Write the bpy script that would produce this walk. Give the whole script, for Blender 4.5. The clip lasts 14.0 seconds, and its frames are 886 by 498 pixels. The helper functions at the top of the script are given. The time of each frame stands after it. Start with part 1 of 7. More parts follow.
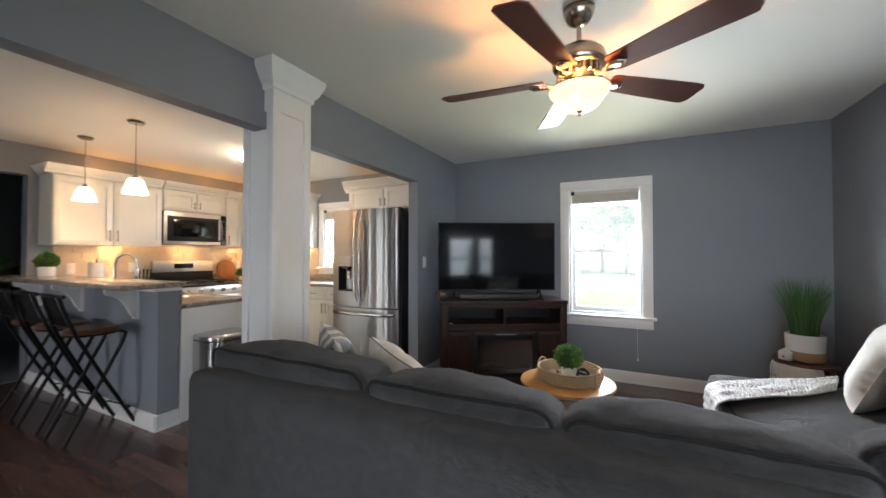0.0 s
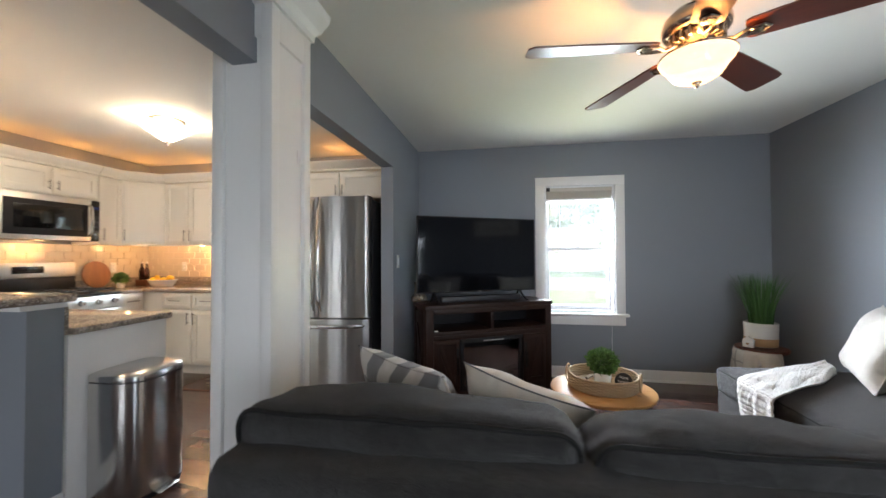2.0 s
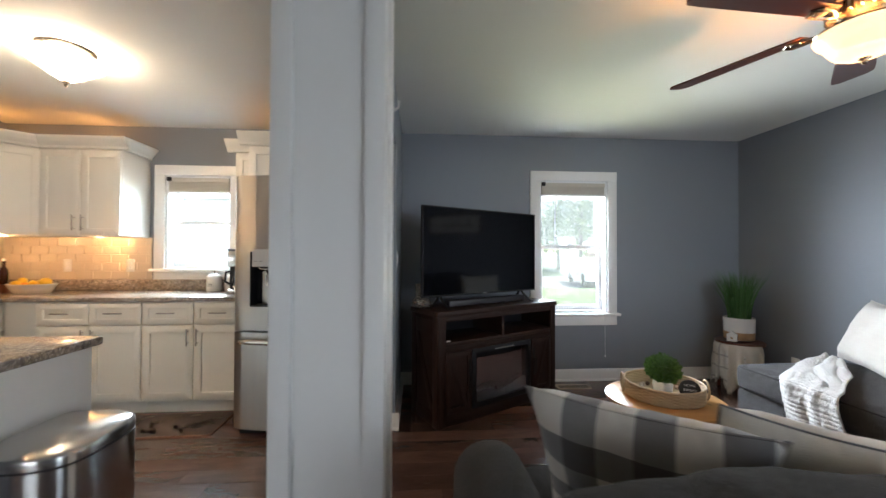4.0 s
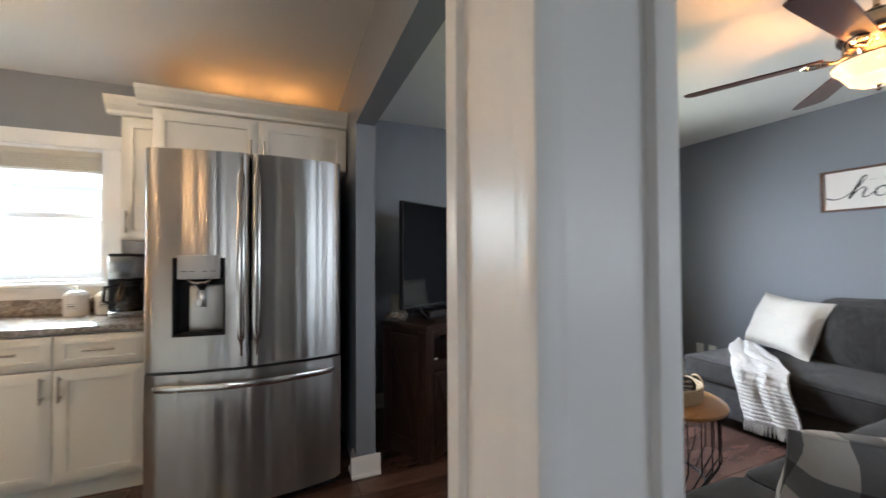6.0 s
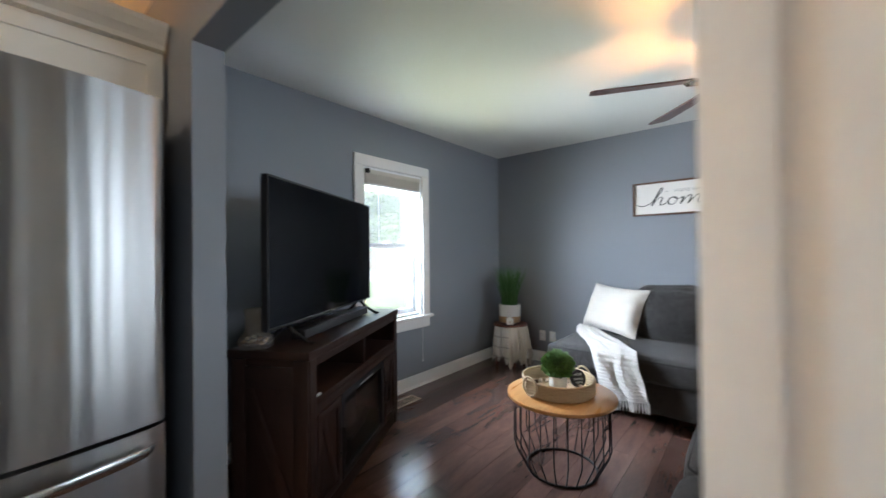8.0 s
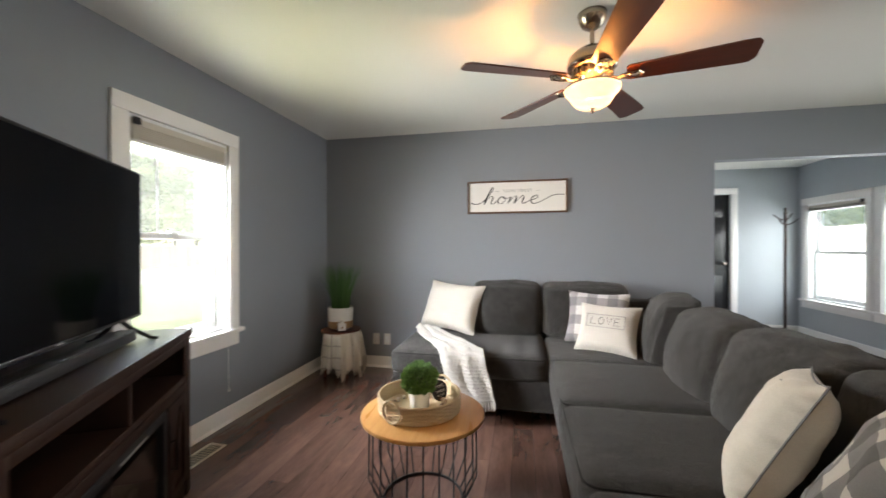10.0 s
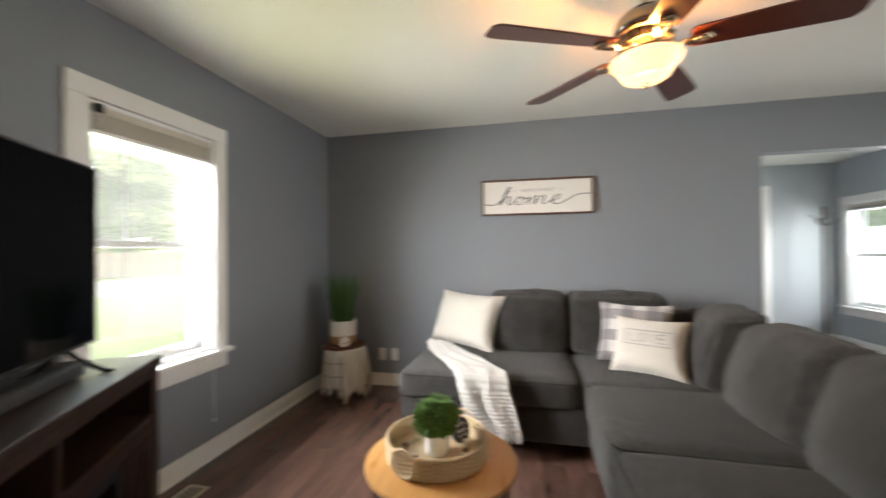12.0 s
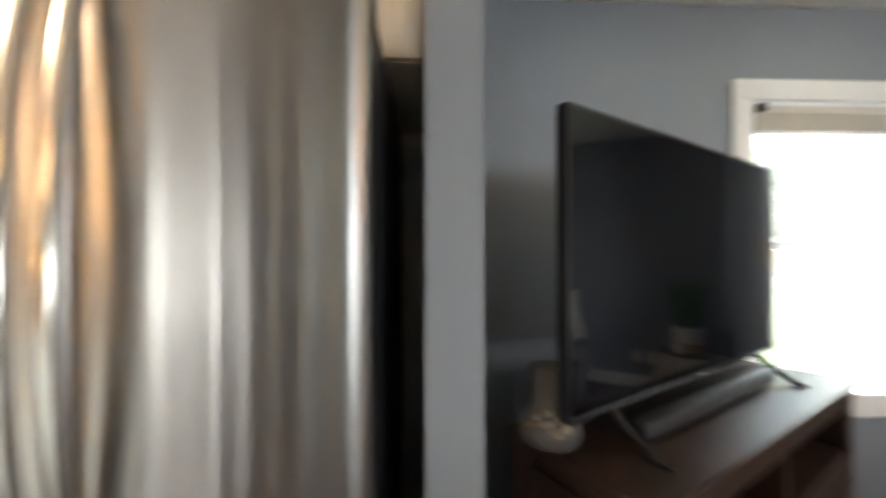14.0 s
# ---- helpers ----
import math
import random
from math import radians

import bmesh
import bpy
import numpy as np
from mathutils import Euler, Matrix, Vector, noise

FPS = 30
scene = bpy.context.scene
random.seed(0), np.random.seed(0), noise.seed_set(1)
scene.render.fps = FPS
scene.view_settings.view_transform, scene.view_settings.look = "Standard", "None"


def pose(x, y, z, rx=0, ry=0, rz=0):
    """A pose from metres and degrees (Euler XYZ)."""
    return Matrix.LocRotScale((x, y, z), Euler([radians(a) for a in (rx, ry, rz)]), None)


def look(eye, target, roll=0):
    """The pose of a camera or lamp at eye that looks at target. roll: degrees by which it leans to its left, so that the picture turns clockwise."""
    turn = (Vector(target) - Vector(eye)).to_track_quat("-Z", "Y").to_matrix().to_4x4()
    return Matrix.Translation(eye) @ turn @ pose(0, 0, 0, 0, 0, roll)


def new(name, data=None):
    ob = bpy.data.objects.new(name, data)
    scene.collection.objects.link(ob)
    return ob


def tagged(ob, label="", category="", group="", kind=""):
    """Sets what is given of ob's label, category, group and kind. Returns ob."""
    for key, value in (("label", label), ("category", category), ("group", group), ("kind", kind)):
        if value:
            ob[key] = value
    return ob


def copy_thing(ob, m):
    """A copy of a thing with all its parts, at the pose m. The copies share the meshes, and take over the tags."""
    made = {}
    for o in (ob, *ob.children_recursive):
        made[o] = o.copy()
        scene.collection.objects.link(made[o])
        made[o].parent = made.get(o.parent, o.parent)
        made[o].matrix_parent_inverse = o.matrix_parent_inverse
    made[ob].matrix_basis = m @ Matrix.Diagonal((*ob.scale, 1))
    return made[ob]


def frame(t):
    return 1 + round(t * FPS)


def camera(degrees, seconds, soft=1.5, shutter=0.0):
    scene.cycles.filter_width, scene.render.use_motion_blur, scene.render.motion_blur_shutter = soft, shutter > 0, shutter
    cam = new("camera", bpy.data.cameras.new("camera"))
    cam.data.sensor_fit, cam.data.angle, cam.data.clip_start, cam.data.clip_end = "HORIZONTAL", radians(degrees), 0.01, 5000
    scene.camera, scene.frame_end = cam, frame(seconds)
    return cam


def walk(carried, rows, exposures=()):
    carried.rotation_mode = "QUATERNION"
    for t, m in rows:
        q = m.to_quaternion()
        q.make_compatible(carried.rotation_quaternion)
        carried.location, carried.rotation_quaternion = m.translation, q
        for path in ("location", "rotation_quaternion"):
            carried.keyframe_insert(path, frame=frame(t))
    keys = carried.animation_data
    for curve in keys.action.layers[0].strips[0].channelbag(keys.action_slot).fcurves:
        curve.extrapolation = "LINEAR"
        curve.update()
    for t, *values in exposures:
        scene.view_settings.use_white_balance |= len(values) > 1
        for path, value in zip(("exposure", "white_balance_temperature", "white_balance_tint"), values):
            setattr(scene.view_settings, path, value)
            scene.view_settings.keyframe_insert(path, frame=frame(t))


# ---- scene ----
cam = camera(99.9, 14.0, 1.5, 0.8)
PATH = [
    (0, (0.426, 0.037, 1.28), (-0.468, 1.825, 1.312), -0.0),
    (0.5, (0.197, 0.064, 1.272), (-0.578, 1.907, 1.302), -0.0),
    (1, (-0.039, 0.115, 1.26), (-0.67, 2.013, 1.289), -0.0),
    (1.5, (-0.269, 0.173, 1.255), (-0.761, 2.111, 1.286), -0.1),
    (2, (-0.51, 0.216, 1.256), (-0.861, 2.184, 1.291), -0.2),
    (2.5, (-0.729, 0.303, 1.246), (-0.941, 2.291, 1.278), 0.0),
    (2.7, (-0.799, 0.346, 1.25), (-0.971, 2.338, 1.277), 0.0),
    (4.8, (-1.659, 0.844, 1.236), (-1.287, 2.809, 1.271), -0.2),
    (5, (-1.722, 0.901, 1.235), (-1.287, 2.853, 1.276), -0.4),
    (5.5, (-1.85, 1.028, 1.277), (-1.262, 2.94, 1.291), -0.1),
    (6, (-1.974, 1.139, 1.259), (-1.204, 2.984, 1.295), -0.3),
    (6.5, (-2.057, 1.259, 1.249), (-1.075, 3.001, 1.284), -0.5),
    (7, (-2.09, 1.422, 1.266), (-0.91, 3.037, 1.283), -0.3),
    (7.5, (-2.075, 1.581, 1.256), (-0.718, 3.051, 1.273), -0.3),
    (8, (-2.047, 1.772, 1.261), (-0.521, 3.065, 1.275), -0.6),
    (8.5, (-1.995, 1.918, 1.243), (-0.32, 3.010, 1.26), -0.5),
    (9, (-1.912, 2.030, 1.238), (-0.103, 2.886, 1.254), -0.6),
    (9.2, (-1.877, 2.078, 1.255), (-0.027, 2.836, 1.259), -0.4),
    (11.3, (-1.528, 2.264, 1.236), (0.467, 2.405, 1.254), -0.5),
    (11.5, (-1.489, 2.289, 1.242), (0.505, 2.454, 1.262), -0.5),
    (12, (-1.426, 2.319, 1.265), (0.526, 2.753, 1.279), -0.5),
    (12.5, (-1.437, 2.418, 1.275), (0.291, 3.425, 1.289), -0.5),
    (13, (-1.478, 2.521, 1.287), (-0.171, 4.035, 1.314), -0.6),
    (13.5, (-1.548, 2.564, 1.271), (-0.821, 4.426, 1.319), -0.9),
    (14, (-1.605, 2.615, 1.282), (-1.525, 4.613, 1.309), -0.1),
]
walk(cam, [(t, look(eye, target, roll)) for t, eye, target, roll in PATH], [(0, 3.72, 6500, 14), (2.5, 3.8, 6400, 13), (5.0, 3.5, 6350, 12.5), (6.0, 3.5, 6350, 13), (7.5, 3.75, 5800, 10.5), (8.2, 3.7, 6300, 11.5), (9.0, 3.85, 6900, 13.5), (11.5, 3.62, 7500, 14.5), (12.5, 3.8, 7800, 14.5), (13.0, 4.1, 8200, 14.5), (13.5, 4.55, 8200, 14.5), (14, 4.5, 7100, 12.5)])

# ---------------------------------------------------------------- light
world = bpy.data.worlds.new("sky")
scene.world = world
world.use_nodes = True
wn = world.node_tree.nodes
sky = wn.new("ShaderNodeTexSky")
sky.sky_type = "NISHITA"
sky.sun_disc = False
sky.sun_elevation = radians(52)
sky.sun_rotation = radians(100)
world.node_tree.links.new(sky.outputs[0], wn["Background"].inputs[0])
wn["Background"].inputs[1].default_value = 0.055


def lamp(name, kind, power, colour, matrix, size=0.05, size_y=None, spread=None):
    data = bpy.data.lights.new(name, kind)
    data.energy, data.color = power, colour
    if kind == "AREA":
        data.shape, data.size, data.size_y = "RECTANGLE", size, size_y or size
        if spread:
            data.spread = radians(spread)
    elif kind == "SUN":
        data.angle = size
    else:
        data.shadow_soft_size = size
    ob = new(name, data)
    ob.matrix_world = matrix
    return ob


DAY = (0.81, 0.90, 1.0)
LAWN = (0.92, 1.0, 0.66)
WARM = (1.0, 0.43, 0.12)
SOFT_WARM = (1.0, 0.67, 0.37)
lamp("sun", "SUN", 2.0, (1.0, 0.95, 0.88), look((9, -1.6, 12), (0, 0, 0)), radians(0.6))
# daylight in the window openings
lamp("window_light_living", "AREA", 8.8, DAY, look((0.16, 4.66, 1.48), (1.40, 2.0, 0.75)), 0.72, 1.2, 105)
lamp("window_bounce_living", "AREA", 1.15, LAWN, look((0.2, 4.62, 1.12), (0.25, 2.3, 2.6)), 0.7, 0.85, 120)
lamp("window_light_kitchen", "AREA", 5.0, (0.74, 0.91, 1.0), look((-3.37, 4.60, 1.62), (-3.37, 0, -0.6)), 0.6, 0.8, 130)
lamp("window_light_porch", "AREA", 3.2, DAY, look((3.95, -1.96, 1.3), (3.95, 4, -0.8)), 0.9, 1.25, 140)
lamp("window_light_entry", "AREA", 3.2, DAY, look((2.87, -1.96, 1.3), (2.87, 4, -0.8)), 0.85, 1.25, 140)
lamp("window_light_front", "AREA", 2.9, DAY, look((1.05, -1.96, 1.4), (0.5, 2, -0.1)), 1.5, 1.25, 115)
# fill for the dining side, set in an unseen window that is assumed
lamp("dining_fill_light", "AREA", 4.6, (0.93, 0.96, 1.0), look((-3.5, -1.96, 1.4), (-3.5, 4, -0.6)), 1.4, 1.25, 140)
# electric lamps
lamp("fan_bulb", "POINT", 2.3, WARM, Matrix.Translation((0.226, 1.836, 1.980)), 0.02)
lamp("pendant_bulb", "POINT", 1.3, SOFT_WARM, Matrix.Translation((-3.30, 1.68, 1.86)), 0.03)
lamp("pendant_bulb", "POINT", 1.3, SOFT_WARM, Matrix.Translation((-4.22, 1.68, 1.86)), 0.03)
lamp("kitchen_bulb", "POINT", 2.2, (1.0, 0.79, 0.56), Matrix.Translation((-3.36, 2.90, 2.265)), 0.06)
for lx, ly in ((-2.35, 3.98), (-1.95, 3.98), (-4.20, 4.10), (-4.80, 3.98), (-4.92, 3.35), (-4.92, 2.75), (-4.92, 2.1)):
    lamp("cabinet_top_light", "POINT", 0.10, WARM, Matrix.Translation((lx, ly, 2.26)), 0.03)
for lx, ly in ((-4.10, 4.06), (-4.72, 3.90), (-4.88, 2.20), (-4.88, 3.0)):
    lamp("under_cabinet_light", "POINT", 0.30, (1.0, 0.52, 0.19), Matrix.Translation((lx, ly, 1.355)), 0.02)

# ---------------------------------------------------------------- materials


def material(name):
    m = bpy.data.materials.new(name)
    m.use_nodes = True
    return m, m.node_tree.nodes, m.node_tree.links, m.node_tree.nodes["Principled BSDF"]


def coords(n, l, scale=(1, 1, 1), world_space=False):
    c = n.new("ShaderNodeTexCoord")
    p = n.new("ShaderNodeMapping")
    p.inputs["Scale"].default_value = scale
    if world_space:
        g = n.new("ShaderNodeNewGeometry")
        l.new(g.outputs["Position"], p.inputs[0])
    else:
        l.new(c.outputs["Object"], p.inputs[0])
    return p.outputs[0]


def noise_tex(n, l, vec, scale, detail=3, rough=0.55, dist=0.0):
    t = n.new("ShaderNodeTexNoise")
    t.inputs["Scale"].default_value = scale
    t.inputs["Detail"].default_value = detail
    t.inputs["Roughness"].default_value = rough
    t.inputs["Distortion"].default_value = dist
    l.new(vec, t.inputs["Vector"])
    return t.outputs["Fac"]


def ramp(n, l, fac, stops):
    r = n.new("ShaderNodeValToRGB")
    e = r.color_ramp.elements
    while len(e) < len(stops):
        e.new(0.5)
    for el, (pos, col) in zip(e, stops):
        el.position, el.color = pos, (*col, 1)
    l.new(fac, r.inputs[0])
    return r.outputs[0]


def mix(n, l, fac, a, b, mode="MIX"):
    m = n.new("ShaderNodeMix")
    m.data_type, m.blend_type = "RGBA", mode
    for value, sock in ((fac, m.inputs[0]), (a, m.inputs[6]), (b, m.inputs[7])):
        if hasattr(value, "node"):
            l.new(value, sock)
        elif isinstance(value, (int, float)):
            sock.default_value = value
        else:
            sock.default_value = (*value, 1)
    return m.outputs[2]


def bump(n, l, height, bsdf, strength, distance):
    b = n.new("ShaderNodeBump")
    b.inputs["Strength"].default_value = strength
    b.inputs["Distance"].default_value = distance
    l.new(height, b.inputs["Height"])
    l.new(b.outputs[0], bsdf.inputs["Normal"])


def to_rough(n, l, fac, low, high, bsdf):
    m = n.new("ShaderNodeMapRange")
    m.inputs["To Min"].default_value, m.inputs["To Max"].default_value = low, high
    l.new(fac, m.inputs["Value"])
    l.new(m.outputs[0], bsdf.inputs["Roughness"])


def dim(c, k):
    return tuple(v * k for v in c)


def surf(name, col, rough=0.5, metal=0.0, var=0.12, big=1.5, fine=90, relief=0.15, depth=0.002, sheen=0.0, coat=0.0, world_space=False, stretch=(1, 1, 1), spec=0.5):
    """Plain material with broad and fine variation of colour, gloss and relief."""
    m, n, l, b = material(name)
    v = coords(n, l, stretch, world_space)
    broad, grain = noise_tex(n, l, v, big, 4), noise_tex(n, l, v, fine, 2)
    c = mix(n, l, broad, dim(col, 1 - var), dim(col, 1 + var))
    c = mix(n, l, 0.35, c, mix(n, l, grain, dim(col, 1 - 1.3 * var), dim(col, 1 + 1.3 * var)))
    l.new(c, b.inputs["Base Color"])
    b.inputs["Metallic"].default_value = metal
    to_rough(n, l, broad, max(rough - 0.07, 0.02), min(rough + 0.07, 1), b)
    b.inputs["Specular IOR Level"].default_value = spec
    b.inputs["Sheen Weight"].default_value = sheen
    b.inputs["Coat Weight"].default_value = coat
    if relief:
        bump(n, l, grain, b, relief, depth)
    return m


def fabric(name, col, var=0.2, weave=500, sheen=0.3, nap=6.0, relief=0.35, depth=0.002, brushed=0.0):
    """Woven or napped cloth: nap patches, fine thread."""
    m, n, l, b = material(name)
    v = coords(n, l)
    patch = noise_tex(n, l, v, nap, 4, 0.65, 0.6)
    streak = noise_tex(n, l, coords(n, l, (3.5, 34, 24)), 2.2, 4, 0.7)
    thread = noise_tex(n, l, v, weave, 2)
    c = mix(n, l, patch, dim(col, 1 - var), dim(col, 1 + var))
    c = mix(n, l, 0.28, c, ramp(n, l, streak, [(0.30, dim(col, 1 - 1.3 * var)), (0.50, col), (0.72, dim(col, 1 + 1.5 * var))]))
    c = mix(n, l, 0.3, c, mix(n, l, thread, dim(col, 0.65), dim(col, 1.35)))
    if brushed:
        # nap stroked both ways: soft-edged lighter and darker patches
        for scale, hard in ((3.2, 0.16), (17.0, 0.10)):
            stroke = noise_tex(n, l, coords(n, l, (1.0, 1.0, 0.7)), scale, 5, 0.7, 1.1)
            c = mix(n, l, brushed, c, mix(n, l, ramp(n, l, stroke, [(0.5 - hard, (0, 0, 0)), (0.5 + hard, (1, 1, 1))]), dim(col, 0.45), dim(col, 1.65)))
    l.new(c, b.inputs["Base Color"])
    b.inputs["Roughness"].default_value = 0.9
    b.inputs["Sheen Weight"].default_value = sheen
    b.inputs["Sheen Roughness"].default_value = 0.45
    b.inputs["Specular IOR Level"].default_value = 0.2
    h = n.new("ShaderNodeMath")
    h.operation = "MULTIPLY_ADD"
    l.new(patch, h.inputs[0])
    h.inputs[1].default_value = 2.0
    l.new(thread, h.inputs[2])
    bump(n, l, h.outputs[0], b, relief, depth)
    return m


def wood(name, dark, light, along=(1, 12, 12), scale=3.0, rough=0.4, knots=False, random=0.0, coat=0.0, relief=0.2, spec=0.4):
    m, n, l, b = material(name)
    v = coords(n, l, along)
    info = n.new("ShaderNodeObjectInfo")
    if random:
        add = n.new("ShaderNodeVectorMath")
        add.operation = "MULTIPLY_ADD"
        l.new(info.outputs["Random"], add.inputs[0])
        add.inputs[1].default_value = (31, 17, 23)
        l.new(v, add.inputs[2])
        v = add.outputs[0]
    grain = noise_tex(n, l, v, scale, 6, 0.62, 0.8)
    fine = noise_tex(n, l, v, scale * 9, 3, 0.6)
    c = ramp(n, l, grain, [(0.25, dark), (0.52, tuple((a + d) / 2 for a, d in zip(dark, light))), (0.8, light)])
    c = mix(n, l, 0.3, c, mix(n, l, fine, dim(dark, 0.7), dim(light, 1.1)))
    if knots:
        vor = n.new("ShaderNodeTexVoronoi")
        vor.inputs["Scale"].default_value = 7.0
        l.new(coords(n, l, (1, 0.6, 1)), vor.inputs["Vector"])
        k = ramp(n, l, vor.outputs["Distance"], [(0.05, (1, 1, 1)), (0.13, (0, 0, 0))])
        c = mix(n, l, k, c, dim(dark, 0.35))
    if random:
        hue = n.new("ShaderNodeHueSaturation")
        r = n.new("ShaderNodeMapRange")
        r.inputs["To Min"].default_value, r.inputs["To Max"].default_value = 1 - random, 1 + random
        l.new(info.outputs["Random"], r.inputs["Value"])
        l.new(r.outputs[0], hue.inputs["Value"])
        l.new(c, hue.inputs["Color"])
        c = hue.outputs[0]
    l.new(c, b.inputs["Base Color"])
    to_rough(n, l, grain, rough - 0.06, rough + 0.10, b)
    b.inputs["Specular IOR Level"].default_value = spec
    b.inputs["Coat Weight"].default_value = coat
    b.inputs["Coat Roughness"].default_value = 0.15
    bump(n, l, fine, b, relief, 0.001)
    return m


def granite(name):
    m, n, l, b = material(name)
    v = coords(n, l, (1, 1, 1), True)
    a, f, g = noise_tex(n, l, v, 9, 5, 0.7, 1.2), noise_tex(n, l, v, 55, 3, 0.7), noise_tex(n, l, v, 140, 2)
    c = ramp(n, l, a, [(0.3, (0.16, 0.13, 0.11)), (0.48, (0.42, 0.35, 0.28)), (0.7, (0.56, 0.50, 0.43))])
    c = mix(n, l, ramp(n, l, f, [(0.40, (0, 0, 0)), (0.62, (1, 1, 1))]), mix(n, l, 0.75, c, (0.10, 0.08, 0.07)), c)
    c = mix(n, l, ramp(n, l, g, [(0.58, (0, 0, 0)), (0.70, (1, 1, 1))]), c, (0.70, 0.66, 0.60))
    l.new(c, b.inputs["Base Color"])
    to_rough(n, l, f, 0.10, 0.22, b)
    return m


def steel(name, col=(0.42, 0.41, 0.40), rough=0.29, aniso=0.86, wave=0.0):
    m, n, l, b = material(name)
    broad = noise_tex(n, l, coords(n, l, (9, 9, 0.12)), 1.4, 1)
    l.new(mix(n, l, broad, dim(col, 0.97), dim(col, 1.03)), b.inputs["Base Color"])
    b.inputs["Metallic"].default_value = 1.0
    to_rough(n, l, broad, rough - 0.02, rough + 0.03, b)
    b.inputs["Anisotropic"].default_value = aniso
    b.inputs["Anisotropic Rotation"].default_value = 0.25
    tan = n.new("ShaderNodeTangent")
    tan.direction_type, tan.axis = "RADIAL", "Z"
    l.new(tan.outputs[0], b.inputs["Tangent"])
    if wave:
        bump(n, l, broad, b, wave, 0.02)
    return m


def glow_glass(name, col, emit, strength, clear=0.35):
    """Frosted lamp glass that lets part of its lamp's light through."""
    m, n, l, b = material(name)
    grain = noise_tex(n, l, coords(n, l), 14, 3)
    l.new(mix(n, l, grain, dim(col, 0.92), col), b.inputs["Base Color"])
    b.inputs["Roughness"].default_value = 0.35
    b.inputs["Emission Color"].default_value = (*emit, 1)
    b.inputs["Emission Strength"].default_value = strength
    t = n.new("ShaderNodeBsdfTransparent")
    t.inputs[0].default_value = (1.0, 0.93, 0.82, 1)
    mx = n.new("ShaderNodeMixShader")
    mx.inputs[0].default_value = clear
    l.new(b.outputs[0], mx.inputs[1])
    l.new(t.outputs[0], mx.inputs[2])
    l.new(mx.outputs[0], n["Material Output"].inputs[0])
    return m


def glow(name, col, strength):
    m, n, l, b = material(name)
    b.inputs["Base Color"].default_value = (*col, 1)
    b.inputs["Emission Color"].default_value = (*col, 1)
    b.inputs["Emission Strength"].default_value = strength
    return m


def glass(name, tint=(0.96, 0.98, 0.97), gloss=0.06, haze=0.0):
    """Thin pane: clear, with a faint mirror on it and, where asked, a pale film that imitates the glare haze over the
    view.
    """
    m, n, l, b = material(name)
    t = n.new("ShaderNodeBsdfTransparent")
    t.inputs[0].default_value = (*tint, 1)
    g = n.new("ShaderNodeBsdfGlossy")
    g.inputs["Roughness"].default_value = 0.02
    mx = n.new("ShaderNodeMixShader")
    mx.inputs[0].default_value = gloss
    l.new(t.outputs[0], mx.inputs[1])
    l.new(g.outputs[0], mx.inputs[2])
    out = mx.outputs[0]
    # veil of the overbright outdoors, put into the glass as a translucent film
    if haze:
        film = n.new("ShaderNodeBsdfTranslucent")
        film.inputs[0].default_value = (0.86, 0.90, 0.86, 1)
        spread = n.new("ShaderNodeMapRange")
        spread.inputs["To Min"].default_value, spread.inputs["To Max"].default_value = 0.6 * haze, 1.4 * haze
        l.new(noise_tex(n, l, coords(n, l), 6, 4), spread.inputs["Value"])
        dm = n.new("ShaderNodeMixShader")
        l.new(spread.outputs[0], dm.inputs[0])
        l.new(out, dm.inputs[1])
        l.new(film.outputs[0], dm.inputs[2])
        out = dm.outputs[0]
    l.new(out, n["Material Output"].inputs[0])
    return m


def checks(name, a, b_col, c_col, period, axes=(0, 1), thin=False):
    """Woven checks: two crossing sets of bands."""
    m, n, l, b = material(name)
    s = n.new("ShaderNodeSeparateXYZ")
    c = n.new("ShaderNodeTexCoord")
    l.new(c.outputs["Object"], s.inputs[0])
    bands = []
    for ax in axes:
        w = n.new("ShaderNodeMath")
        w.operation = "MULTIPLY"
        w.inputs[1].default_value = 1.0 / period
        l.new(s.outputs[ax], w.inputs[0])
        f = n.new("ShaderNodeMath")
        f.operation = "FRACT"
        l.new(w.outputs[0], f.inputs[0])
        g = n.new("ShaderNodeMath")
        g.operation = "GREATER_THAN"
        g.inputs[1].default_value = 0.86 if thin else 0.5
        l.new(f.outputs[0], g.inputs[0])
        bands.append(g.outputs[0])
    col = mix(n, l, bands[0], a, b_col)
    col2 = mix(n, l, bands[0], b_col, c_col)
    col = mix(n, l, bands[1], col, col2)
    thread = noise_tex(n, l, coords(n, l), 420, 2)
    col = mix(n, l, 0.10, col, mix(n, l, thread, (0.1, 0.1, 0.1), (0.8, 0.78, 0.74)))
    l.new(col, b.inputs["Base Color"])
    b.inputs["Roughness"].default_value = 0.95
    b.inputs["Sheen Weight"].default_value = 0.2
    bump(n, l, thread, b, 0.4, 0.001)
    return m


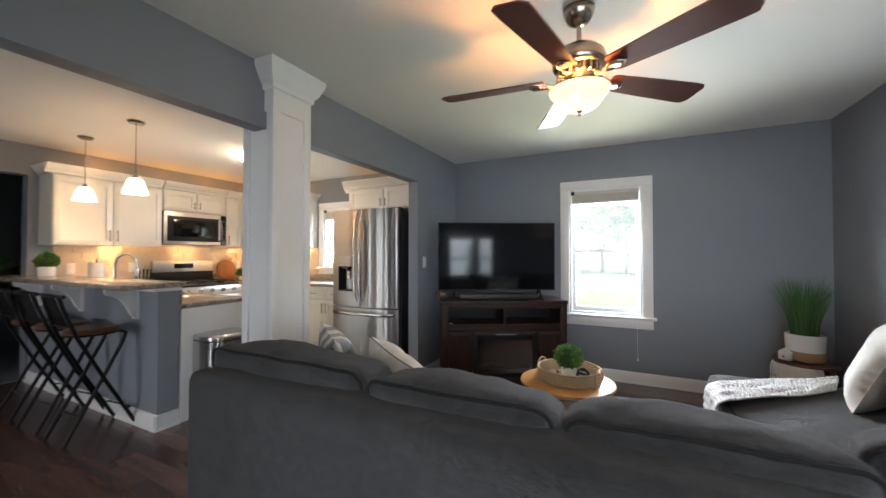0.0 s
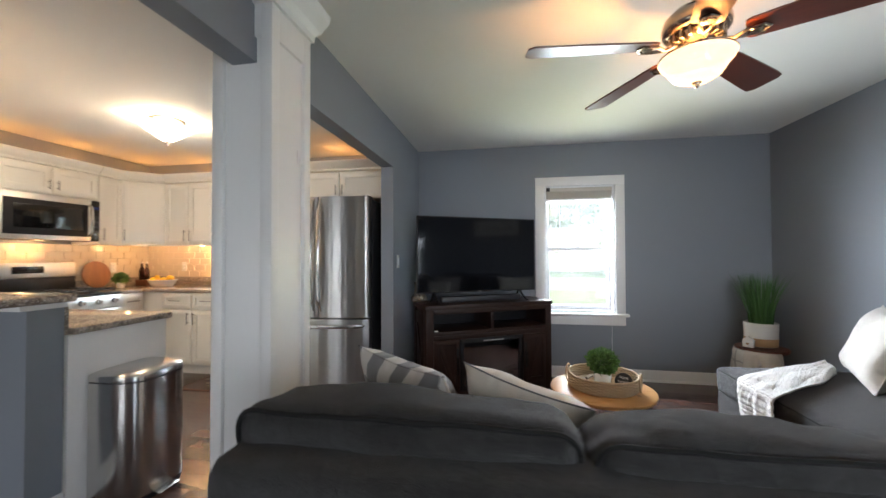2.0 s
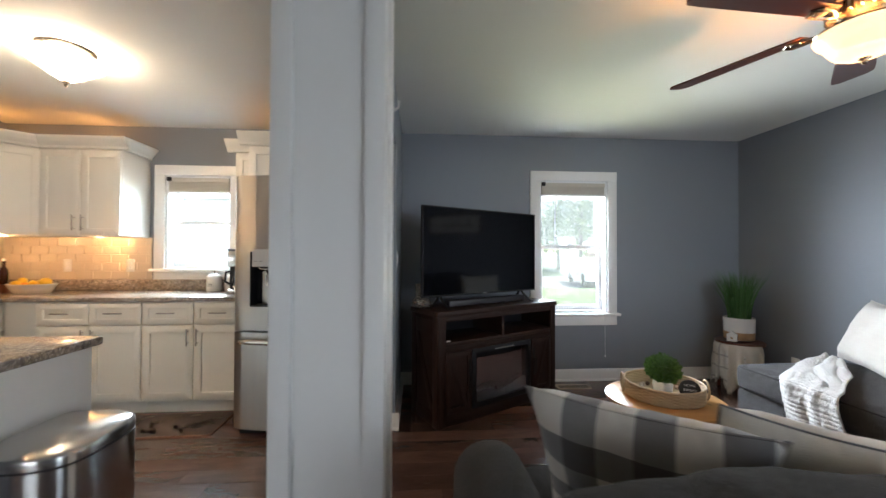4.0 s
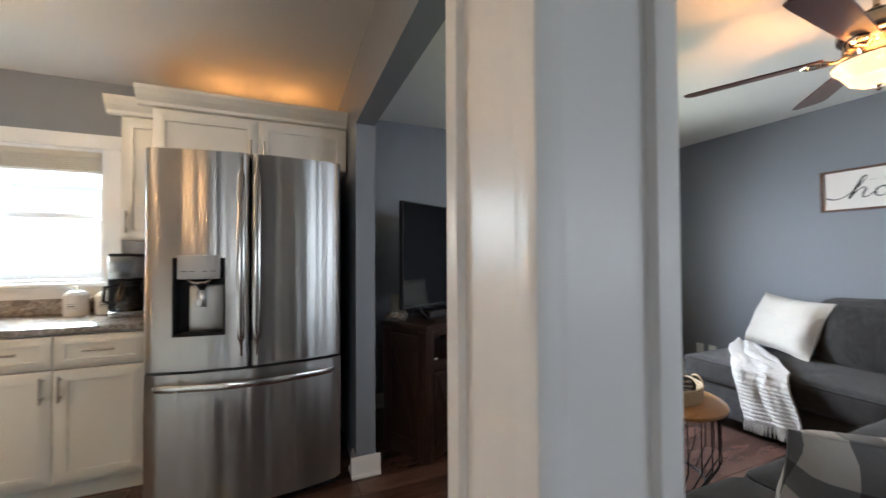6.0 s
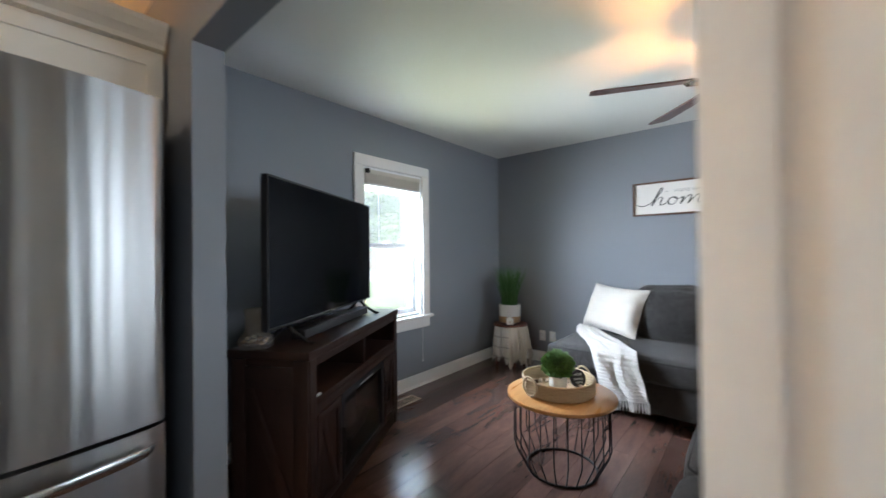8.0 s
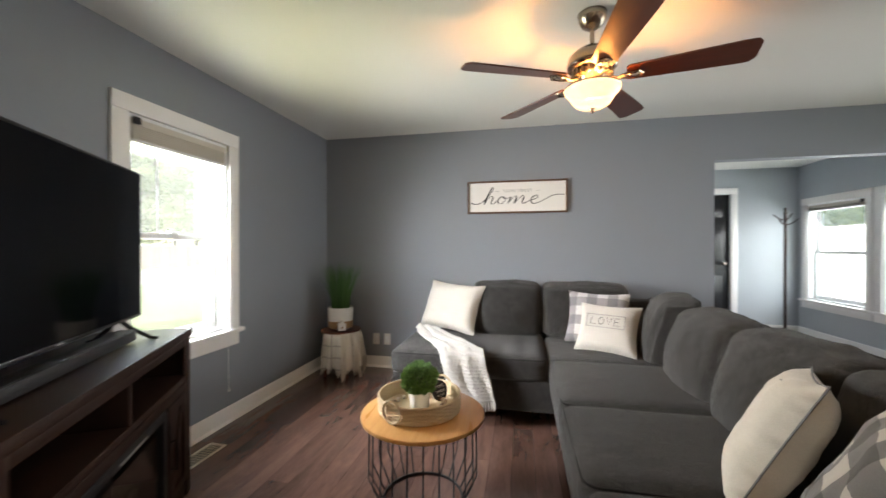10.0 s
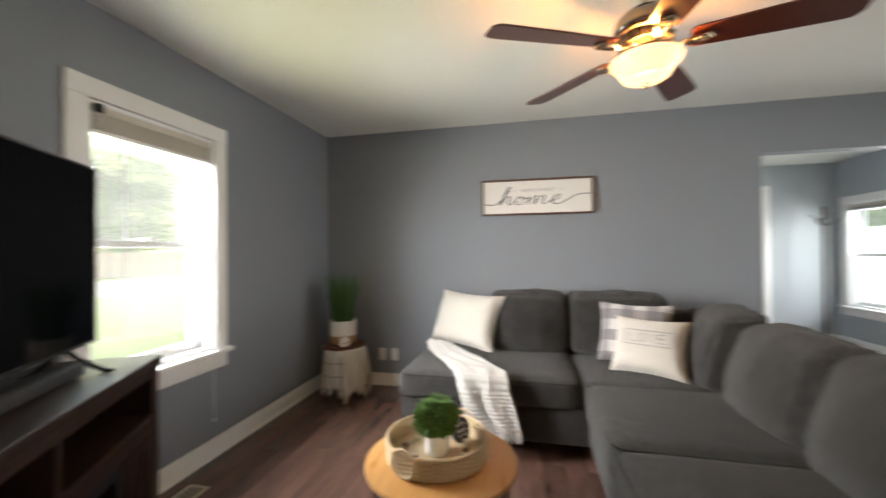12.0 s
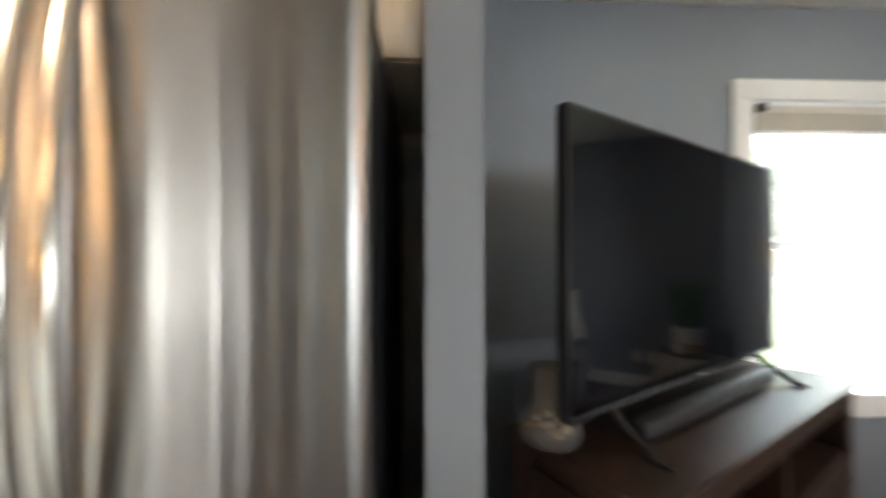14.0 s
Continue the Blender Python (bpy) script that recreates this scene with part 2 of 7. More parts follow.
def leaves(name, dark, light, thin=0.0):
    m, n, l, b = material(name)
    g = n.new("ShaderNodeNewGeometry")
    big = noise_tex(n, l, coords(n, l), 9, 3)
    c = mix(n, l, g.outputs["Random Per Island"], dark, light)
    c = mix(n, l, 0.35, c, mix(n, l, big, dim(dark, 0.6), dim(light, 1.2)))
    l.new(c, b.inputs["Base Color"])
    b.inputs["Roughness"].default_value = 0.55
    if thin:
        t = n.new("ShaderNodeBsdfTranslucent")
        l.new(mix(n, l, 0.5, c, (0.46, 0.53, 0.30)), t.inputs[0])
        mx = n.new("ShaderNodeMixShader")
        mx.inputs[0].default_value = thin
        l.new(b.outputs[0], mx.inputs[1])
        l.new(t.outputs[0], mx.inputs[2])
        l.new(mx.outputs[0], n["Material Output"].inputs[0])
    return m


WALL = surf("grey_wall_paint", (0.223, 0.243, 0.273), 0.55, var=0.035, big=1.2, fine=160, relief=0.10, depth=0.0012, world_space=True)
PORCH_WALL = surf("pale_blue_wall_paint", (0.40, 0.44, 0.47), 0.55, var=0.035, big=1.2, fine=160, relief=0.10, depth=0.0012, world_space=True)
CEIL = surf("white_ceiling_paint", (0.72, 0.72, 0.69), 0.8, var=0.03, big=0.9, fine=120, relief=0.18, depth=0.0015, world_space=True)
WHITE = surf("white_gloss_trim_paint", (0.80, 0.79, 0.77), 0.33, spec=0.4, var=0.03, big=2.0, fine=60, relief=0.05, depth=0.001, world_space=True)
CABINET = surf("cream_cabinet_paint", (0.74, 0.72, 0.66), 0.36, var=0.03, big=2.0, fine=70, relief=0.05, depth=0.001, world_space=True)
VINYL = surf("white_vinyl", (0.80, 0.81, 0.82), 0.35, var=0.02, relief=0.03)
FLOOR = wood("dark_walnut_plank", (0.044, 0.025, 0.020), (0.160, 0.086, 0.067), (1.0, 4.2, 4.2), 2.0, 0.22, random=0.30, coat=0.25, relief=0.12, spec=0.5)
GROUT = surf("floor_joint", (0.012, 0.008, 0.006), 0.8, relief=0)
ESPRESSO = wood("espresso_wood", (0.012, 0.007, 0.006), (0.044, 0.021, 0.015), (1.2, 10, 10), 3.0, 0.42, relief=0.25, spec=0.25)
ESPRESSO_UP = wood("espresso_wood_upright", (0.012, 0.007, 0.006), (0.046, 0.021, 0.015), (10, 10, 1.2), 3.0, 0.42, relief=0.25, spec=0.22)
PINE = wood("honey_pine_top", (0.50, 0.235, 0.070), (0.66, 0.37, 0.145), (0.8, 7, 7), 2.4, 0.28, knots=True, coat=0.4, relief=0.1)
BLADE = wood("cherry_fan_blade", (0.050, 0.012, 0.007), (0.110, 0.028, 0.014), (1, 10, 10), 3.0, 0.32, coat=0.3, relief=0.1)
STOOLWOOD = wood("brown_stool_wood", (0.085, 0.030, 0.015), (0.20, 0.080, 0.038), (1, 8, 8), 4.0, 0.35, coat=0.3)
BOARD = wood("acacia_board", (0.16, 0.06, 0.025), (0.34, 0.15, 0.06), (8, 8, 1), 4.0, 0.45)
SOFA = fabric("charcoal_velour", (0.0262, 0.0240, 0.0226), 0.80, 420, 0.20, 13.0, 1.0, 0.007, 0.38)
PIPING = fabric("charcoal_piping", (0.012, 0.0115, 0.011), 0.2, 500, 0.1)
CREAM = fabric("cream_cotton", (0.50, 0.475, 0.425), 0.09, 380, 0.15, 9.0, 0.5, 0.004)
LINEN = fabric("beige_linen", (0.56, 0.52, 0.455), 0.10, 320, 0.15, 8.0, 0.4)
STRIPE = fabric("grey_stripe_cloth", (0.16, 0.16, 0.165), 0.15, 320, 0.1)
KNIT = fabric("white_knit_throw", (0.49, 0.475, 0.445), 0.10, 160, 0.2, 14.0, 0.8, 0.006)
CHECK = checks("buffalo_check_cloth", (0.54, 0.51, 0.465), (0.14, 0.138, 0.142), (0.030, 0.030, 0.033), 0.15)
PLAID = checks("grey_plaid_cloth", (0.50, 0.475, 0.455), (0.22, 0.205, 0.205), (0.12, 0.11, 0.12), 0.15)
SHAWL = checks("white_windowpane_cloth", (0.62, 0.60, 0.56), (0.40, 0.39, 0.37), (0.32, 0.31, 0.30), 0.11, (1, 2), True)
STEEL = steel("brushed_stainless", wave=0.5)
SATIN = steel("satin_stainless", (0.68, 0.67, 0.65), 0.42, 0.3)
STEEL_H = steel("satin_steel_handle", (0.62, 0.61, 0.59), 0.20, 0.4)
PULL = steel("satin_nickel_pull", (0.36, 0.34, 0.31), 0.36, 0.2)
STEEL_CAN = steel("brushed_can_steel", (0.58, 0.57, 0.55), 0.22, 0.7)
NICKEL = steel("brushed_nickel", (0.40, 0.345, 0.28), 0.20, 0.2)
CHROME = steel("chrome", (0.75, 0.75, 0.75), 0.07, 0.0)
BLACK = surf("black_metal", (0.012, 0.012, 0.013), 0.42, 0.6, var=0.2, relief=0.1)
PLASTIC = surf("black_plastic", (0.012, 0.012, 0.014), 0.45, spec=0.25, var=0.15, fine=300, relief=0.1, depth=0.0006)
SIDE = surf("dark_grey_fridge_side", (0.030, 0.030, 0.033), 0.45, var=0.1, fine=200, relief=0.2)
SCREEN = surf("black_tv_screen", (0.002, 0.0025, 0.004), 0.06, var=0.05, relief=0, spec=0.28)
DARKGLASS = surf("dark_glass", (0.006, 0.006, 0.007), 0.05, var=0.05, relief=0)
GRAN = granite("speckled_granite")
TILE = surf("beige_backsplash_tile", (0.58, 0.50, 0.39), 0.22, var=0.04, big=5, fine=60, relief=0.05, world_space=True)
MORTAR = surf("tile_joint", (0.55, 0.475, 0.375), 0.9, var=0.05)
# last number: how much glare haze is mixed into the pane
PANE = glass("window_pane", haze=0.010)
PORCH_PANE = glass("hazy_porch_pane", haze=0.2)
CLEAR = glass("clear_glass", (0.90, 0.93, 0.92), 0.14)
MERCURY = glow_glass("smoky_jar_glass", (0.25, 0.24, 0.23), (0, 0, 0), 0.0, 0.72)
BLIND = surf("ivory_cellular_blind", (0.60, 0.56, 0.49), 0.8, var=0.05, fine=200, relief=0.2)
BOWL = glow_glass("frosted_bowl_glass", (0.30, 0.23, 0.14), (1.0, 0.70, 0.40), 0.15, 0.16)
SHADE = glow_glass("opal_pendant_glass", (0.95, 0.9, 0.82), (1.0, 0.86, 0.66), 0.28, 0.42)
DOME = glow_glass("opal_dome_glass", (0.95, 0.93, 0.9), (1.0, 0.90, 0.76), 0.22, 0.5)
PUCK = glow("puck_lens", (1.0, 0.86, 0.62), 0.8)
CERAMIC = surf("white_ceramic", (0.78, 0.77, 0.74), 0.16, var=0.03, relief=0.03)
ROPE = surf("natural_seagrass", (0.50, 0.385, 0.245), 0.85, var=0.22, big=12, fine=140, relief=0.6, depth=0.003)
JUTE = surf("tan_jute", (0.40, 0.25, 0.13), 0.9, var=0.2, big=14, fine=200, relief=0.6, depth=0.002)
BUSH = leaves("boxwood_leaves", (0.030, 0.085, 0.016), (0.16, 0.31, 0.07))
BLADES = leaves("grass_blades", (0.020, 0.075, 0.018), (0.085, 0.21, 0.055))
DARKLEAF = leaves("dark_house_plant", (0.010, 0.030, 0.010), (0.03, 0.08, 0.025))
TREELEAF = leaves("tree_leaves", (0.055, 0.085, 0.030), (0.115, 0.16, 0.06), 0.45)
TREEBARK = surf("pale_tree_bark", (0.20, 0.17, 0.14), 0.9, var=0.3, big=4, fine=40, relief=0.9, depth=0.02, stretch=(6, 6, 1))
BARK = surf("bark", (0.075, 0.052, 0.036), 0.9, var=0.3, big=4, fine=40, relief=0.9, depth=0.02, stretch=(6, 6, 1))
GRASS = surf("lawn", (0.058, 0.088, 0.032), 0.95, var=0.3, big=0.6, fine=30, relief=0.8, depth=0.03, world_space=True)
ASPHALT = surf("asphalt", (0.09, 0.09, 0.09), 0.9, var=0.12, big=0.7, fine=70, relief=0.5, depth=0.006, world_space=True)
CONCRETE = surf("concrete", (0.42, 0.41, 0.38), 0.85, var=0.10, big=0.8, fine=60, relief=0.3, depth=0.004, world_space=True)
FENCE = wood("cedar_fence", (0.26, 0.17, 0.12), (0.42, 0.30, 0.22), (10, 10, 1), 2.0, 0.8, random=0.2)
SIDING = surf("white_siding", (0.74, 0.74, 0.73), 0.6, var=0.04, world_space=True)
ROOFING = surf("pale_grey_shingle", (0.32, 0.32, 0.31), 0.9, var=0.2, big=3, fine=40, relief=0.6, depth=0.01)
DOORBLACK = surf("black_door_paint", (0.016, 0.017, 0.019), 0.25, var=0.1, relief=0.05)
CARPAINT = surf("white_car_paint", (0.70, 0.70, 0.70), 0.2, var=0.02, relief=0, coat=0.6)
RUBBER = surf("tyre_rubber", (0.015, 0.015, 0.015), 0.8)
LEMON = surf("lemon_skin", (0.80, 0.52, 0.03), 0.4, var=0.12, big=20, fine=200, relief=0.5, depth=0.001)
ORANGE = surf("orange_skin", (0.80, 0.30, 0.02), 0.4, var=0.12, big=20, fine=200, relief=0.5, depth=0.001)
BROWNGLASS = surf("brown_bottle_glass", (0.030, 0.010, 0.006), 0.08, var=0.1, relief=0)
RUG = surf("brown_kitchen_mat", (0.095, 0.072, 0.062), 0.9, var=0.35, big=9, fine=200, relief=0.5, depth=0.002)
RUGLEAF = surf("mat_leaf_print", (0.30, 0.26, 0.22), 0.9, var=0.2, big=9, fine=200, relief=0.4)
INK = surf("black_ink", (0.015, 0.015, 0.016), 0.7, relief=0)
PALEINK = surf("grey_ink", (0.28, 0.275, 0.265), 0.7, relief=0)
SIGNBOARD = surf("white_sign_board", (0.74, 0.72, 0.68), 0.6, var=0.04, relief=0.05)
WALNUT = wood("walnut_frame", (0.060, 0.028, 0.016), (0.16, 0.080, 0.045), (6, 1, 6), 5.0, 0.5)
REDWOOD = wood("red_mahogany", (0.075, 0.020, 0.012), (0.17, 0.050, 0.028), (1, 6, 6), 5.0, 0.3, coat=0.3)
SLATE = surf("charcoal_round_sign", (0.03, 0.03, 0.032), 0.7, relief=0.1)
BEAD = surf("pale_wood_bead", (0.56, 0.47, 0.37), 0.6, var=0.2, big=30)
BEAD_DARK = surf("brown_wood_bead", (0.16, 0.10, 0.07), 0.6, var=0.2, big=30)
EMBERS = surf("fireplace_logs", (0.030, 0.026, 0.024), 0.9, var=0.5, big=8, fine=40, relief=0.8, depth=0.01)
DISPLAY = surf("grey_display_panel", (0.46, 0.46, 0.45), 0.25, var=0.03, relief=0)

# ---------------------------------------------------------------- mesh helpers


def mesh_of(bm, name, mat, smooth=None):
    me = bpy.data.meshes.new(name)
    bmesh.ops.recalc_face_normals(bm, faces=bm.faces)
    bm.to_mesh(me)
    bm.free()
    me.materials.append(mat)
    if smooth is not None:
        me.shade_smooth() if smooth else me.shade_flat()
        if smooth and smooth is not True:
            me.set_sharp_from_angle(angle=radians(smooth))
    return me


def part(name, bm, mat, parent=None, label="", smooth=35, m=None):
    ob = new(name, mesh_of(bm, name, mat, smooth))
    if parent:
        ob.parent = parent
    if m is not None:
        ob.matrix_local = m
    if label:
        ob["label"] = label
    return ob


def thing(name, label, category, m=None, group=""):
    ob = tagged(new(name), label, category, group)
    ob.empty_display_size = 0.1
    if m is not None:
        ob.matrix_world = m
    return ob


def structure(name, bm, mat, label, smooth=35):
    return tagged(part(name, bm, mat, None, label, smooth), "", "", "", "structure")


def box(x0, x1, y0, y1, z0, z1, bevel=0.0, bm=None, seg=2):
    bm = bm or bmesh.new()
    made = bmesh.ops.create_cube(bm, size=1.0, matrix=Matrix.LocRotScale(((x0 + x1) / 2, (y0 + y1) / 2, (z0 + z1) / 2), None, (x1 - x0, y1 - y0, z1 - z0)))
    if bevel:
        vs = set(made["verts"])
        es = [e for e in bm.edges if e.verts[0] in vs and e.verts[1] in vs]
        bmesh.ops.bevel(bm, geom=es, offset=bevel, segments=seg, affect="EDGES", profile=0.5)
    return bm


def frame_ring(x0, x1, z0, z1, w, y0, y1, bevel=0.0, bottom=None):
    """One mitred frame in the xz plane: outer size x0..x1, z0..z1, members w wide, from y0 to y1."""
    bm = bmesh.new()
    lo = bottom or w
    outer = ((x0, z0), (x1, z0), (x1, z1), (x0, z1))
    inner = ((x0 + w, z0 + lo), (x1 - w, z0 + lo), (x1 - w, z1 - w), (x0 + w, z1 - w))
    v = [[[bm.verts.new((x, y, z)) for x, z in loop] for loop in (outer, inner)] for y in (y0, y1)]
    for i in range(4):
        j = (i + 1) % 4
        bm.faces.new((v[0][0][i], v[0][0][j], v[0][1][j], v[0][1][i]))
        bm.faces.new((v[1][0][i], v[1][1][i], v[1][1][j], v[1][0][j]))
        bm.faces.new((v[0][0][i], v[1][0][i], v[1][0][j], v[0][0][j]))
        bm.faces.new((v[0][1][i], v[0][1][j], v[1][1][j], v[1][1][i]))
    if bevel:
        bmesh.ops.bevel(bm, geom=bm.edges[:], offset=bevel, segments=1, affect="EDGES")
    return bm


def boxes(rows, bevel=0.0):
    bm = bmesh.new()
    for r in rows:
        box(*r, bevel, bm)
    return bm


def lathe(profile, seg=32, bm=None, centre=(0, 0, 0), close=False):
    """Turned shape about z from (radius, height) rows."""
    bm = bm or bmesh.new()
    rings = []
    for r, z in profile:
        if r < 1e-5:
            rings.append([bm.verts.new((centre[0], centre[1], centre[2] + z))] * seg)
        else:
            rings.append([bm.verts.new((centre[0] + r * math.cos(a), centre[1] + r * math.sin(a), centre[2] + z)) for a in (2 * math.pi * i / seg for i in range(seg))])
    for lo, hi in zip(rings, rings[1:] + ([rings[0]] if close else [])):
        for i in range(seg):
            quad = list(dict.fromkeys((lo[i], lo[(i + 1) % seg], hi[(i + 1) % seg], hi[i])))
            if len(quad) > 2:
                bm.faces.new(quad)
    return bm


def tube(points, radius, seg=8, bm=None, closed=False, caps=True):
    """Round bar along a path; radius may be one number or one for each point."""
    bm = bm or bmesh.new()
    pts = [Vector(p) for p in points]
    rad = radius if isinstance(radius, (list, tuple)) else [radius] * len(pts)
    rings, side = [], None
    for i, p in enumerate(pts):
        a = pts[i - 1] if i or closed else p
        b = pts[(i + 1) % len(pts)] if i + 1 < len(pts) or closed else p
        t = (b - a).normalized()
        side = (side - t * side.dot(t)) if side else t.orthogonal()
        side = side.normalized() if side.length > 1e-6 else t.orthogonal().normalized()
        up = t.cross(side)
        rings.append([bm.verts.new(p + rad[i] * (math.cos(k) * side + math.sin(k) * up)) for k in (2 * math.pi * j / seg for j in range(seg))])
    pairs = list(zip(rings, rings[1:])) + ([(rings[-1], rings[0])] if closed else [])
    for lo, hi in pairs:
        for j in range(seg):
            bm.faces.new((lo[j], lo[(j + 1) % seg], hi[(j + 1) % seg], hi[j]))
    if caps and not closed:
        bm.faces.new(rings[0])
        bm.faces.new(rings[-1])
    return bm


def extrude_profile(profile, along, start, end, bm=None):
    """Moulding: a closed (out, up) profile carried along x or y. out points to +y for x runs and to +x for y runs."""
    bm = bm or bmesh.new()
    ends = []
    for s in (start, end):
        ends.append([bm.verts.new((s, o, u) if along == "x" else (o, s, u)) for o, u in profile])
    k = len(profile)
    for i in range(k):
        bm.faces.new((ends[0][i], ends[0][(i + 1) % k], ends[1][(i + 1) % k], ends[1][i]))
    bm.faces.new(ends[0])
    bm.faces.new(ends[1])
    return bm


def soft_box(w, d, h, r=0.05, puff=0.03, seed=0, n=14, wrinkle=0.006, bm=None, centre=(0, 0, 0), crown=None):
    """Upholstered block: rounded edges, bulging faces, light creases. Centred on x, y and z."""
    bm = bmesh.new()
    bmesh.ops.create_cube(bm, size=2.0)
    bmesh.ops.subdivide_edges(bm, edges=bm.edges[:], cuts=n, use_grid_fill=True)
    vs = bm.verts
    half = Vector((w / 2, d / 2, h / 2))
    r = min(r, *(0.98 * c for c in half))
    for v in vs:
        u = Vector([math.copysign(abs(c) ** 0.8, c) for c in v.co])
        p = Vector([c * k for c, k in zip(u, half)])
        core = Vector([max(-k + r, min(k - r, c)) for c, k in zip(p, half)])
        off = p - core
        q = core + (off.normalized() * r if off.length > 1e-6 else off)
        for ax in range(3):
            a, b = (u[i] for i in range(3) if i != ax)
            if abs(u[ax]) > 0.999:
                q[ax] += math.copysign((puff if ax < 2 or crown is None else crown) * (1 - a * a) * (1 - b * b), u[ax])
        s = noise.noise(Vector((q.x * 5 + seed * 3.1, q.y * 5, q.z * 5))) + 0.6 * noise.noise(Vector((q.x * 13, q.y * 13 + seed, q.z * 13)))
        v.co = q + q.normalized() * wrinkle * s + Vector(centre)
    return bm


def rim(w, d, z, r=0.05, n=8, centre=(0, 0)):
    """Closed path round a rounded rectangle, for piping."""
    pts = []
    for cx, cy, a0 in ((w / 2 - r, d / 2 - r, 0), (-w / 2 + r, d / 2 - r, 90), (-w / 2 + r, -d / 2 + r, 180), (w / 2 - r, -d / 2 + r, 270)):
        for i in range(n + 1):
            a = radians(a0 + 90 * i / n)
            pts.append((centre[0] + cx + r * math.cos(a), centre[1] + cy + r * math.sin(a), z))
    return pts


def pillow_mesh(w, h, t, seed=0, n=20, bm=None):
    """Throw pillow in the xy plane: full middle, pinched pointed corners."""
    bm = bm or bmesh.new()
    for side in (1, -1):
        grid = []
        for i in range(n + 1):
            row = []
            for j in range(n + 1):
                u, v = 2 * i / n - 1, 2 * j / n - 1
                full = max(0.0, (1 - u ** 4) * (1 - v ** 4)) ** 0.55
                x = u * w / 2 * (1 - 0.095 * (1 - v * v) * abs(u) ** 2)
                y = v * h / 2 * (1 - 0.095 * (1 - u * u) * abs(v) ** 2)
                wob = 0.012 * noise.noise(Vector((x * 7 + seed * 5.3, y * 7, side * 2.0))) * full + 0.005 * noise.noise(Vector((x * 22, y * 22 + seed, side)))
                row.append(bm.verts.new((x, y, side * (t / 2 * full) + wob)))
            grid.append(row)
        for i in range(n):
            for j in range(n):
                bm.faces.new((grid[i][j], grid[i + 1][j], grid[i + 1][j + 1], grid[i][j + 1]))
    bmesh.ops.remove_doubles(bm, verts=bm.verts, dist=0.0008)
    return bm


def text_mesh(body, size, depth=0.001, shear=0.0, spacing=1.0):
    cu = bpy.data.curves.new("lettering", "FONT")
    cu.body, cu.size, cu.extrude, cu.shear = body, size, depth, shear
    cu.align_x, cu.align_y, cu.space_character = "CENTER", "CENTER", spacing
    ob = bpy.data.objects.new("lettering", cu)
    scene.collection.objects.link(ob)
    bpy.context.view_layer.update()
    me = bpy.data.meshes.new_from_object(ob.evaluated_get(bpy.context.evaluated_depsgraph_get()))
    bpy.data.objects.remove(ob)
    bpy.data.curves.remove(cu)
    return me


def lettering(name, body, size, mat, parent, m, label="", shear=0.0, spacing=1.0, depth=0.001):
    me = text_mesh(body, size, depth, shear, spacing)
    me.materials.clear()
    me.materials.append(mat)
    ob = new(name, me)
    ob.parent = parent
    ob.matrix_local = m
    if label:
        ob["label"] = label
    return ob


# ---------------------------------------------------------------- shell
# living room x -1.50..1.94, kitchen and dining west of it, entry room east of it
W0, W1, E0 = -5.05, -1.50, 1.938
WK = -1.61
S0, N0, H = -1.75, 4.237, 2.41
TH = 0.14

structure("floor_base", box(W0 - TH, 4.75, S0 - TH, N0 + TH, -0.14, -0.012), GROUT, "dark base under the plank floor", None)
structure("ceiling", box(W0 - TH, 4.75, S0 - TH, N0 + TH, H, H + 0.12), CEIL, "white painted flat ceiling", None)
# north wall with two windows
structure("wall_north", boxes([
    (-0.17 - 0.0, 0.565, N0, N0 + TH, 1.985, H), (-0.17, 0.565, N0, N0 + TH, 0, 0.62),
    (0.565, E0 + TH, N0, N0 + TH, 0, H), (WK, -0.17, N0, N0 + TH, 0, H)]), WALL, "blue-grey painted wall around the living room window", None)
structure("wall_kitchen_north", boxes([
    (W0 - TH, -3.68, N0, N0 + TH, 0, H), (-3.06, WK - 0.001, N0, N0 + TH, 0, H),
    (-3.68, -3.06, N0, N0 + TH, 1.98, H), (-3.68, -3.06, N0, N0 + TH, 0, 1.08)]), WALL, "grey painted kitchen wall with a window", None)
structure("wall_west", boxes([
    (W0 - TH, W0, 1.53, N0, 0, H), (W0 - TH, W0, 0.55, 1.53, 2.10, H), (W0 - TH, W0, S0, 0.55, 0, H)]), WALL, "grey painted wall with a doorway to a dark hall", None)
structure("wall_hall", boxes([(W0 - 2.2, W0 - 2.06, 0.0, 2.2, 0, H), (W0 - 2.06, W0 - TH, 2.06, 2.2, 0, H), (W0 - 2.06, W0 - TH, -0.14, 0.0, 0, H), (W0 - 2.2, W0 - TH, -0.14, 2.2, H, H + 0.1), (W0 - 2.2, W0 - TH, -0.14, 2.2, -0.12, -0.002)]), WALL, "unlit grey hall behind the doorway", None)
structure("wall_south", boxes([
    (W0 - TH, -4.2, S0 - TH, S0, 0, H), (-4.2, -2.8, S0 - TH, S0, 2.0, H), (-4.2, -2.8, S0 - TH, S0, 0, 0.65), (-2.8, 0.35, S0 - TH, S0, 0, H), (0.35, 1.75, S0 - TH, S0, 2.0, H), (0.35, 1.75, S0 - TH, S0, 0, 0.65), (1.75, E0 + 0.11, S0 - TH, S0, 0, H)]), WALL, "grey painted front wall", None)
structure("wall_east", boxes([
    (E0, E0 + 0.11, 0.522, N0, 0, H), (E0, E0 + 0.11, -1.35, 0.522, 2.012, H), (E0, E0 + 0.11, S0, -1.35, 0, H)]), WALL, "blue-grey painted wall with a wide opening to the entry", None)
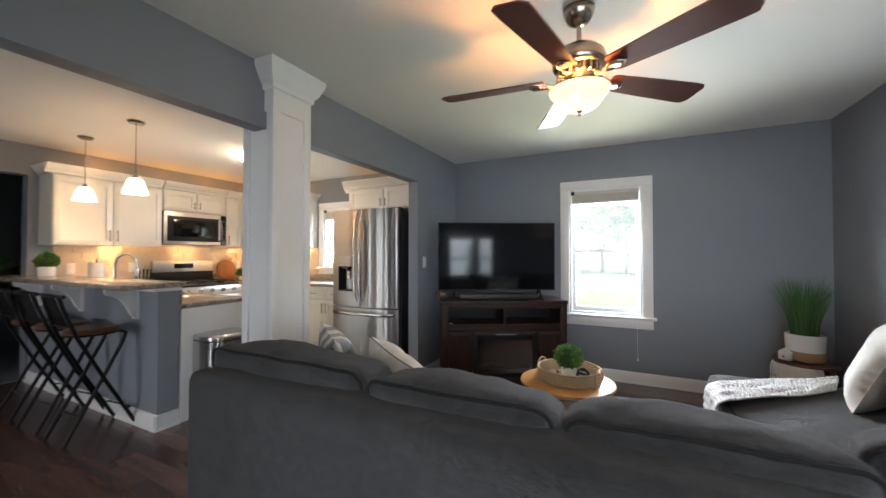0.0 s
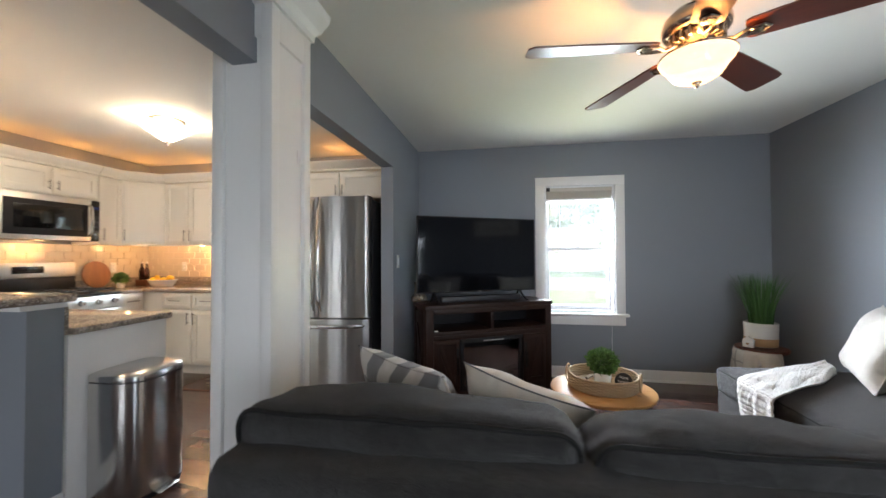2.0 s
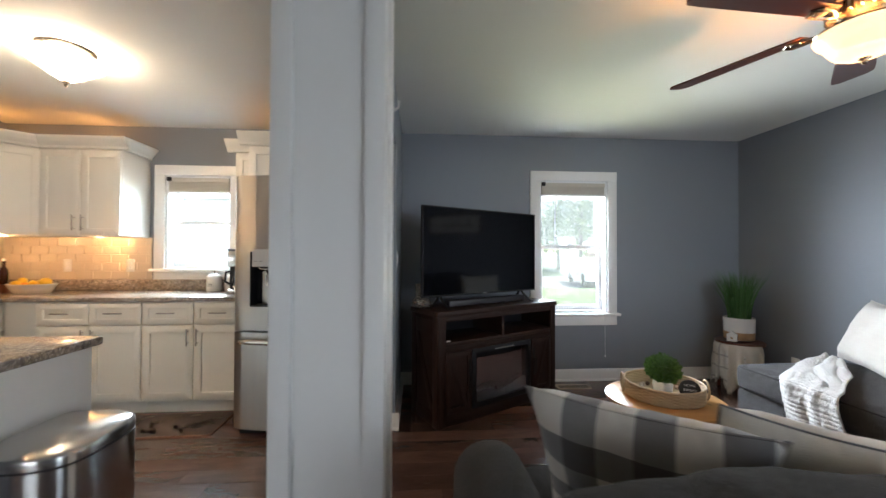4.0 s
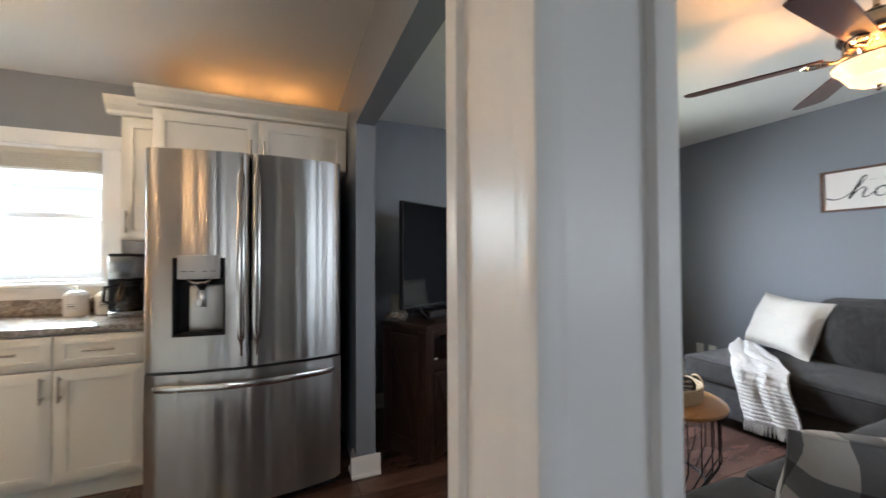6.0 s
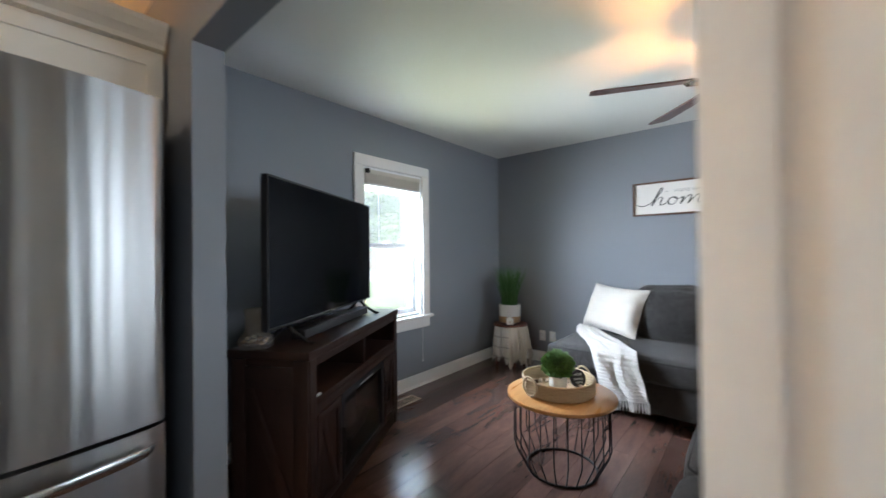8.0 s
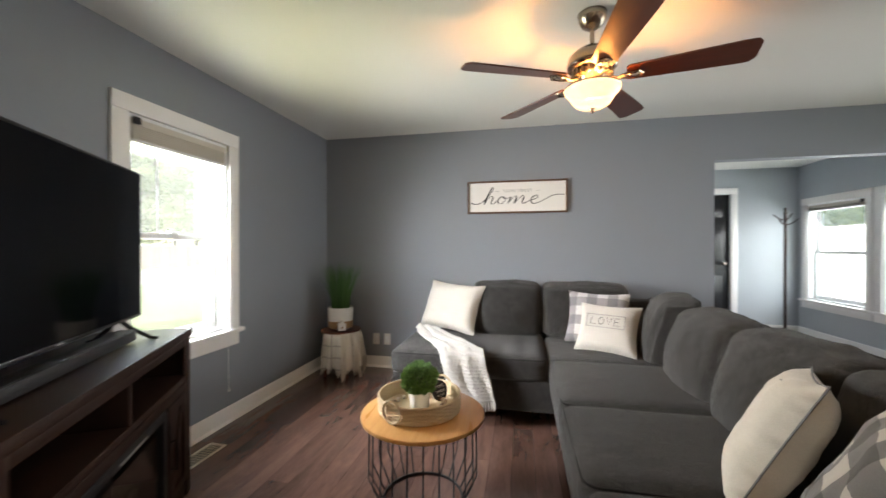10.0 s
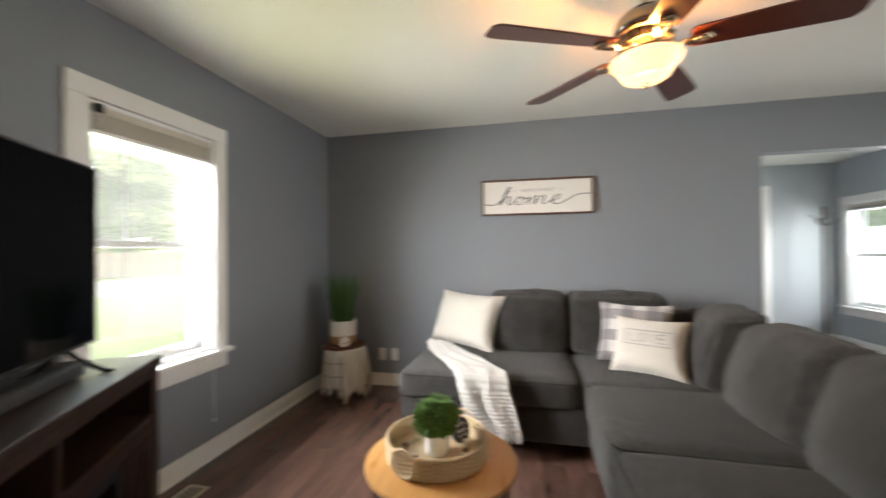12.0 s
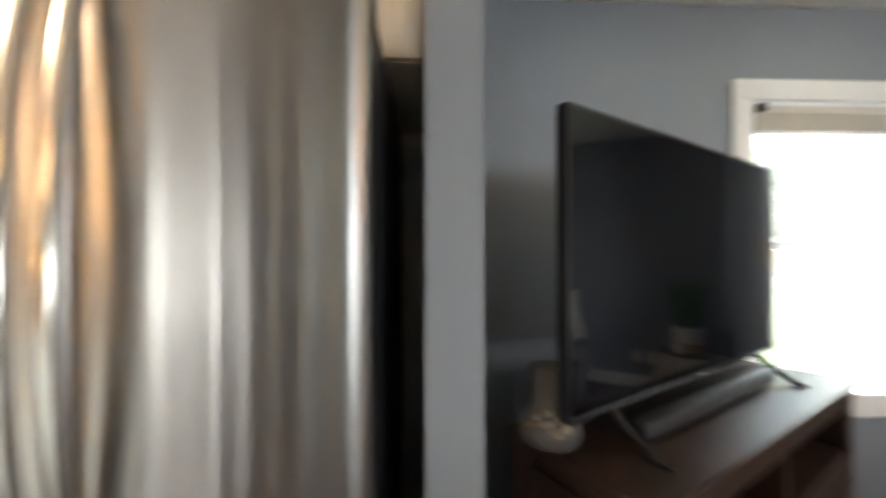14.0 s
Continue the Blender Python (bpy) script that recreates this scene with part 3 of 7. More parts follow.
# header and pier between living room and kitchen
structure("wall_kitchen", boxes([(WK, W1, 3.314, N0, 0, H)]), WALL, "grey pier beside the refrigerator", None)
structure("beam", boxes([(WK, W1, 1.70, 3.314, 2.03, H), (WK, W1, S0, 1.62, 2.03, H)]), WALL, "grey painted dropped header between living room and kitchen", None)
# entry room
structure("wall_entry_south", boxes([
    (E0 + 0.11, 2.44, S0 - TH, S0, 0, H), (2.44, 3.30, S0 - TH, S0, 1.86, H), (2.44, 3.30, S0 - TH, S0, 0, 0.50),
    (3.30, 3.48, S0 - TH, S0, 0, H), (3.48, 4.42, S0 - TH, S0, 1.86, H), (3.48, 4.42, S0 - TH, S0, 0, 0.50), (4.42, 4.72, S0 - TH, S0, 0, H)]), PORCH_WALL, "pale blue-grey entry wall with two windows", None)
structure("wall_entry_east", boxes([(4.58, 4.72, S0, -0.88, 0, H), (4.58, 4.72, 0.02, 0.75, 0, H), (4.58, 4.72, -0.88, 0.02, 2.04, H)]), PORCH_WALL, "pale blue-grey entry wall with the front door", None)
structure("wall_entry_north", boxes([(E0 + 0.11, 4.72, 0.75, 0.89, 0, H)]), PORCH_WALL, "pale blue-grey entry end wall", None)

# baseboards
BB = [(0, 0), (0, 0.112), (0.006, 0.112), (0.012, 0.098), (0.014, 0.085), (0.016, 0.02), (0.026, 0.012), (0.028, 0)]


def baseboard(along, wall_at, side, start, end, label="white moulded baseboard along the wall"):
    prof = [(wall_at + side * o, u) for o, u in BB]
    structure("baseboard", extrude_profile(prof, along, start, end), WHITE, label)


baseboard("x", N0, -1, W1, E0)
baseboard("y", E0, -1, 0.522, N0)
baseboard("y", W1, 1, 3.314, N0)
baseboard("x", S0, 1, WK, E0)
baseboard("x", S0, 1, E0 + 0.11, 4.58)
baseboard("y", 4.58, -1, S0, -0.97)
baseboard("x", 3.314, -1, WK - 0.028, W1 + 0.028, "white moulded baseboard wrapped round the pier")
baseboard("y", WK, -1, 3.314, 3.42, "white moulded baseboard wrapped round the pier")


# column with panels and crown
def column():
    c = thing("column", "white painted square column with recessed panels and crown", "column")
    x0, x1, y0, y1 = -1.688, -1.420, 1.522, 1.809
    part("core", box(x0 + 0.018, x1 - 0.018, y0 + 0.018, y1 - 0.018, 0, H), WHITE, c, smooth=None)
    for cx in (x0, x1 - 0.05):
        for cy in (y0, y1 - 0.05):
            part("corner_board", box(cx, cx + 0.05, cy, cy + 0.05, 0, H - 0.15, 0.004), WHITE, c)
    for z0, z1 in ((0.0, 0.16), (2.13, 2.26)):
        part("rail", boxes([(x0 + 0.003, x1 - 0.003, y0 + 0.003, y1 - 0.003, z0, z1)], 0.003), WHITE, c)
    prof = [(0.0, 2.255), (0.012, 2.258), (0.014, 2.285), (0.035, 2.31), (0.045, 2.335), (0.062, 2.372), (0.066, 2.395), (0.066, H - 0.001)]
    bm = bmesh.new()
    rings = []
    for o, z in prof:
        rings.append([bm.verts.new(p) for p in ((x0 - o, y0 - o, z), (x1 + o, y0 - o, z), (x1 + o, y1 + o, z), (x0 - o, y1 + o, z))])
    for lo, hi in zip(rings, rings[1:]):
        for i in range(4):
            bm.faces.new((lo[i], lo[(i + 1) % 4], hi[(i + 1) % 4], hi[i]))
    bm.faces.new(rings[0])
    bm.faces.new(rings[-1])
    part("crown", bm, WHITE, c, smooth=None)
    hook = tube([(x1 + 0.001, 1.70, 1.72), (x1 + 0.003, 1.70, 1.665), (x1 + 0.012, 1.70, 1.652), (x1 + 0.022, 1.70, 1.665), (x1 + 0.022, 1.70, 1.68)], 0.003, 6)
    part("hook", hook, WHITE, c, "small white painted hook")
    return c


column()


# windows
def window(name, x0, x1, z0, z1, wall_y, sgn, mat_label, casing=0.09, blind_to=None, rail=None, apron=0.09, stool=True, cord=True, pane=PANE):
    """Double-hung window. wall_y: room face of the wall; sgn: -1 where the room lies towards -y. The clear opening is x0..x1, z0..z1."""
    w = thing(name, mat_label, "window")
    w["kind"] = "structure"

    def yb(a, b):
        p, q = wall_y + sgn * a, wall_y + sgn * b
        return (min(p, q), max(p, q))

    def bx(xa, xb, a, b, za, zb, bev=0.003):
        return box(xa, xb, *yb(a, b), za, zb, bev)
    for nm, args in (("casing", (x0 - casing, x0, 0.0, 0.020, z0, z1)), ("casing", (x1, x1 + casing, 0.0, 0.020, z0, z1)), ("head_casing", (x0 - casing, x1 + casing, 0.0, 0.022, z1, z1 + casing))):
        part(nm, bx(*args), WHITE, w)
    if stool:
        part("sill", bx(x0 - casing - 0.03, x1 + casing + 0.03, -0.02, 0.045, z0 - 0.028, z0, 0.006), WHITE, w)
    part("apron", bx(x0 - casing, x1 + casing, 0.0, 0.018, z0 - 0.028 - apron, z0 - 0.028), WHITE, w)
    # jamb liners
    j = 0.022
    for args in ((x0, x0 + j, -0.175, -0.0, z0, z1), (x1 - j, x1, -0.175, -0.0, z0, z1), (x0 + j, x1 - j, -0.175, -0.0, z1 - j, z1), (x0 + j, x1 - j, -0.175, -0.02, z0, z0 + j)):
        part("jamb", bx(*args, 0.002), VINYL, w)
    rail = rail or (z0 + z1) / 2
    a, b = x0 + j, x1 - j
    for nm, za, zb, back in (("upper_sash", rail - 0.018, z1 - j, -0.132), ("lower_sash", z0 + j, rail + 0.018, -0.096)):
        f = 0.036
        s = part(nm, frame_ring(a, b, za, zb, f, *yb(back - 0.016, back + 0.016), 0.002, f + (0.012 if nm == "lower_sash" else 0)), VINYL, w)
        y = yb(back - 0.002, back + 0.002)
        p = part("pane", box(a + f - 0.004, b - f + 0.004, y[0], y[1], za + f - 0.004, zb - f + 0.004), pane, s, "clear window glass", None)
        p.visible_shadow = False
    part("lock", bx((a + b) / 2 - 0.03, (a + b) / 2 + 0.03, -0.10, -0.07, rail + 0.018, rail + 0.034), VINYL, w)
    if blind_to:
        # a low blind_to marks the unseen blind added to dim the dining window
        bl = tagged(thing("window_blind", "ivory cellular blind pulled up at the window head" if blind_to > 1.5 else "unseen ivory cellular blind added over half the window to cut its light", "blind"))
        part("headrail", bx(a + 0.004, b - 0.004, -0.048, 0.012, z1 - 0.062, z1 - 0.024), BLIND, bl)
        k = 7
        for i in range(k):
            za = blind_to + 0.018 + (z1 - 0.062 - blind_to - 0.018) * i / k
            zb = blind_to + 0.018 + (z1 - 0.062 - blind_to - 0.018) * (i + 1) / k
            y = yb(-0.044, 0.008)
            part("cell", box(a + 0.006, b - 0.006, y[0], y[1], za + 0.001, zb - 0.001, 0.004, None, 1), BLIND, bl)
        part("bottom_rail", bx(a + 0.004, b - 0.004, -0.048, 0.012, blind_to, blind_to + 0.018), VINYL, bl)
        part("bracket", bx(a + 0.0, a + 0.035, 0.012, 0.03, z1 - 0.058, z1 - 0.02), PLASTIC, bl, "small dark bracket")
        if cord:
            y = wall_y + sgn * 0.02
            part("wand", tube([(a + 0.13, y, blind_to + 0.01), (a + 0.132, y, rail + 0.02)], 0.0028, 6), VINYL, bl)
            y2 = wall_y + sgn * 0.052
            part("cord", tube([(b - 0.03, y2 - sgn * 0.04, blind_to + 0.01), (b - 0.03, y2, z0 - 0.0), (b - 0.028, y2, z0 - 0.4)], 0.0016, 5), VINYL, bl)
            part("cord_tassel", lathe([(0.001, 0.0), (0.006, 0.004), (0.005, 0.02), (0.0, 0.026)], 8, None, (b - 0.028, y2, z0 - 0.424)), VINYL, bl)
    return w


window("window_1", -0.15, 0.545, 0.662, 1.975, N0, -1, "white double-hung window with a raised blind", blind_to=1.82, rail=1.318)
window("window_2", -3.668, -3.075, 1.10, 1.965, N0, -1, "white double-hung kitchen window with a raised blind", blind_to=1.80, rail=1.53, cord=False)
window("window_3", 3.49, 4.41, 0.52, 1.84, S0, 1, "white double-hung entry window with a thin raised blind", blind_to=1.74, rail=1.18, cord=False, pane=PORCH_PANE)
window("window_4", 2.45, 3.29, 0.52, 1.84, S0, 1, "white double-hung entry window with a raised blind", blind_to=1.72, rail=1.18, cord=False, pane=PORCH_PANE)
window("window_5", 0.37, 1.73, 0.67, 1.98, S0, 1, "white front window behind the sofa", rail=1.32)
# unseen dining window, added for its light; its blind only cuts that light
window("window_added", -4.18, -2.82, 0.67, 1.98, S0, 1, "white unseen front window added to light the dining area, with a lowered blind", blind_to=1.22, rail=1.32, cord=False)

# ---------------------------------------------------------------- sofa
def sofa():
    s = thing("sectional_sofa", "charcoal grey velour L-shaped sectional with loose back cushions", "sofa")
    # plinths and seat decks
    part("south_base", soft_box(2.35, 1.04, 0.23, 0.03, 0.005, 1, 8, 0.002, None, (0.03, 1.44, 0.205)), SOFA, s)
    part("east_base", soft_box(0.98, 2.18, 0.23, 0.03, 0.005, 2, 8, 0.002, None, (1.40, 2.05, 0.205)), SOFA, s)
    # back frames
    part("south_back", soft_box(3.00, 0.20, 0.74, 0.05, 0.008, 3, 14, 0.006, None, (0.335, 1.005, 0.455)), SOFA, s, "charcoal velour back panel with a rolled top edge")
    part("east_back", soft_box(0.18, 1.60, 0.70, 0.05, 0.008, 4, 12, 0.004, None, (1.82, 1.80, 0.44)), SOFA, s)
    # rounded arm at the free end
    bm = soft_box(0.24, 1.02, 0.53, 0.11, 0.012, 5, 10, 0.003, None, (-1.10, 1.47, 0.345))
    part("arm", bm, SOFA, s, "rounded upholstered arm")
    # seat cushions
    for i, (xa, xb) in enumerate(((-0.985, -0.475), (-0.470, 0.172), (0.178, 0.90))):
        w = xb - xa
        d = 0.78
        c = part("seat_cushion", soft_box(w, d, 0.185, 0.055, 0.02, 10 + i, 14, 0.004), SOFA, s, m=Matrix.Translation(((xa + xb) / 2, 1.60, 0.395)))
        part("piping", tube(rim(w - 0.02, d - 0.02, 0.068, 0.05), 0.005, 6, None, True), PIPING, c)
    for i, (ya, yb) in enumerate(((2.0, 3.145), (1.10, 1.985))):
        d = yb - ya
        w = 0.86 if i == 0 else 0.74
        xa = 0.895
        c = part("seat_cushion", soft_box(w, d, 0.185, 0.055, 0.016, 20 + i, 14, 0.004), SOFA, s, m=Matrix.Translation((xa + w / 2, (ya + yb) / 2, 0.393 - 0.004 * i)))
        part("piping", tube(rim(w - 0.02, d - 0.02, 0.068, 0.05), 0.005, 6, None, True), PIPING, c)
    # back cushions, deeper at the foot and leaning on the back
    def back_cushion(w, d, h, seed, lean, m):
        slope = Matrix(((1, 0, 0, 0), (0, 1, -lean, 0), (0, 0, 1, 0), (0, 0, 0, 1)))
        bm = soft_box(w, d, h, 0.055, 0.045, seed, 26, 0.015, None, (0, 0, 0), 0.014)
        for v in bm.verts:
            # fuller and rounder towards the sitter, square behind
            g = max(0.0, min(1.0, v.co.y / d + 0.5))
            a, b = 2 * v.co.x / w, 2 * v.co.z / h
            v.co.x = max(-w / 2 - 0.004, min(w / 2 + 0.004, v.co.x)) * (1 - 0.07 * g * min(b * b, 1))
            v.co.z *= 1 - 0.09 * g * min(a * a, 1)
            v.co.y += 0.035 * g * max(0, 1 - a * a) * max(0, 1 - b * b)
        bm.transform(slope)
        c = part("back_cushion", bm, SOFA, s, m=m)
        line = []
        loop = rim(w - 0.022, h - 0.020, 0, 0.05, 6)
        loop = [tuple(a + (b - a) * f / 12 for a, b in zip(p0, p1)) for p0, p1 in zip(loop, loop[1:] + loop[:1]) for f in range(12 if math.dist(p0, p1) > 0.1 else 1)]
        for px, pz, _ in loop:
            q = Vector((px, -(d / 2 - 0.013), pz))
            k = noise.noise(Vector((q.x * 5 + seed * 3.1, q.y * 5, q.z * 5))) + 0.6 * noise.noise(Vector((q.x * 13, q.y * 13 + seed, q.z * 13)))
            line.append(slope @ (q + q.normalized() * 0.015 * k))
        part("piping", tube(line, 0.0065, 6, None, True), PIPING, c)

    for i, (xa, xb, zt) in enumerate(((-1.165, -0.358, 0.910), (-0.352, 0.258, 0.893), (0.264, 0.86, 0.893), (0.868, 1.46, 0.915))):
        back_cushion(xb - xa, 0.22, 0.46, 30 + i, 0.23, Matrix.Translation(((xa + xb) / 2, 1.16, zt - 0.238)) @ pose(0, 0, 0, 0, 0, (0, 1, -1, -14)[i]))
    for i, (ya, yb) in enumerate(((2.005, 2.605), (1.30, 1.995))):
        back_cushion(yb - ya, 0.22, 0.47, 40 + i, 0.12, Matrix.Translation((1.652, (ya + yb) / 2, 0.702)) @ pose(0, 0, 0, 0, 0, 90))
    for x, y in ((-1.1, 1.0), (-1.1, 1.88), (1.82, 0.98), (0.96, 3.07), (1.82, 3.07), (0.98, 1.9)):
        part("foot", lathe([(0.022, 0.0), (0.030, 0.10)], 12, None, (x, y, 0)), ESPRESSO, s)
    return s


sofa()


def pillow(label, m, w, h, t, mat, seed, trim=None):
    p = thing("throw_pillow", label, "pillow", m, "throw pillows on the sofa")
    part("cover", pillow_mesh(w, h, t, seed), mat, p, smooth=True)
    edge = []
    for k in range(60):
        a = k / 60 * 4
        side, f = int(a), a - int(a)
        u, v = ((2 * f - 1, -1), (1, 2 * f - 1), (1 - 2 * f, 1), (-1, 1 - 2 * f))[side]
        edge.append((u * w / 2 * (1 - 0.095 * (1 - v * v)), v * h / 2 * (1 - 0.095 * (1 - u * u)), 0))
    part("seam", tube(edge, 0.003, 5, None, True), trim or mat, p)
    return p


# pillow plane is local xy; stand it up with rx near 90 and lean it back
pillow("wide cream embroidered pillow leaning on the grey wall", pose(1.600, 2.80, 0.712, 67, 0, 245) @ pose(0, 0, 0, 0, 0, -2.5), 0.60, 0.45, 0.18, CREAM, 1)
lv = pillow("cream pillow lettered LOVE in the sofa corner", pose(1.15, 1.566, 0.655, 61, 0, 243), 0.425, 0.37, 0.15, CREAM, 3)
for k, strokes in enumerate(([[(-1, 1), (-1, -1), (1, -1)]], [[(math.cos(a), math.sin(a)) for a in (2 * math.pi * i / 16 for i in range(17))]], [[(-1, 1), (0, -1), (1, 1)]], [[(1, 1), (-1, 1), (-1, -1), (1, -1)], [(-1, 0), (0.7, 0)]])):
    bm = bmesh.new()
    for line in strokes:
        tube([(-0.080 + 0.053 * k + 0.0175 * x, 0.03 + 0.027 * y, 0.0805) for x, y in line], 0.0024, 5, bm)
    part("letter", bm, STRIPE, lv, "thin grey stitched letter")
part("printed_border", frame_ring(-0.13, 0.13, -0.048, 0.047, 0.003, -0.083, -0.076), PALEINK, lv, smooth=None, m=pose(0, 0.03, 0, -90, 0, 0))
pillow("grey and white plaid pillow behind the lettered pillow", pose(1.35, 1.60, 0.695, 66, 0, 250), 0.46, 0.42, 0.13, PLAID, 4)
pillow("grey and cream buffalo check pillow at the sofa arm", pose(-0.822, 1.475, 0.712, 65, 0, 141), 0.49, 0.45, 0.15, CHECK, 5)
st = pillow("beige linen pillow with a dark stripe at the seam", pose(-0.452, 1.435, 0.688, 64, 0, 148) @ pose(0, 0, 0, 0, 0, 8), 0.42, 0.43, 0.16, LINEN, 6, STRIPE)
part("stripe", tube([(-0.195 + 0.39 * i / 12, 0.150, 0.0585 * max(0.0, 1 - (abs(i - 6) / 6) ** 4) ** 0.55 + 0.001) for i in range(13)], 0.0035, 6), STRIPE, st, "dark stitched stripe")


# throw blanket over the sofa end
def throw():
    t = thing("throw_blanket", "white knitted throw with tassels draped over the sofa seat", "blanket")
    n, m = 200, 40
    bm = bmesh.new()
    grid = []
    for i in range(n + 1):
        s = i / n
        row = []
        for j in range(m + 1):
            f = j / m - 0.5
            # centre line: bunched beside the pillow, slanting over the seat edge and down
            run = s * 0.96
            gather = math.exp(-(run / 0.16) ** 2)
            width = 0.37 - 0.12 * gather - 0.07 * s
            edge = 0.018 * noise.noise(Vector((s * 6, 3.0 * math.copysign(1, f), 1.7))) * abs(2 * f)
            rib = 0.0048 * math.sin(s * 2 * math.pi * 40) * (0.5 + 0.5 * math.sin(j * 1.57 + 3.14 * (int(s * 40) % 2)))
            fold = abs(0.020 * noise.noise(Vector((s * 4, f * 5, 0.3)))) + 0.009 * gather * (1 + math.cos(f * 19)) + 0.007 * (1 + math.cos(f * 15 + s * 3)) * s
            if run < 0.62:
                k = run / 0.62
                x, z = 1.50 - run, 0.507 + 0.016 * gather * (1 - (2 * f) ** 2)
                y0 = 3.01 - 0.40 * k
                row.append(bm.verts.new((x + 0.10 * f * (1 - k) + 0.012 * noise.noise(Vector((f * 5, s, 2))), y0 + f * width + edge, z + fold + rib + 0.006)))
            else:
                k = run - 0.62
                bend = min(k / 0.10, 1.0)
                x = 0.87 - 0.035 * math.sin(bend * math.pi / 2)
                z = 0.507 - 0.045 * (1 - math.cos(bend * math.pi / 2)) - max(0, k - 0.05) * (0.98 + 0.10 * f)
                y0 = 2.61 - 0.30 * k
                row.append(bm.verts.new((x - fold - rib, y0 + f * width + edge, z)))
        grid.append(row)
    for i in range(n):
        for j in range(m):
            bm.faces.new((grid[i][j], grid[i + 1][j], grid[i + 1][j + 1], grid[i][j + 1]))
    ends = [v.co.copy() for v in grid[-1]]
    o = part("cloth", bm, KNIT, t, smooth=True)
    sol = o.modifiers.new("thickness", "SOLIDIFY")
    sol.thickness, sol.offset = 0.008, 1
    for j in range(0, m + 1, 2):
        p = ends[j]
        w = 0.006 * math.sin(j * 2.7)
        part("tassel", tube([p + Vector((0, 0, 0.006)), p + Vector((-0.004, w, -0.03)), p + Vector((-0.002, w * 1.4, -0.07))], [0.005, 0.007, 0.003], 6), KNIT, t)


throw()


# ---------------------------------------------------------------- television and media console
CM = pose(-0.663, 3.565, 0, 0, 0, 29.5)     # front centre of the console top


def console():
    c = thing("media_console", "espresso wood media console with an electric fireplace", "console", CM)
    w, d, h = 0.626, 0.38, 0.832
    part("top", box(-w, w, -0.012, d + 0.01, h - 0.038, h, 0.004), ESPRESSO, c)
    for sx in (-1, 1):
        part("side_panel", box(min(sx * (w - 0.02), sx * (w - 0.05)), max(sx * (w - 0.02), sx * (w - 0.05)), 0.0, d, 0.0, h - 0.038, 0.003), ESPRESSO_UP, c)
        part("front_stile", box(min(sx * (w - 0.018), sx * (w - 0.075)), max(sx * (w - 0.018), sx * (w - 0.075)), -0.006, 0.014, 0.0, h - 0.038, 0.003), ESPRESSO_UP, c)
        # rails and brace of the framed end
        x = sx * (w - 0.018)
        for z0, z1 in ((0.04, 0.11), (0.66, 0.76)):
            part("end_rail", box(min(x, x + sx * 0.01), max(x, x + sx * 0.01), 0.07, d - 0.07, z0, z1, 0.002), ESPRESSO, c)
        for y0 in (0.0, d - 0.07):
            part("end_stile", box(min(x, x + sx * 0.01), max(x, x + sx * 0.01), y0, y0 + 0.07, 0.0, h - 0.042, 0.002), ESPRESSO_UP, c)
        br = box(-0.005, 0.005, -0.025, 0.025, -0.30, 0.30, 0.002)
        part("end_brace", br, ESPRESSO_UP, c, m=pose(x + sx * 0.004, d / 2, 0.385, -22, 0, 0))
    part("back_panel", box(-w + 0.05, w - 0.05, d - 0.012, d, 0.04, h - 0.04), PLASTIC, c, smooth=None)
    part("plinth", box(-w + 0.03, w - 0.03, 0.004, 0.03, 0.0, 0.09, 0.003), ESPRESSO, c)
    part("floor_shelf", box(-w + 0.05, w - 0.05, 0.03, d - 0.012, 0.05, 0.09), ESPRESSO, c, smooth=None)
    part("shelf", box(-w + 0.05, w - 0.05, -0.002, d - 0.012, 0.575, 0.605, 0.002), ESPRESSO, c)
    part("frieze", box(-w + 0.075, w - 0.075, -0.004, 0.016, 0.755, h - 0.038, 0.002), ESPRESSO, c)
    part("cubby_divider", box(-0.012, 0.012, 0.0, d - 0.012, 0.605, 0.755, 0.001), ESPRESSO_UP, c)
    part("rail", box(-w + 0.075, w - 0.075, -0.005, 0.016, 0.535, 0.575, 0.002), ESPRESSO, c)
    # fireplace insert
    f = part("fireplace_insert", frame_ring(-0.31, 0.31, 0.09, 0.535, 0.04, -0.008, 0.02, 0.003), PLASTIC, c, "black glass-fronted electric fireplace")
    part("firebox", boxes([(-0.30, 0.30, 0.19, 0.20, 0.11, 0.50), (-0.30, 0.30, 0.02, 0.19, 0.11, 0.12)]), PLASTIC, f, smooth=None)
    bm = bmesh.new()
    for k in range(5):
        a = -0.2 + 0.1 * k
        tube([(a - 0.08, 0.09 + 0.02 * (k % 2), 0.15 + 0.03 * (k % 3)), (a + 0.08, 0.11 - 0.02 * (k % 2), 0.17 + 0.02 * ((k + 1) % 3))], 0.022, 8, bm)
    part("logs", bm, EMBERS, f)
    part("glass", box(-0.277, 0.277, 0.004, 0.008, 0.133, 0.457), CLEAR, f, smooth=None)
    part("control_strip", box(-0.09, 0.11, -0.0105, -0.0075, 0.505, 0.511), DISPLAY, f, smooth=None)
    # framed doors with a brace either side
    for sx in (-1, 1):
        a, b = sorted((sx * 0.318, sx * (w - 0.078)))
        dr = part("door", frame_ring(a, b, 0.092, 0.533, 0.042, -0.010, 0.008, 0.002), ESPRESSO_UP, c)
        part("door_panel", box(a + 0.04, b - 0.04, 0.0, 0.005, 0.14, 0.49), ESPRESSO_UP, dr, smooth=None)
        part("brace", box(-0.018, 0.018, -0.006, 0.0, -0.20, 0.20, 0.001), ESPRESSO_UP, dr, m=pose((a + b) / 2, -0.001, 0.315, 0, sx * 19, 0))
        hx = a + 0.02 if sx > 0 else b - 0.02
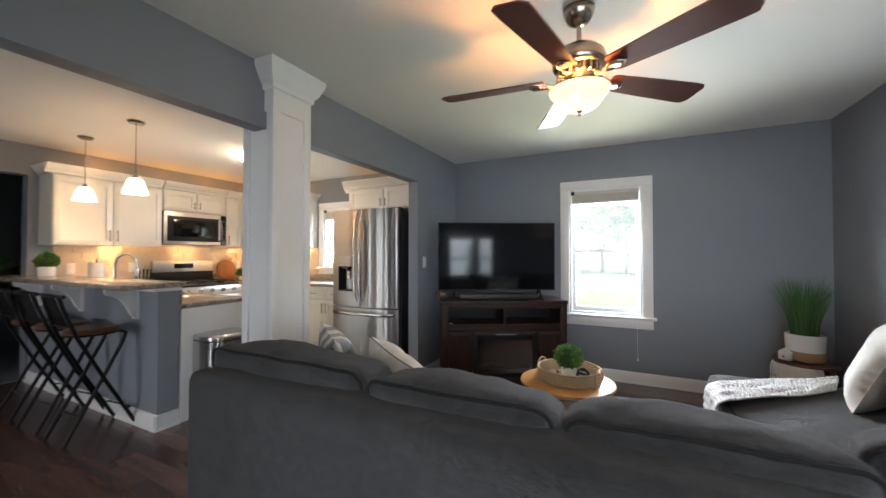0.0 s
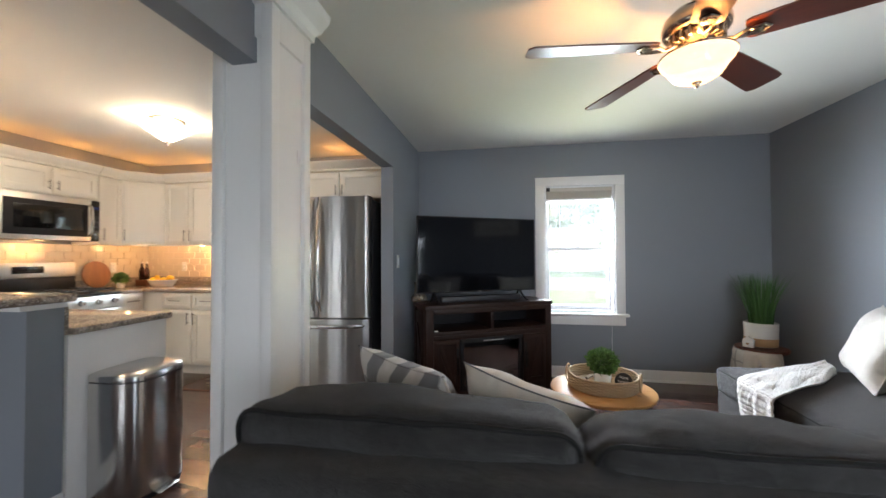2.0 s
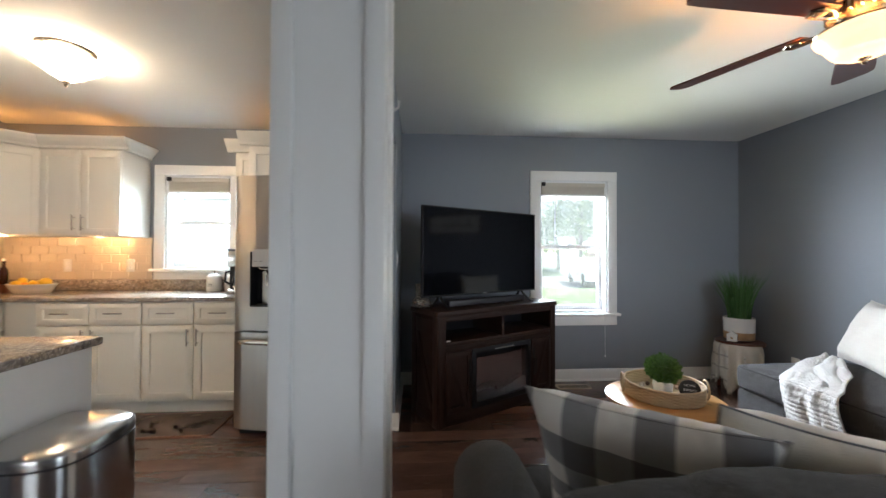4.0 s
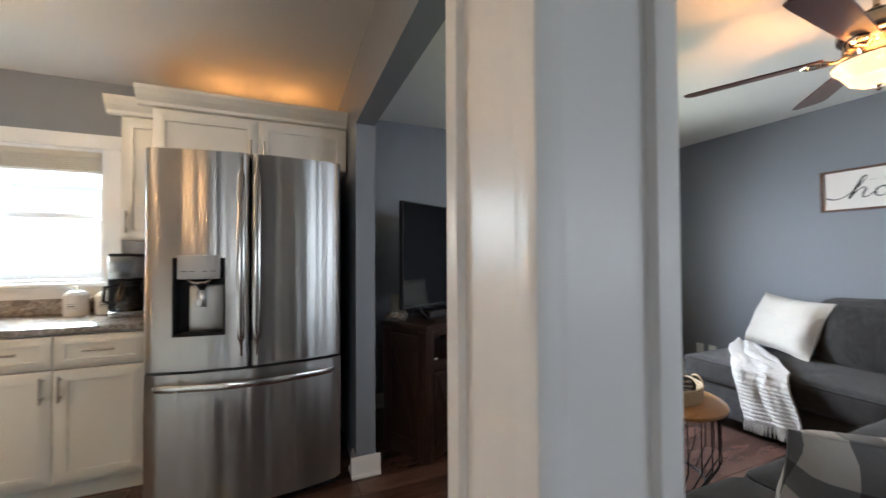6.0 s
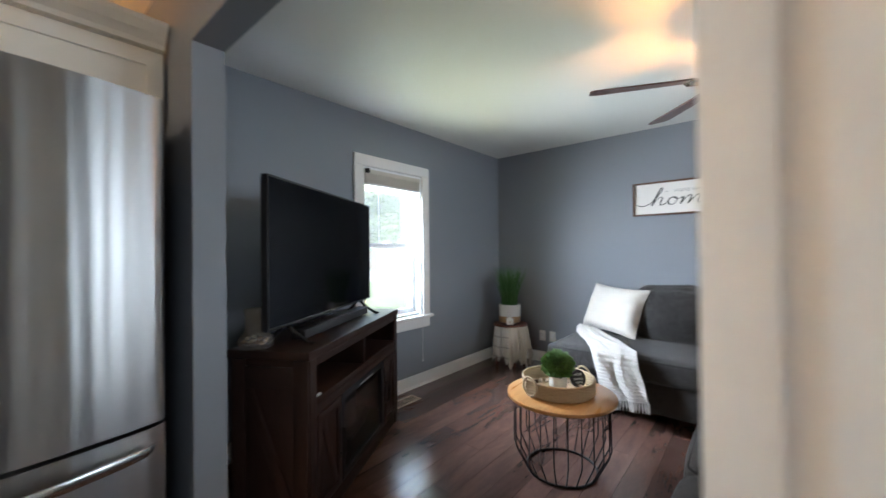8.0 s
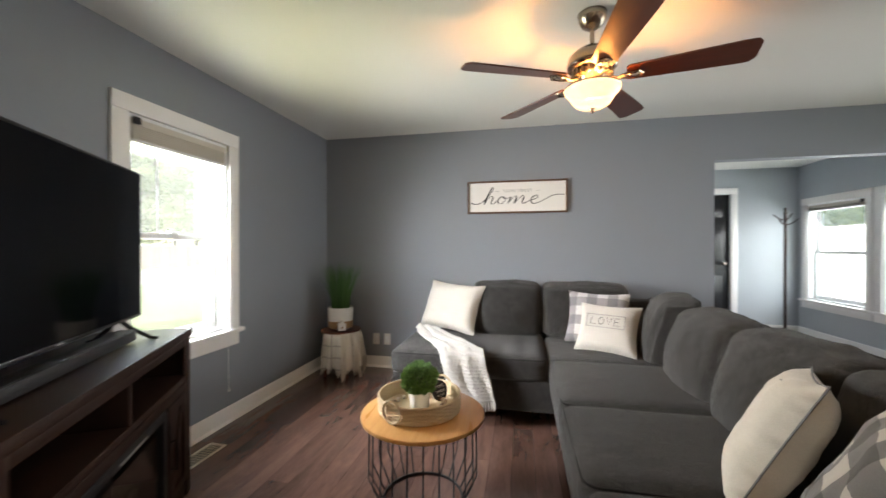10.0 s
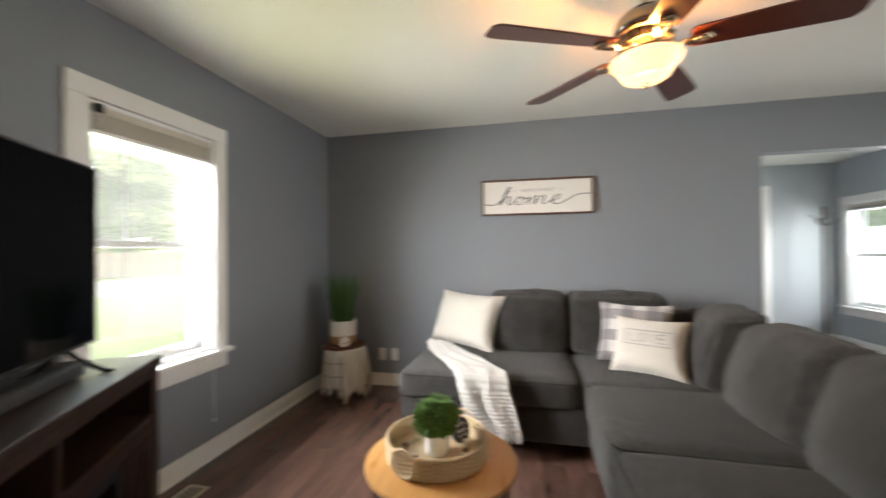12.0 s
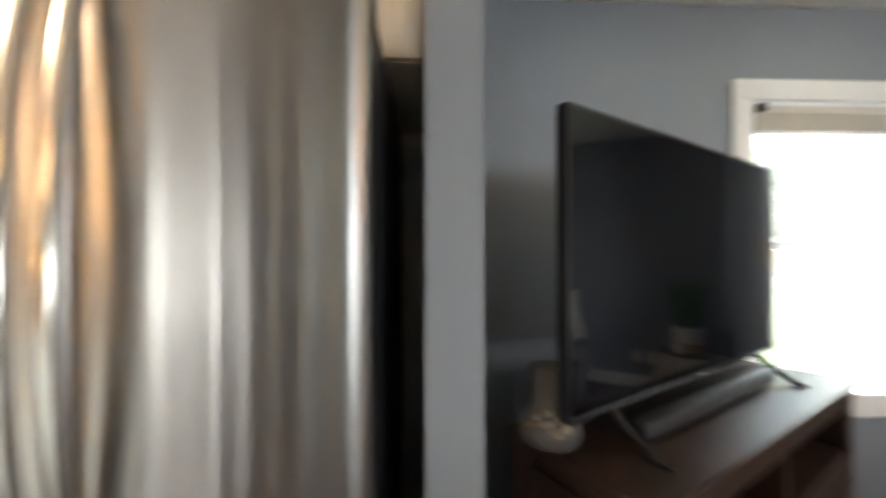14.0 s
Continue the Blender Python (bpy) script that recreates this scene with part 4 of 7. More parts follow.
        part("handle", tube([(hx, -0.010, 0.375), (hx, -0.034, 0.382), (hx, -0.036, 0.30), (hx, -0.034, 0.248), (hx, -0.010, 0.255)], 0.0055, 8), BLACK, dr, "black strap handle")
        part("hinge_plate", box(hx - 0.009, hx + 0.009, -0.013, -0.010, 0.23, 0.46, 0.001), BLACK, dr)
    part("remote_sensor", box(-w + 0.086, -w + 0.116, -0.002, 0.006, 0.612, 0.622), CERAMIC, c, smooth=None)


console()
TV_TILT = CM @ pose(-0.04, 0.178, 0.832, 0, 0, 0.8)


def television():
    t = thing("television", "large flat black television on splayed feet, switched off", "television", TV_TILT)
    w, z0, z1 = 0.604, 0.085, 0.778
    part("bezel", frame_ring(-w, w, z0, z1, 0.009, 0.0, 0.03, 0.0015, 0.013), PLASTIC, t)
    part("screen", box(-w + 0.007, w - 0.007, 0.003, 0.008, z0 + 0.011, z1 - 0.007), SCREEN, t, "dark glossy screen", None)
    part("back_shell", box(-w + 0.01, w - 0.01, 0.008, 0.045, z0 + 0.005, z1 - 0.005, 0.01), PLASTIC, t)
    part("back_bulge", box(-0.42, 0.42, 0.045, 0.075, z0 + 0.01, z0 + 0.38, 0.01), PLASTIC, t)
    part("logo", box(-0.02, 0.02, -0.0012, 0.0, z0 + 0.004, z0 + 0.009), DISPLAY, t, smooth=None)
    for x in (-0.44, 0.44):
        part("foot", tube([(x, 0.03, z0 + 0.02), (x, -0.02, 0.055), (x, -0.10, 0.006), (x, -0.125, 0.006)], [0.011, 0.010, 0.008, 0.006], 8), PLASTIC, t)
        part("foot", tube([(x, 0.03, z0 + 0.02), (x, 0.06, 0.055), (x, 0.115, 0.006), (x, 0.135, 0.006)], [0.011, 0.010, 0.008, 0.006], 8), PLASTIC, t)


television()
sb = thing("soundbar", "slim black soundbar in front of the television", "speaker", CM @ pose(-0.03, 0.165, 0.832))
part("body", box(-0.40, 0.40, -0.035, 0.035, 0.004, 0.055, 0.01), PLASTIC, sb)
part("grille", box(-0.395, 0.395, -0.0375, -0.034, 0.009, 0.05, 0.001), SIDE, sb)


def glass_jar():
    j = thing("glass_jar", "squat clear glass jar with shells on the console", "jar", pose(-1.315, 3.50, 0.832))
    prof = [(0.0, 0.004), (0.058, 0.004), (0.072, 0.014), (0.075, 0.036), (0.070, 0.056), (0.056, 0.070), (0.047, 0.082), (0.045, 0.110), (0.044, 0.150), (0.047, 0.162), (0.050, 0.170), (0.047, 0.182), (0.043, 0.183),
            (0.040, 0.150), (0.041, 0.110), (0.043, 0.082), (0.052, 0.068), (0.066, 0.054), (0.070, 0.036), (0.0, 0.012)]
    part("glass", lathe(prof, 28), MERCURY, j, smooth=True)
    rng = random.Random(4)
    for k in range(14):
        a, r, z = rng.uniform(0, 6.28), rng.uniform(0, 0.048), rng.uniform(0.024, 0.052)
        part("shell", lathe([(0.0, -0.009), (0.010, -0.004), (0.012, 0.002), (0.0, 0.011)], 8, None, (r * math.cos(a), r * math.sin(a), z)), rng.choice((BEAD, CERAMIC, JUTE)), j)


glass_jar()


# ---------------------------------------------------------------- coffee table and tray
def coffee_table():
    t = thing("coffee_table", "round honey pine coffee table on a black wire drum base", "table", pose(0.045, 2.66, 0))
    part("tabletop", lathe([(0.0, 0.415), (0.295, 0.415), (0.303, 0.420), (0.305, 0.428), (0.303, 0.436), (0.295, 0.440), (0.0, 0.440)], 64), PINE, t, "honey pine top with knots", 40)
    part("upper_ring", tube([(0.265 * math.cos(a), 0.265 * math.sin(a), 0.409) for a in (2 * math.pi * i / 48 for i in range(48))], 0.005, 8, None, True), BLACK, t)
    part("floor_ring", tube([(0.195 * math.cos(a), 0.195 * math.sin(a), 0.007) for a in (2 * math.pi * i / 48 for i in range(48))], 0.007, 8, None, True), BLACK, t)
    for i in range(24):
        a = 2 * math.pi * i / 24
        c, s = math.cos(a), math.sin(a)
        part("wire", tube([(0.265 * c, 0.265 * s, 0.409), (0.268 * c, 0.268 * s, 0.15), (0.262 * c, 0.262 * s, 0.13), (0.198 * c, 0.198 * s, 0.010)], 0.0035, 6), BLACK, t)


coffee_table()


def tray():
    t = thing("wicker_tray", "round woven seagrass tray with loop handles", "tray", pose(0.055, 2.68, 0.440, 0, 0, 158))
    r, h = 0.200, 0.078
    part("base", lathe([(0.0, 0.002), (r - 0.004, 0.002), (r - 0.004, 0.010), (0.0, 0.010)], 48), ROPE, t)
    for k in range(9):
        z = 0.012 + k * (h - 0.014) / 8
        part("coil", tube([((r + 0.0022 * math.sin(18 * a + k * math.pi)) * math.cos(a), (r + 0.0022 * math.sin(18 * a + k * math.pi)) * math.sin(a), z) for a in (2 * math.pi * i / 108 for i in range(108))], 0.0052, 6, None, True), ROPE, t)
    part("rim", tube([((r + 0.001) * math.cos(a), (r + 0.001) * math.sin(a), h + 0.003) for a in (2 * math.pi * i / 64 for i in range(64))], 0.0075, 8, None, True), ROPE, t)
    for sx in (-1, 1):
        loop = [(sx * (r + 0.010), 0.052 * math.cos(a), 0.058 + 0.050 * math.sin(a)) for a in (2 * math.pi * i / 30 for i in range(30))]
        part("handle", tube(loop, 0.006, 8, None, True), ROPE, t)


tray()


def bush(bm, radius, count, leaf, rng, squash=1.0, centre=(0, 0, 0)):
    for _ in range(count):
        d = Vector((rng.gauss(0, 1), rng.gauss(0, 1), rng.gauss(0, 1))).normalized()
        p = d * radius * rng.uniform(0.55, 1.0) * (0.93 + 0.16 * noise.noise(d * 3))
        p.z *= squash
        p += Vector(centre)
        n = (d + Vector((rng.uniform(-0.7, 0.7), rng.uniform(-0.7, 0.7), rng.uniform(-0.3, 0.9)))).normalized()
        a = n.orthogonal().normalized()
        b = n.cross(a)
        tl, tw = leaf * rng.uniform(0.7, 1.3), leaf * 0.42
        vs = [bm.verts.new(q) for q in (p, p + a * tw + n * tl * 0.45, p + n * tl, p - a * tw + n * tl * 0.45)]
        vs[1].co += b * tw * 0.35
        vs[3].co += b * tw * 0.35
        bm.faces.new(vs)
    return bm


def boxwood(name, label, m, pot_r, pot_h, radius, count, leaf, seed):
    p = thing(name, label, "plant", m)
    part("pot", lathe([(0.0, 0.0), (pot_r * 0.86, 0.0), (pot_r * 0.92, 0.006), (pot_r, pot_h), (pot_r * 0.93, pot_h), (pot_r * 0.90, pot_h - 0.012), (0.0, pot_h - 0.014)], 28), CERAMIC, p, "white ceramic pot")
    rng = random.Random(seed)
    bm = bmesh.new()
    for k in range(9):
        a = k * 2.4
        tube([(0.3 * pot_r * math.cos(a), 0.3 * pot_r * math.sin(a), pot_h - 0.014), (0.6 * radius * math.cos(a), 0.6 * radius * math.sin(a), pot_h + radius * 0.9)], 0.002, 5, bm)
    part("stems", bm, BARK, p)
    part("foliage", bush(bmesh.new(), radius, count, leaf, rng, 0.86, (0, 0, pot_h + radius * 0.72)), BUSH, p, "round clipped green foliage", None)


boxwood("potted_boxwood", "small round boxwood in a white pot on the tray", pose(0.055, 2.68, 0.450), 0.052, 0.078, 0.090, 2300, 0.019, 5)
bd = thing("bead_garland", "string of pale and brown wooden beads round the pot", "garland", pose(0.055, 2.68, 0.450))
path = [(0.132 * math.cos(a) + 0.02 * math.sin(3 * a), 0.125 * math.sin(a) + 0.012 * math.cos(4 * a), 0.0135) for a in (2 * math.pi * i / 30 for i in range(30))]
part("string", tube(path, 0.0014, 5, None, True), JUTE, bd)
for i, q in enumerate(path):
    part("bead", lathe([(0.0, -0.0125), (0.009, -0.009), (0.0127, 0.0), (0.009, 0.009), (0.0, 0.0125)], 10, None, q), BEAD_DARK if i % 5 == 2 else BEAD, bd, smooth=True)
rs = thing("round_sign", "small round charcoal sign lettered HOME sweet HOME", "sign", pose(0.155, 2.60, 0.500, 74, 0, -34))
part("disc", lathe([(0.0, -0.006), (0.050, -0.006), (0.052, 0.0), (0.050, 0.006), (0.0, 0.006)], 32), SLATE, rs)
for body, size, dy in (("HOME", 0.019, 0.022), ("sweet", 0.026, -0.001), ("HOME", 0.017, -0.023)):
    lettering("lettering", body, size, CERAMIC, rs, pose(0, dy, 0.0068), depth=0.0005)


# ---------------------------------------------------------------- corner stool, cloth and grass plant
def corner_stool():
    t = thing("side_stool", "round mahogany-topped stool in the corner", "stool", pose(1.655, 3.925, 0))
    part("top", lathe([(0.0, 0.418), (0.184, 0.418), (0.191, 0.428), (0.191, 0.440), (0.184, 0.446), (0.0, 0.446)], 48), REDWOOD, t)
    for k in range(4):
        a = radians(45 + 90 * k)
        part("leg", tube([(0.13 * math.cos(a), 0.13 * math.sin(a), 0.418), (0.160 * math.cos(a), 0.160 * math.sin(a), 0.0)], 0.014, 10), REDWOOD, t)
    part("stretcher", tube([(0.146 * math.cos(a), 0.146 * math.sin(a), 0.19) for a in (2 * math.pi * i / 32 for i in range(32))], 0.008, 8, None, True), REDWOOD, t)


corner_stool()


def hanging_cloth(name, label, mat, a0, a1, drop, seed, wave, r0=0.216, z=0.452, inner=0.14, flare=0.0):
    """Cloth that lies on the stool's top and hangs over its rim between two bearings."""
    c = thing(name, label, "cloth", pose(1.655, 3.925, 0))
    n, m = 40, 26
    bm = bmesh.new()
    grid = []
    for i in range(n + 1):
        a = radians(a0 + (a1 - a0) * i / n)
        row = []
        for j in range(m + 1):
            s = j / m
            dropped = drop * (0.82 + 0.34 * noise.noise(Vector((i * 0.16, seed, 0))) + 0.10 * math.sin(i * 0.31 + seed))
            if s < 0.25:
                r, h = inner + (r0 - inner) * s / 0.25, z
            else:
                k = (s - 0.25) / 0.75
                r = r0 + 0.012 * math.sin(min(k * 12, 1.57)) + flare * k + wave * math.sin(i * 0.55 + seed) * k + 0.010 * noise.noise(Vector((i * 0.2, k * 3, seed)))
                h = z - dropped * k - 0.002
            row.append(bm.verts.new((r * math.cos(a), r * math.sin(a), h)))
        grid.append(row)
    for i in range(n):
        for j in range(m):
            bm.faces.new((grid[i][j], grid[i + 1][j], grid[i + 1][j + 1], grid[i][j + 1]))
    low = [g[-1].co.copy() for g in grid]
    o = part("cloth", bm, mat, c, smooth=True)
    sol = o.modifiers.new("thickness", "SOLIDIFY")
    sol.thickness = 0.003
    bm = bmesh.new()
    rng = random.Random(seed)
    for p, q in zip(low, low[1:]):
        for f in (0.0, 0.33, 0.66):
            b = p.lerp(q, f)
            tube([b + Vector((0, 0, 0.003)), b + Vector((rng.uniform(-0.006, 0.006), rng.uniform(-0.006, 0.006), -0.028))], [0.0022, 0.0012], 4, bm)
    tagged(part("fringe", bm, mat, c, "frayed fringe"), kind="stuff")


hanging_cloth("table_cloth", "off-white windowpane cloth with frayed fringe hanging from the stool", SHAWL, 150, 250, 0.40, 2, 0.018, 0.194, 0.430, 0.184, 0.004)
hanging_cloth("table_runner", "off-white fringed cloth hanging over the stool's front", LINEN, 206, 280, 0.42, 7, 0.030, 0.199, 0.432, 0.184, 0.022)


def grass_plant():
    p = thing("grass_plant", "tall green artificial grass in a white and tan pot", "plant", pose(1.655, 3.93, 0.4605))
    part("pot", lathe([(0.0, 0.0), (0.108, 0.0), (0.114, 0.01), (0.118, 0.07), (0.124, 0.20), (0.118, 0.202), (0.112, 0.17), (0.0, 0.168)], 36), CERAMIC, p, "white woven pot")
    part("tan_band", lathe([(0.1155, 0.004), (0.1165, 0.012), (0.1205, 0.068), (0.1185, 0.072)], 36), JUTE, p, "tan lower band")
    part("soil", lathe([(0.0, 0.174), (0.111, 0.172)], 24), BARK, p)
    rng = random.Random(9)
    bm = bmesh.new()
    for k in range(420):
        a, r = rng.uniform(0, 2 * math.pi), 0.085 * math.sqrt(rng.random())
        x, y = r * math.cos(a), r * math.sin(a)
        ht = rng.uniform(0.34, 0.55)
        lean = rng.uniform(0.015, 0.12) * (0.5 + r / 0.085)
        tw = rng.uniform(0, math.pi)
        side = Vector((math.cos(tw), math.sin(tw), 0)) * rng.uniform(0.0022, 0.0040)
        prev = None
        for i in range(6):
            s = i / 5
            c = Vector((x + lean * s * s * math.cos(a), y + lean * s * s * math.sin(a), 0.172 + ht * s * (1 - 0.10 * s)))
            wd = side * (1 - s) ** 0.6
            pair = (bm.verts.new(c - wd), bm.verts.new(c + wd))
            if prev:
                bm.faces.new((prev[0], prev[1], pair[1], pair[0]))
            prev = pair
    tagged(part("foliage", bm, BLADES, p, "upright green blades", None), kind="stuff")


grass_plant()
hs = thing("house_ornament", "tiny white wooden house with a heart beside the pot", "ornament", pose(1.510, 3.845, 0.4605, 0, 0, -50))
bm = box(-0.038, 0.038, -0.018, 0.018, 0.0, 0.060, 0.002)
part("body", bm, CERAMIC, hs)
bm = bmesh.new()
v = [bm.verts.new(q) for q in ((-0.042, -0.020, 0.060), (0.042, -0.020, 0.060), (0, -0.020, 0.092), (-0.042, 0.020, 0.060), (0.042, 0.020, 0.060), (0, 0.020, 0.092))]
for f in ((0, 1, 2), (3, 5, 4), (0, 2, 5, 3), (1, 4, 5, 2), (0, 3, 4, 1)):
    bm.faces.new([v[i] for i in f])
part("roof", bm, CERAMIC, hs, smooth=None)
bm = bmesh.new()
hv = [bm.verts.new((0.011 * (16 * math.sin(a) ** 3) / 16, -0.0195, 0.030 + 0.011 * (13 * math.cos(a) - 5 * math.cos(2 * a) - 2 * math.cos(3 * a) - math.cos(4 * a)) / 16)) for a in (2 * math.pi * i / 28 for i in range(28))]
bm.faces.new(hv)
bmesh.ops.solidify(bm, geom=bm.faces[:], thickness=0.002)
part("heart", bm, JUTE, hs, "brown heart", None)


# ---------------------------------------------------------------- wall sign, plates, vent
def wall_sign():
    m = pose(E0 - 0.001, 2.226, 1.738, 90, 0, -90)
    s = thing("framed_sign", "long white framed sign lettered HOME SWEET home", "sign", m)
    w, h = 0.474, 0.158
    for a, b, c, d in ((-w, w, h - 0.016, h), (-w, w, -h, -h + 0.016), (-w, -w + 0.016, -h + 0.016, h - 0.016), (w - 0.016, w, -h + 0.016, h - 0.016)):
        part("frame", box(a, b, c, d, 0.0, 0.030, 0.002), WALNUT, s, "thin walnut frame")
    part("board", box(-w + 0.014, w - 0.014, -h + 0.014, h - 0.014, 0.002, 0.014), SIGNBOARD, s, smooth=None)
    lettering("lettering", "HOME SWEET", 0.040, PALEINK, s, pose(0.01, 0.058, 0.0146), "small grey capitals", depth=0.0006, spacing=1.15)
    # the word home in flowing pen strokes
    u = 0.052
    word = {
        "h": [(-8.4, -0.55), (-7.4, -0.9), (-6.4, -0.6), (-5.5, 0.4), (-4.9, 1.6), (-4.75, 2.3), (-5.05, 2.35), (-5.3, 1.4), (-5.6, 0.1), (-5.8, -0.95), (-5.3, 0.1), (-4.75, 0.65), (-4.4, 0.45), (-4.5, -0.3), (-4.4, -0.85), (-3.9, -0.75), (-3.3, 0.0)],
        "o": [(-2.6, 0.55), (-3.15, 0.35), (-3.35, -0.3), (-3.0, -0.85), (-2.4, -0.8), (-2.05, -0.2), (-2.2, 0.4), (-2.6, 0.55), (-2.2, 0.15), (-1.6, 0.2), (-1.15, 0.5)],
        "m": [(-1.15, 0.5), (-1.2, -0.2), (-1.35, -0.9), (-0.9, 0.0), (-0.3, 0.65), (0.0, 0.4), (-0.1, -0.3), (-0.2, -0.9), (0.3, 0.0), (0.95, 0.65), (1.3, 0.4), (1.2, -0.35), (1.35, -0.88), (1.9, -0.7), (2.5, -0.3)],
        "e": [(2.5, -0.3), (3.2, -0.12), (3.75, 0.28), (3.65, 0.68), (3.15, 0.62), (2.72, 0.1), (2.78, -0.55), (3.35, -0.98), (4.3, -0.7), (5.3, -0.1), (6.3, 0.55), (7.4, 0.75), (8.4, 0.7)],
    }
    for pts in word.values():
        fine = []
        for i in range(len(pts) - 1):
            p0, p1, p2, p3 = (Vector(pts[max(0, min(len(pts) - 1, j))]) for j in (i - 1, i, i + 1, i + 2))
            for k in range(5):
                t = k / 5
                q = 0.5 * (2 * p1 + (p2 - p0) * t + (2 * p0 - 5 * p1 + 4 * p2 - p3) * t * t + (3 * p1 - p0 - 3 * p2 + p3) * t ** 3)
                fine.append(q)
        fine.append(Vector(pts[-1]))
        line = [(q.x * u + 0.012 * q.y, q.y * u * 0.92 - 0.022, 0.0150) for q in fine]
        width = [0.0034 + 0.0056 * max(0.0, -(line[min(i + 1, len(line) - 1)][1] - line[max(i - 1, 0)][1])) / 0.03 for i in range(len(line))]
        ink = tube(line, [min(w_, 0.0092) for w_ in width], 8)
        for v in ink.verts:
            v.co.z = 0.0142 + max(0.0, v.co.z - 0.0150) * 0.12
        part("pen_stroke", ink, INK, s, "black flowing script stroke")
    for a, b in ((-0.205, -0.165), (0.185, 0.225)):
        part("dash", box(a, b, 0.056, 0.059, 0.014, 0.0152), PALEINK, s, smooth=None)


wall_sign()


def plate(name, label, m, kind):
    """Wall plate; local z points into the room."""
    p = thing(name, label, "switch" if kind == "switch" else "outlet", m)
    part("cover", box(-0.036, 0.036, -0.058, 0.058, 0.0, 0.006, 0.003), CERAMIC, p)
    if kind == "switch":
        part("rocker", box(-0.016, 0.016, -0.033, 0.033, 0.005, 0.010, 0.002), VINYL, p)
    else:
        for y in (-0.02, 0.02):
            part("socket", lathe([(0.0, 0.0085), (0.015, 0.0085), (0.016, 0.005)], 20, None, (0, y, 0)), VINYL, p)
            part("slots", boxes([(-0.007, -0.005, y - 0.004, y + 0.005, 0.0084, 0.0088), (0.005, 0.007, y - 0.004, y + 0.005, 0.0084, 0.0088)]), INK, p, smooth=None)
    return p


plate("light_switch", "white rocker light switch on the grey wall", pose(W1, 3.447, 1.205, 90, 0, 90), "switch")
plate("power_outlet", "white double power outlet on the grey wall", pose(E0, 3.669, 0.292, 90, 0, -90), "outlet")
plate("wall_jack", "white blank wall plate on the grey wall", pose(E0, 3.548, 0.293, 90, 0, -90), "switch")
vt = thing("floor_vent", "beige slotted metal floor register", "vent", pose(0.115, 4.06, 0.0))
part("frame", boxes([(-0.155, 0.155, -0.06, -0.045, 0, 0.005), (-0.155, 0.155, 0.045, 0.06, 0, 0.005), (-0.155, -0.14, -0.045, 0.045, 0, 0.005), (0.14, 0.155, -0.045, 0.045, 0, 0.005)], 0.001), BEAD, vt)
part("backing", box(-0.142, 0.142, -0.046, 0.046, 0.0, 0.0012), INK, vt, smooth=None)
for k in range(13):
    part("slat", box(-0.138 + k * 0.023, -0.132 + k * 0.023, -0.045, 0.045, 0.001, 0.004), BEAD, vt, smooth=None)


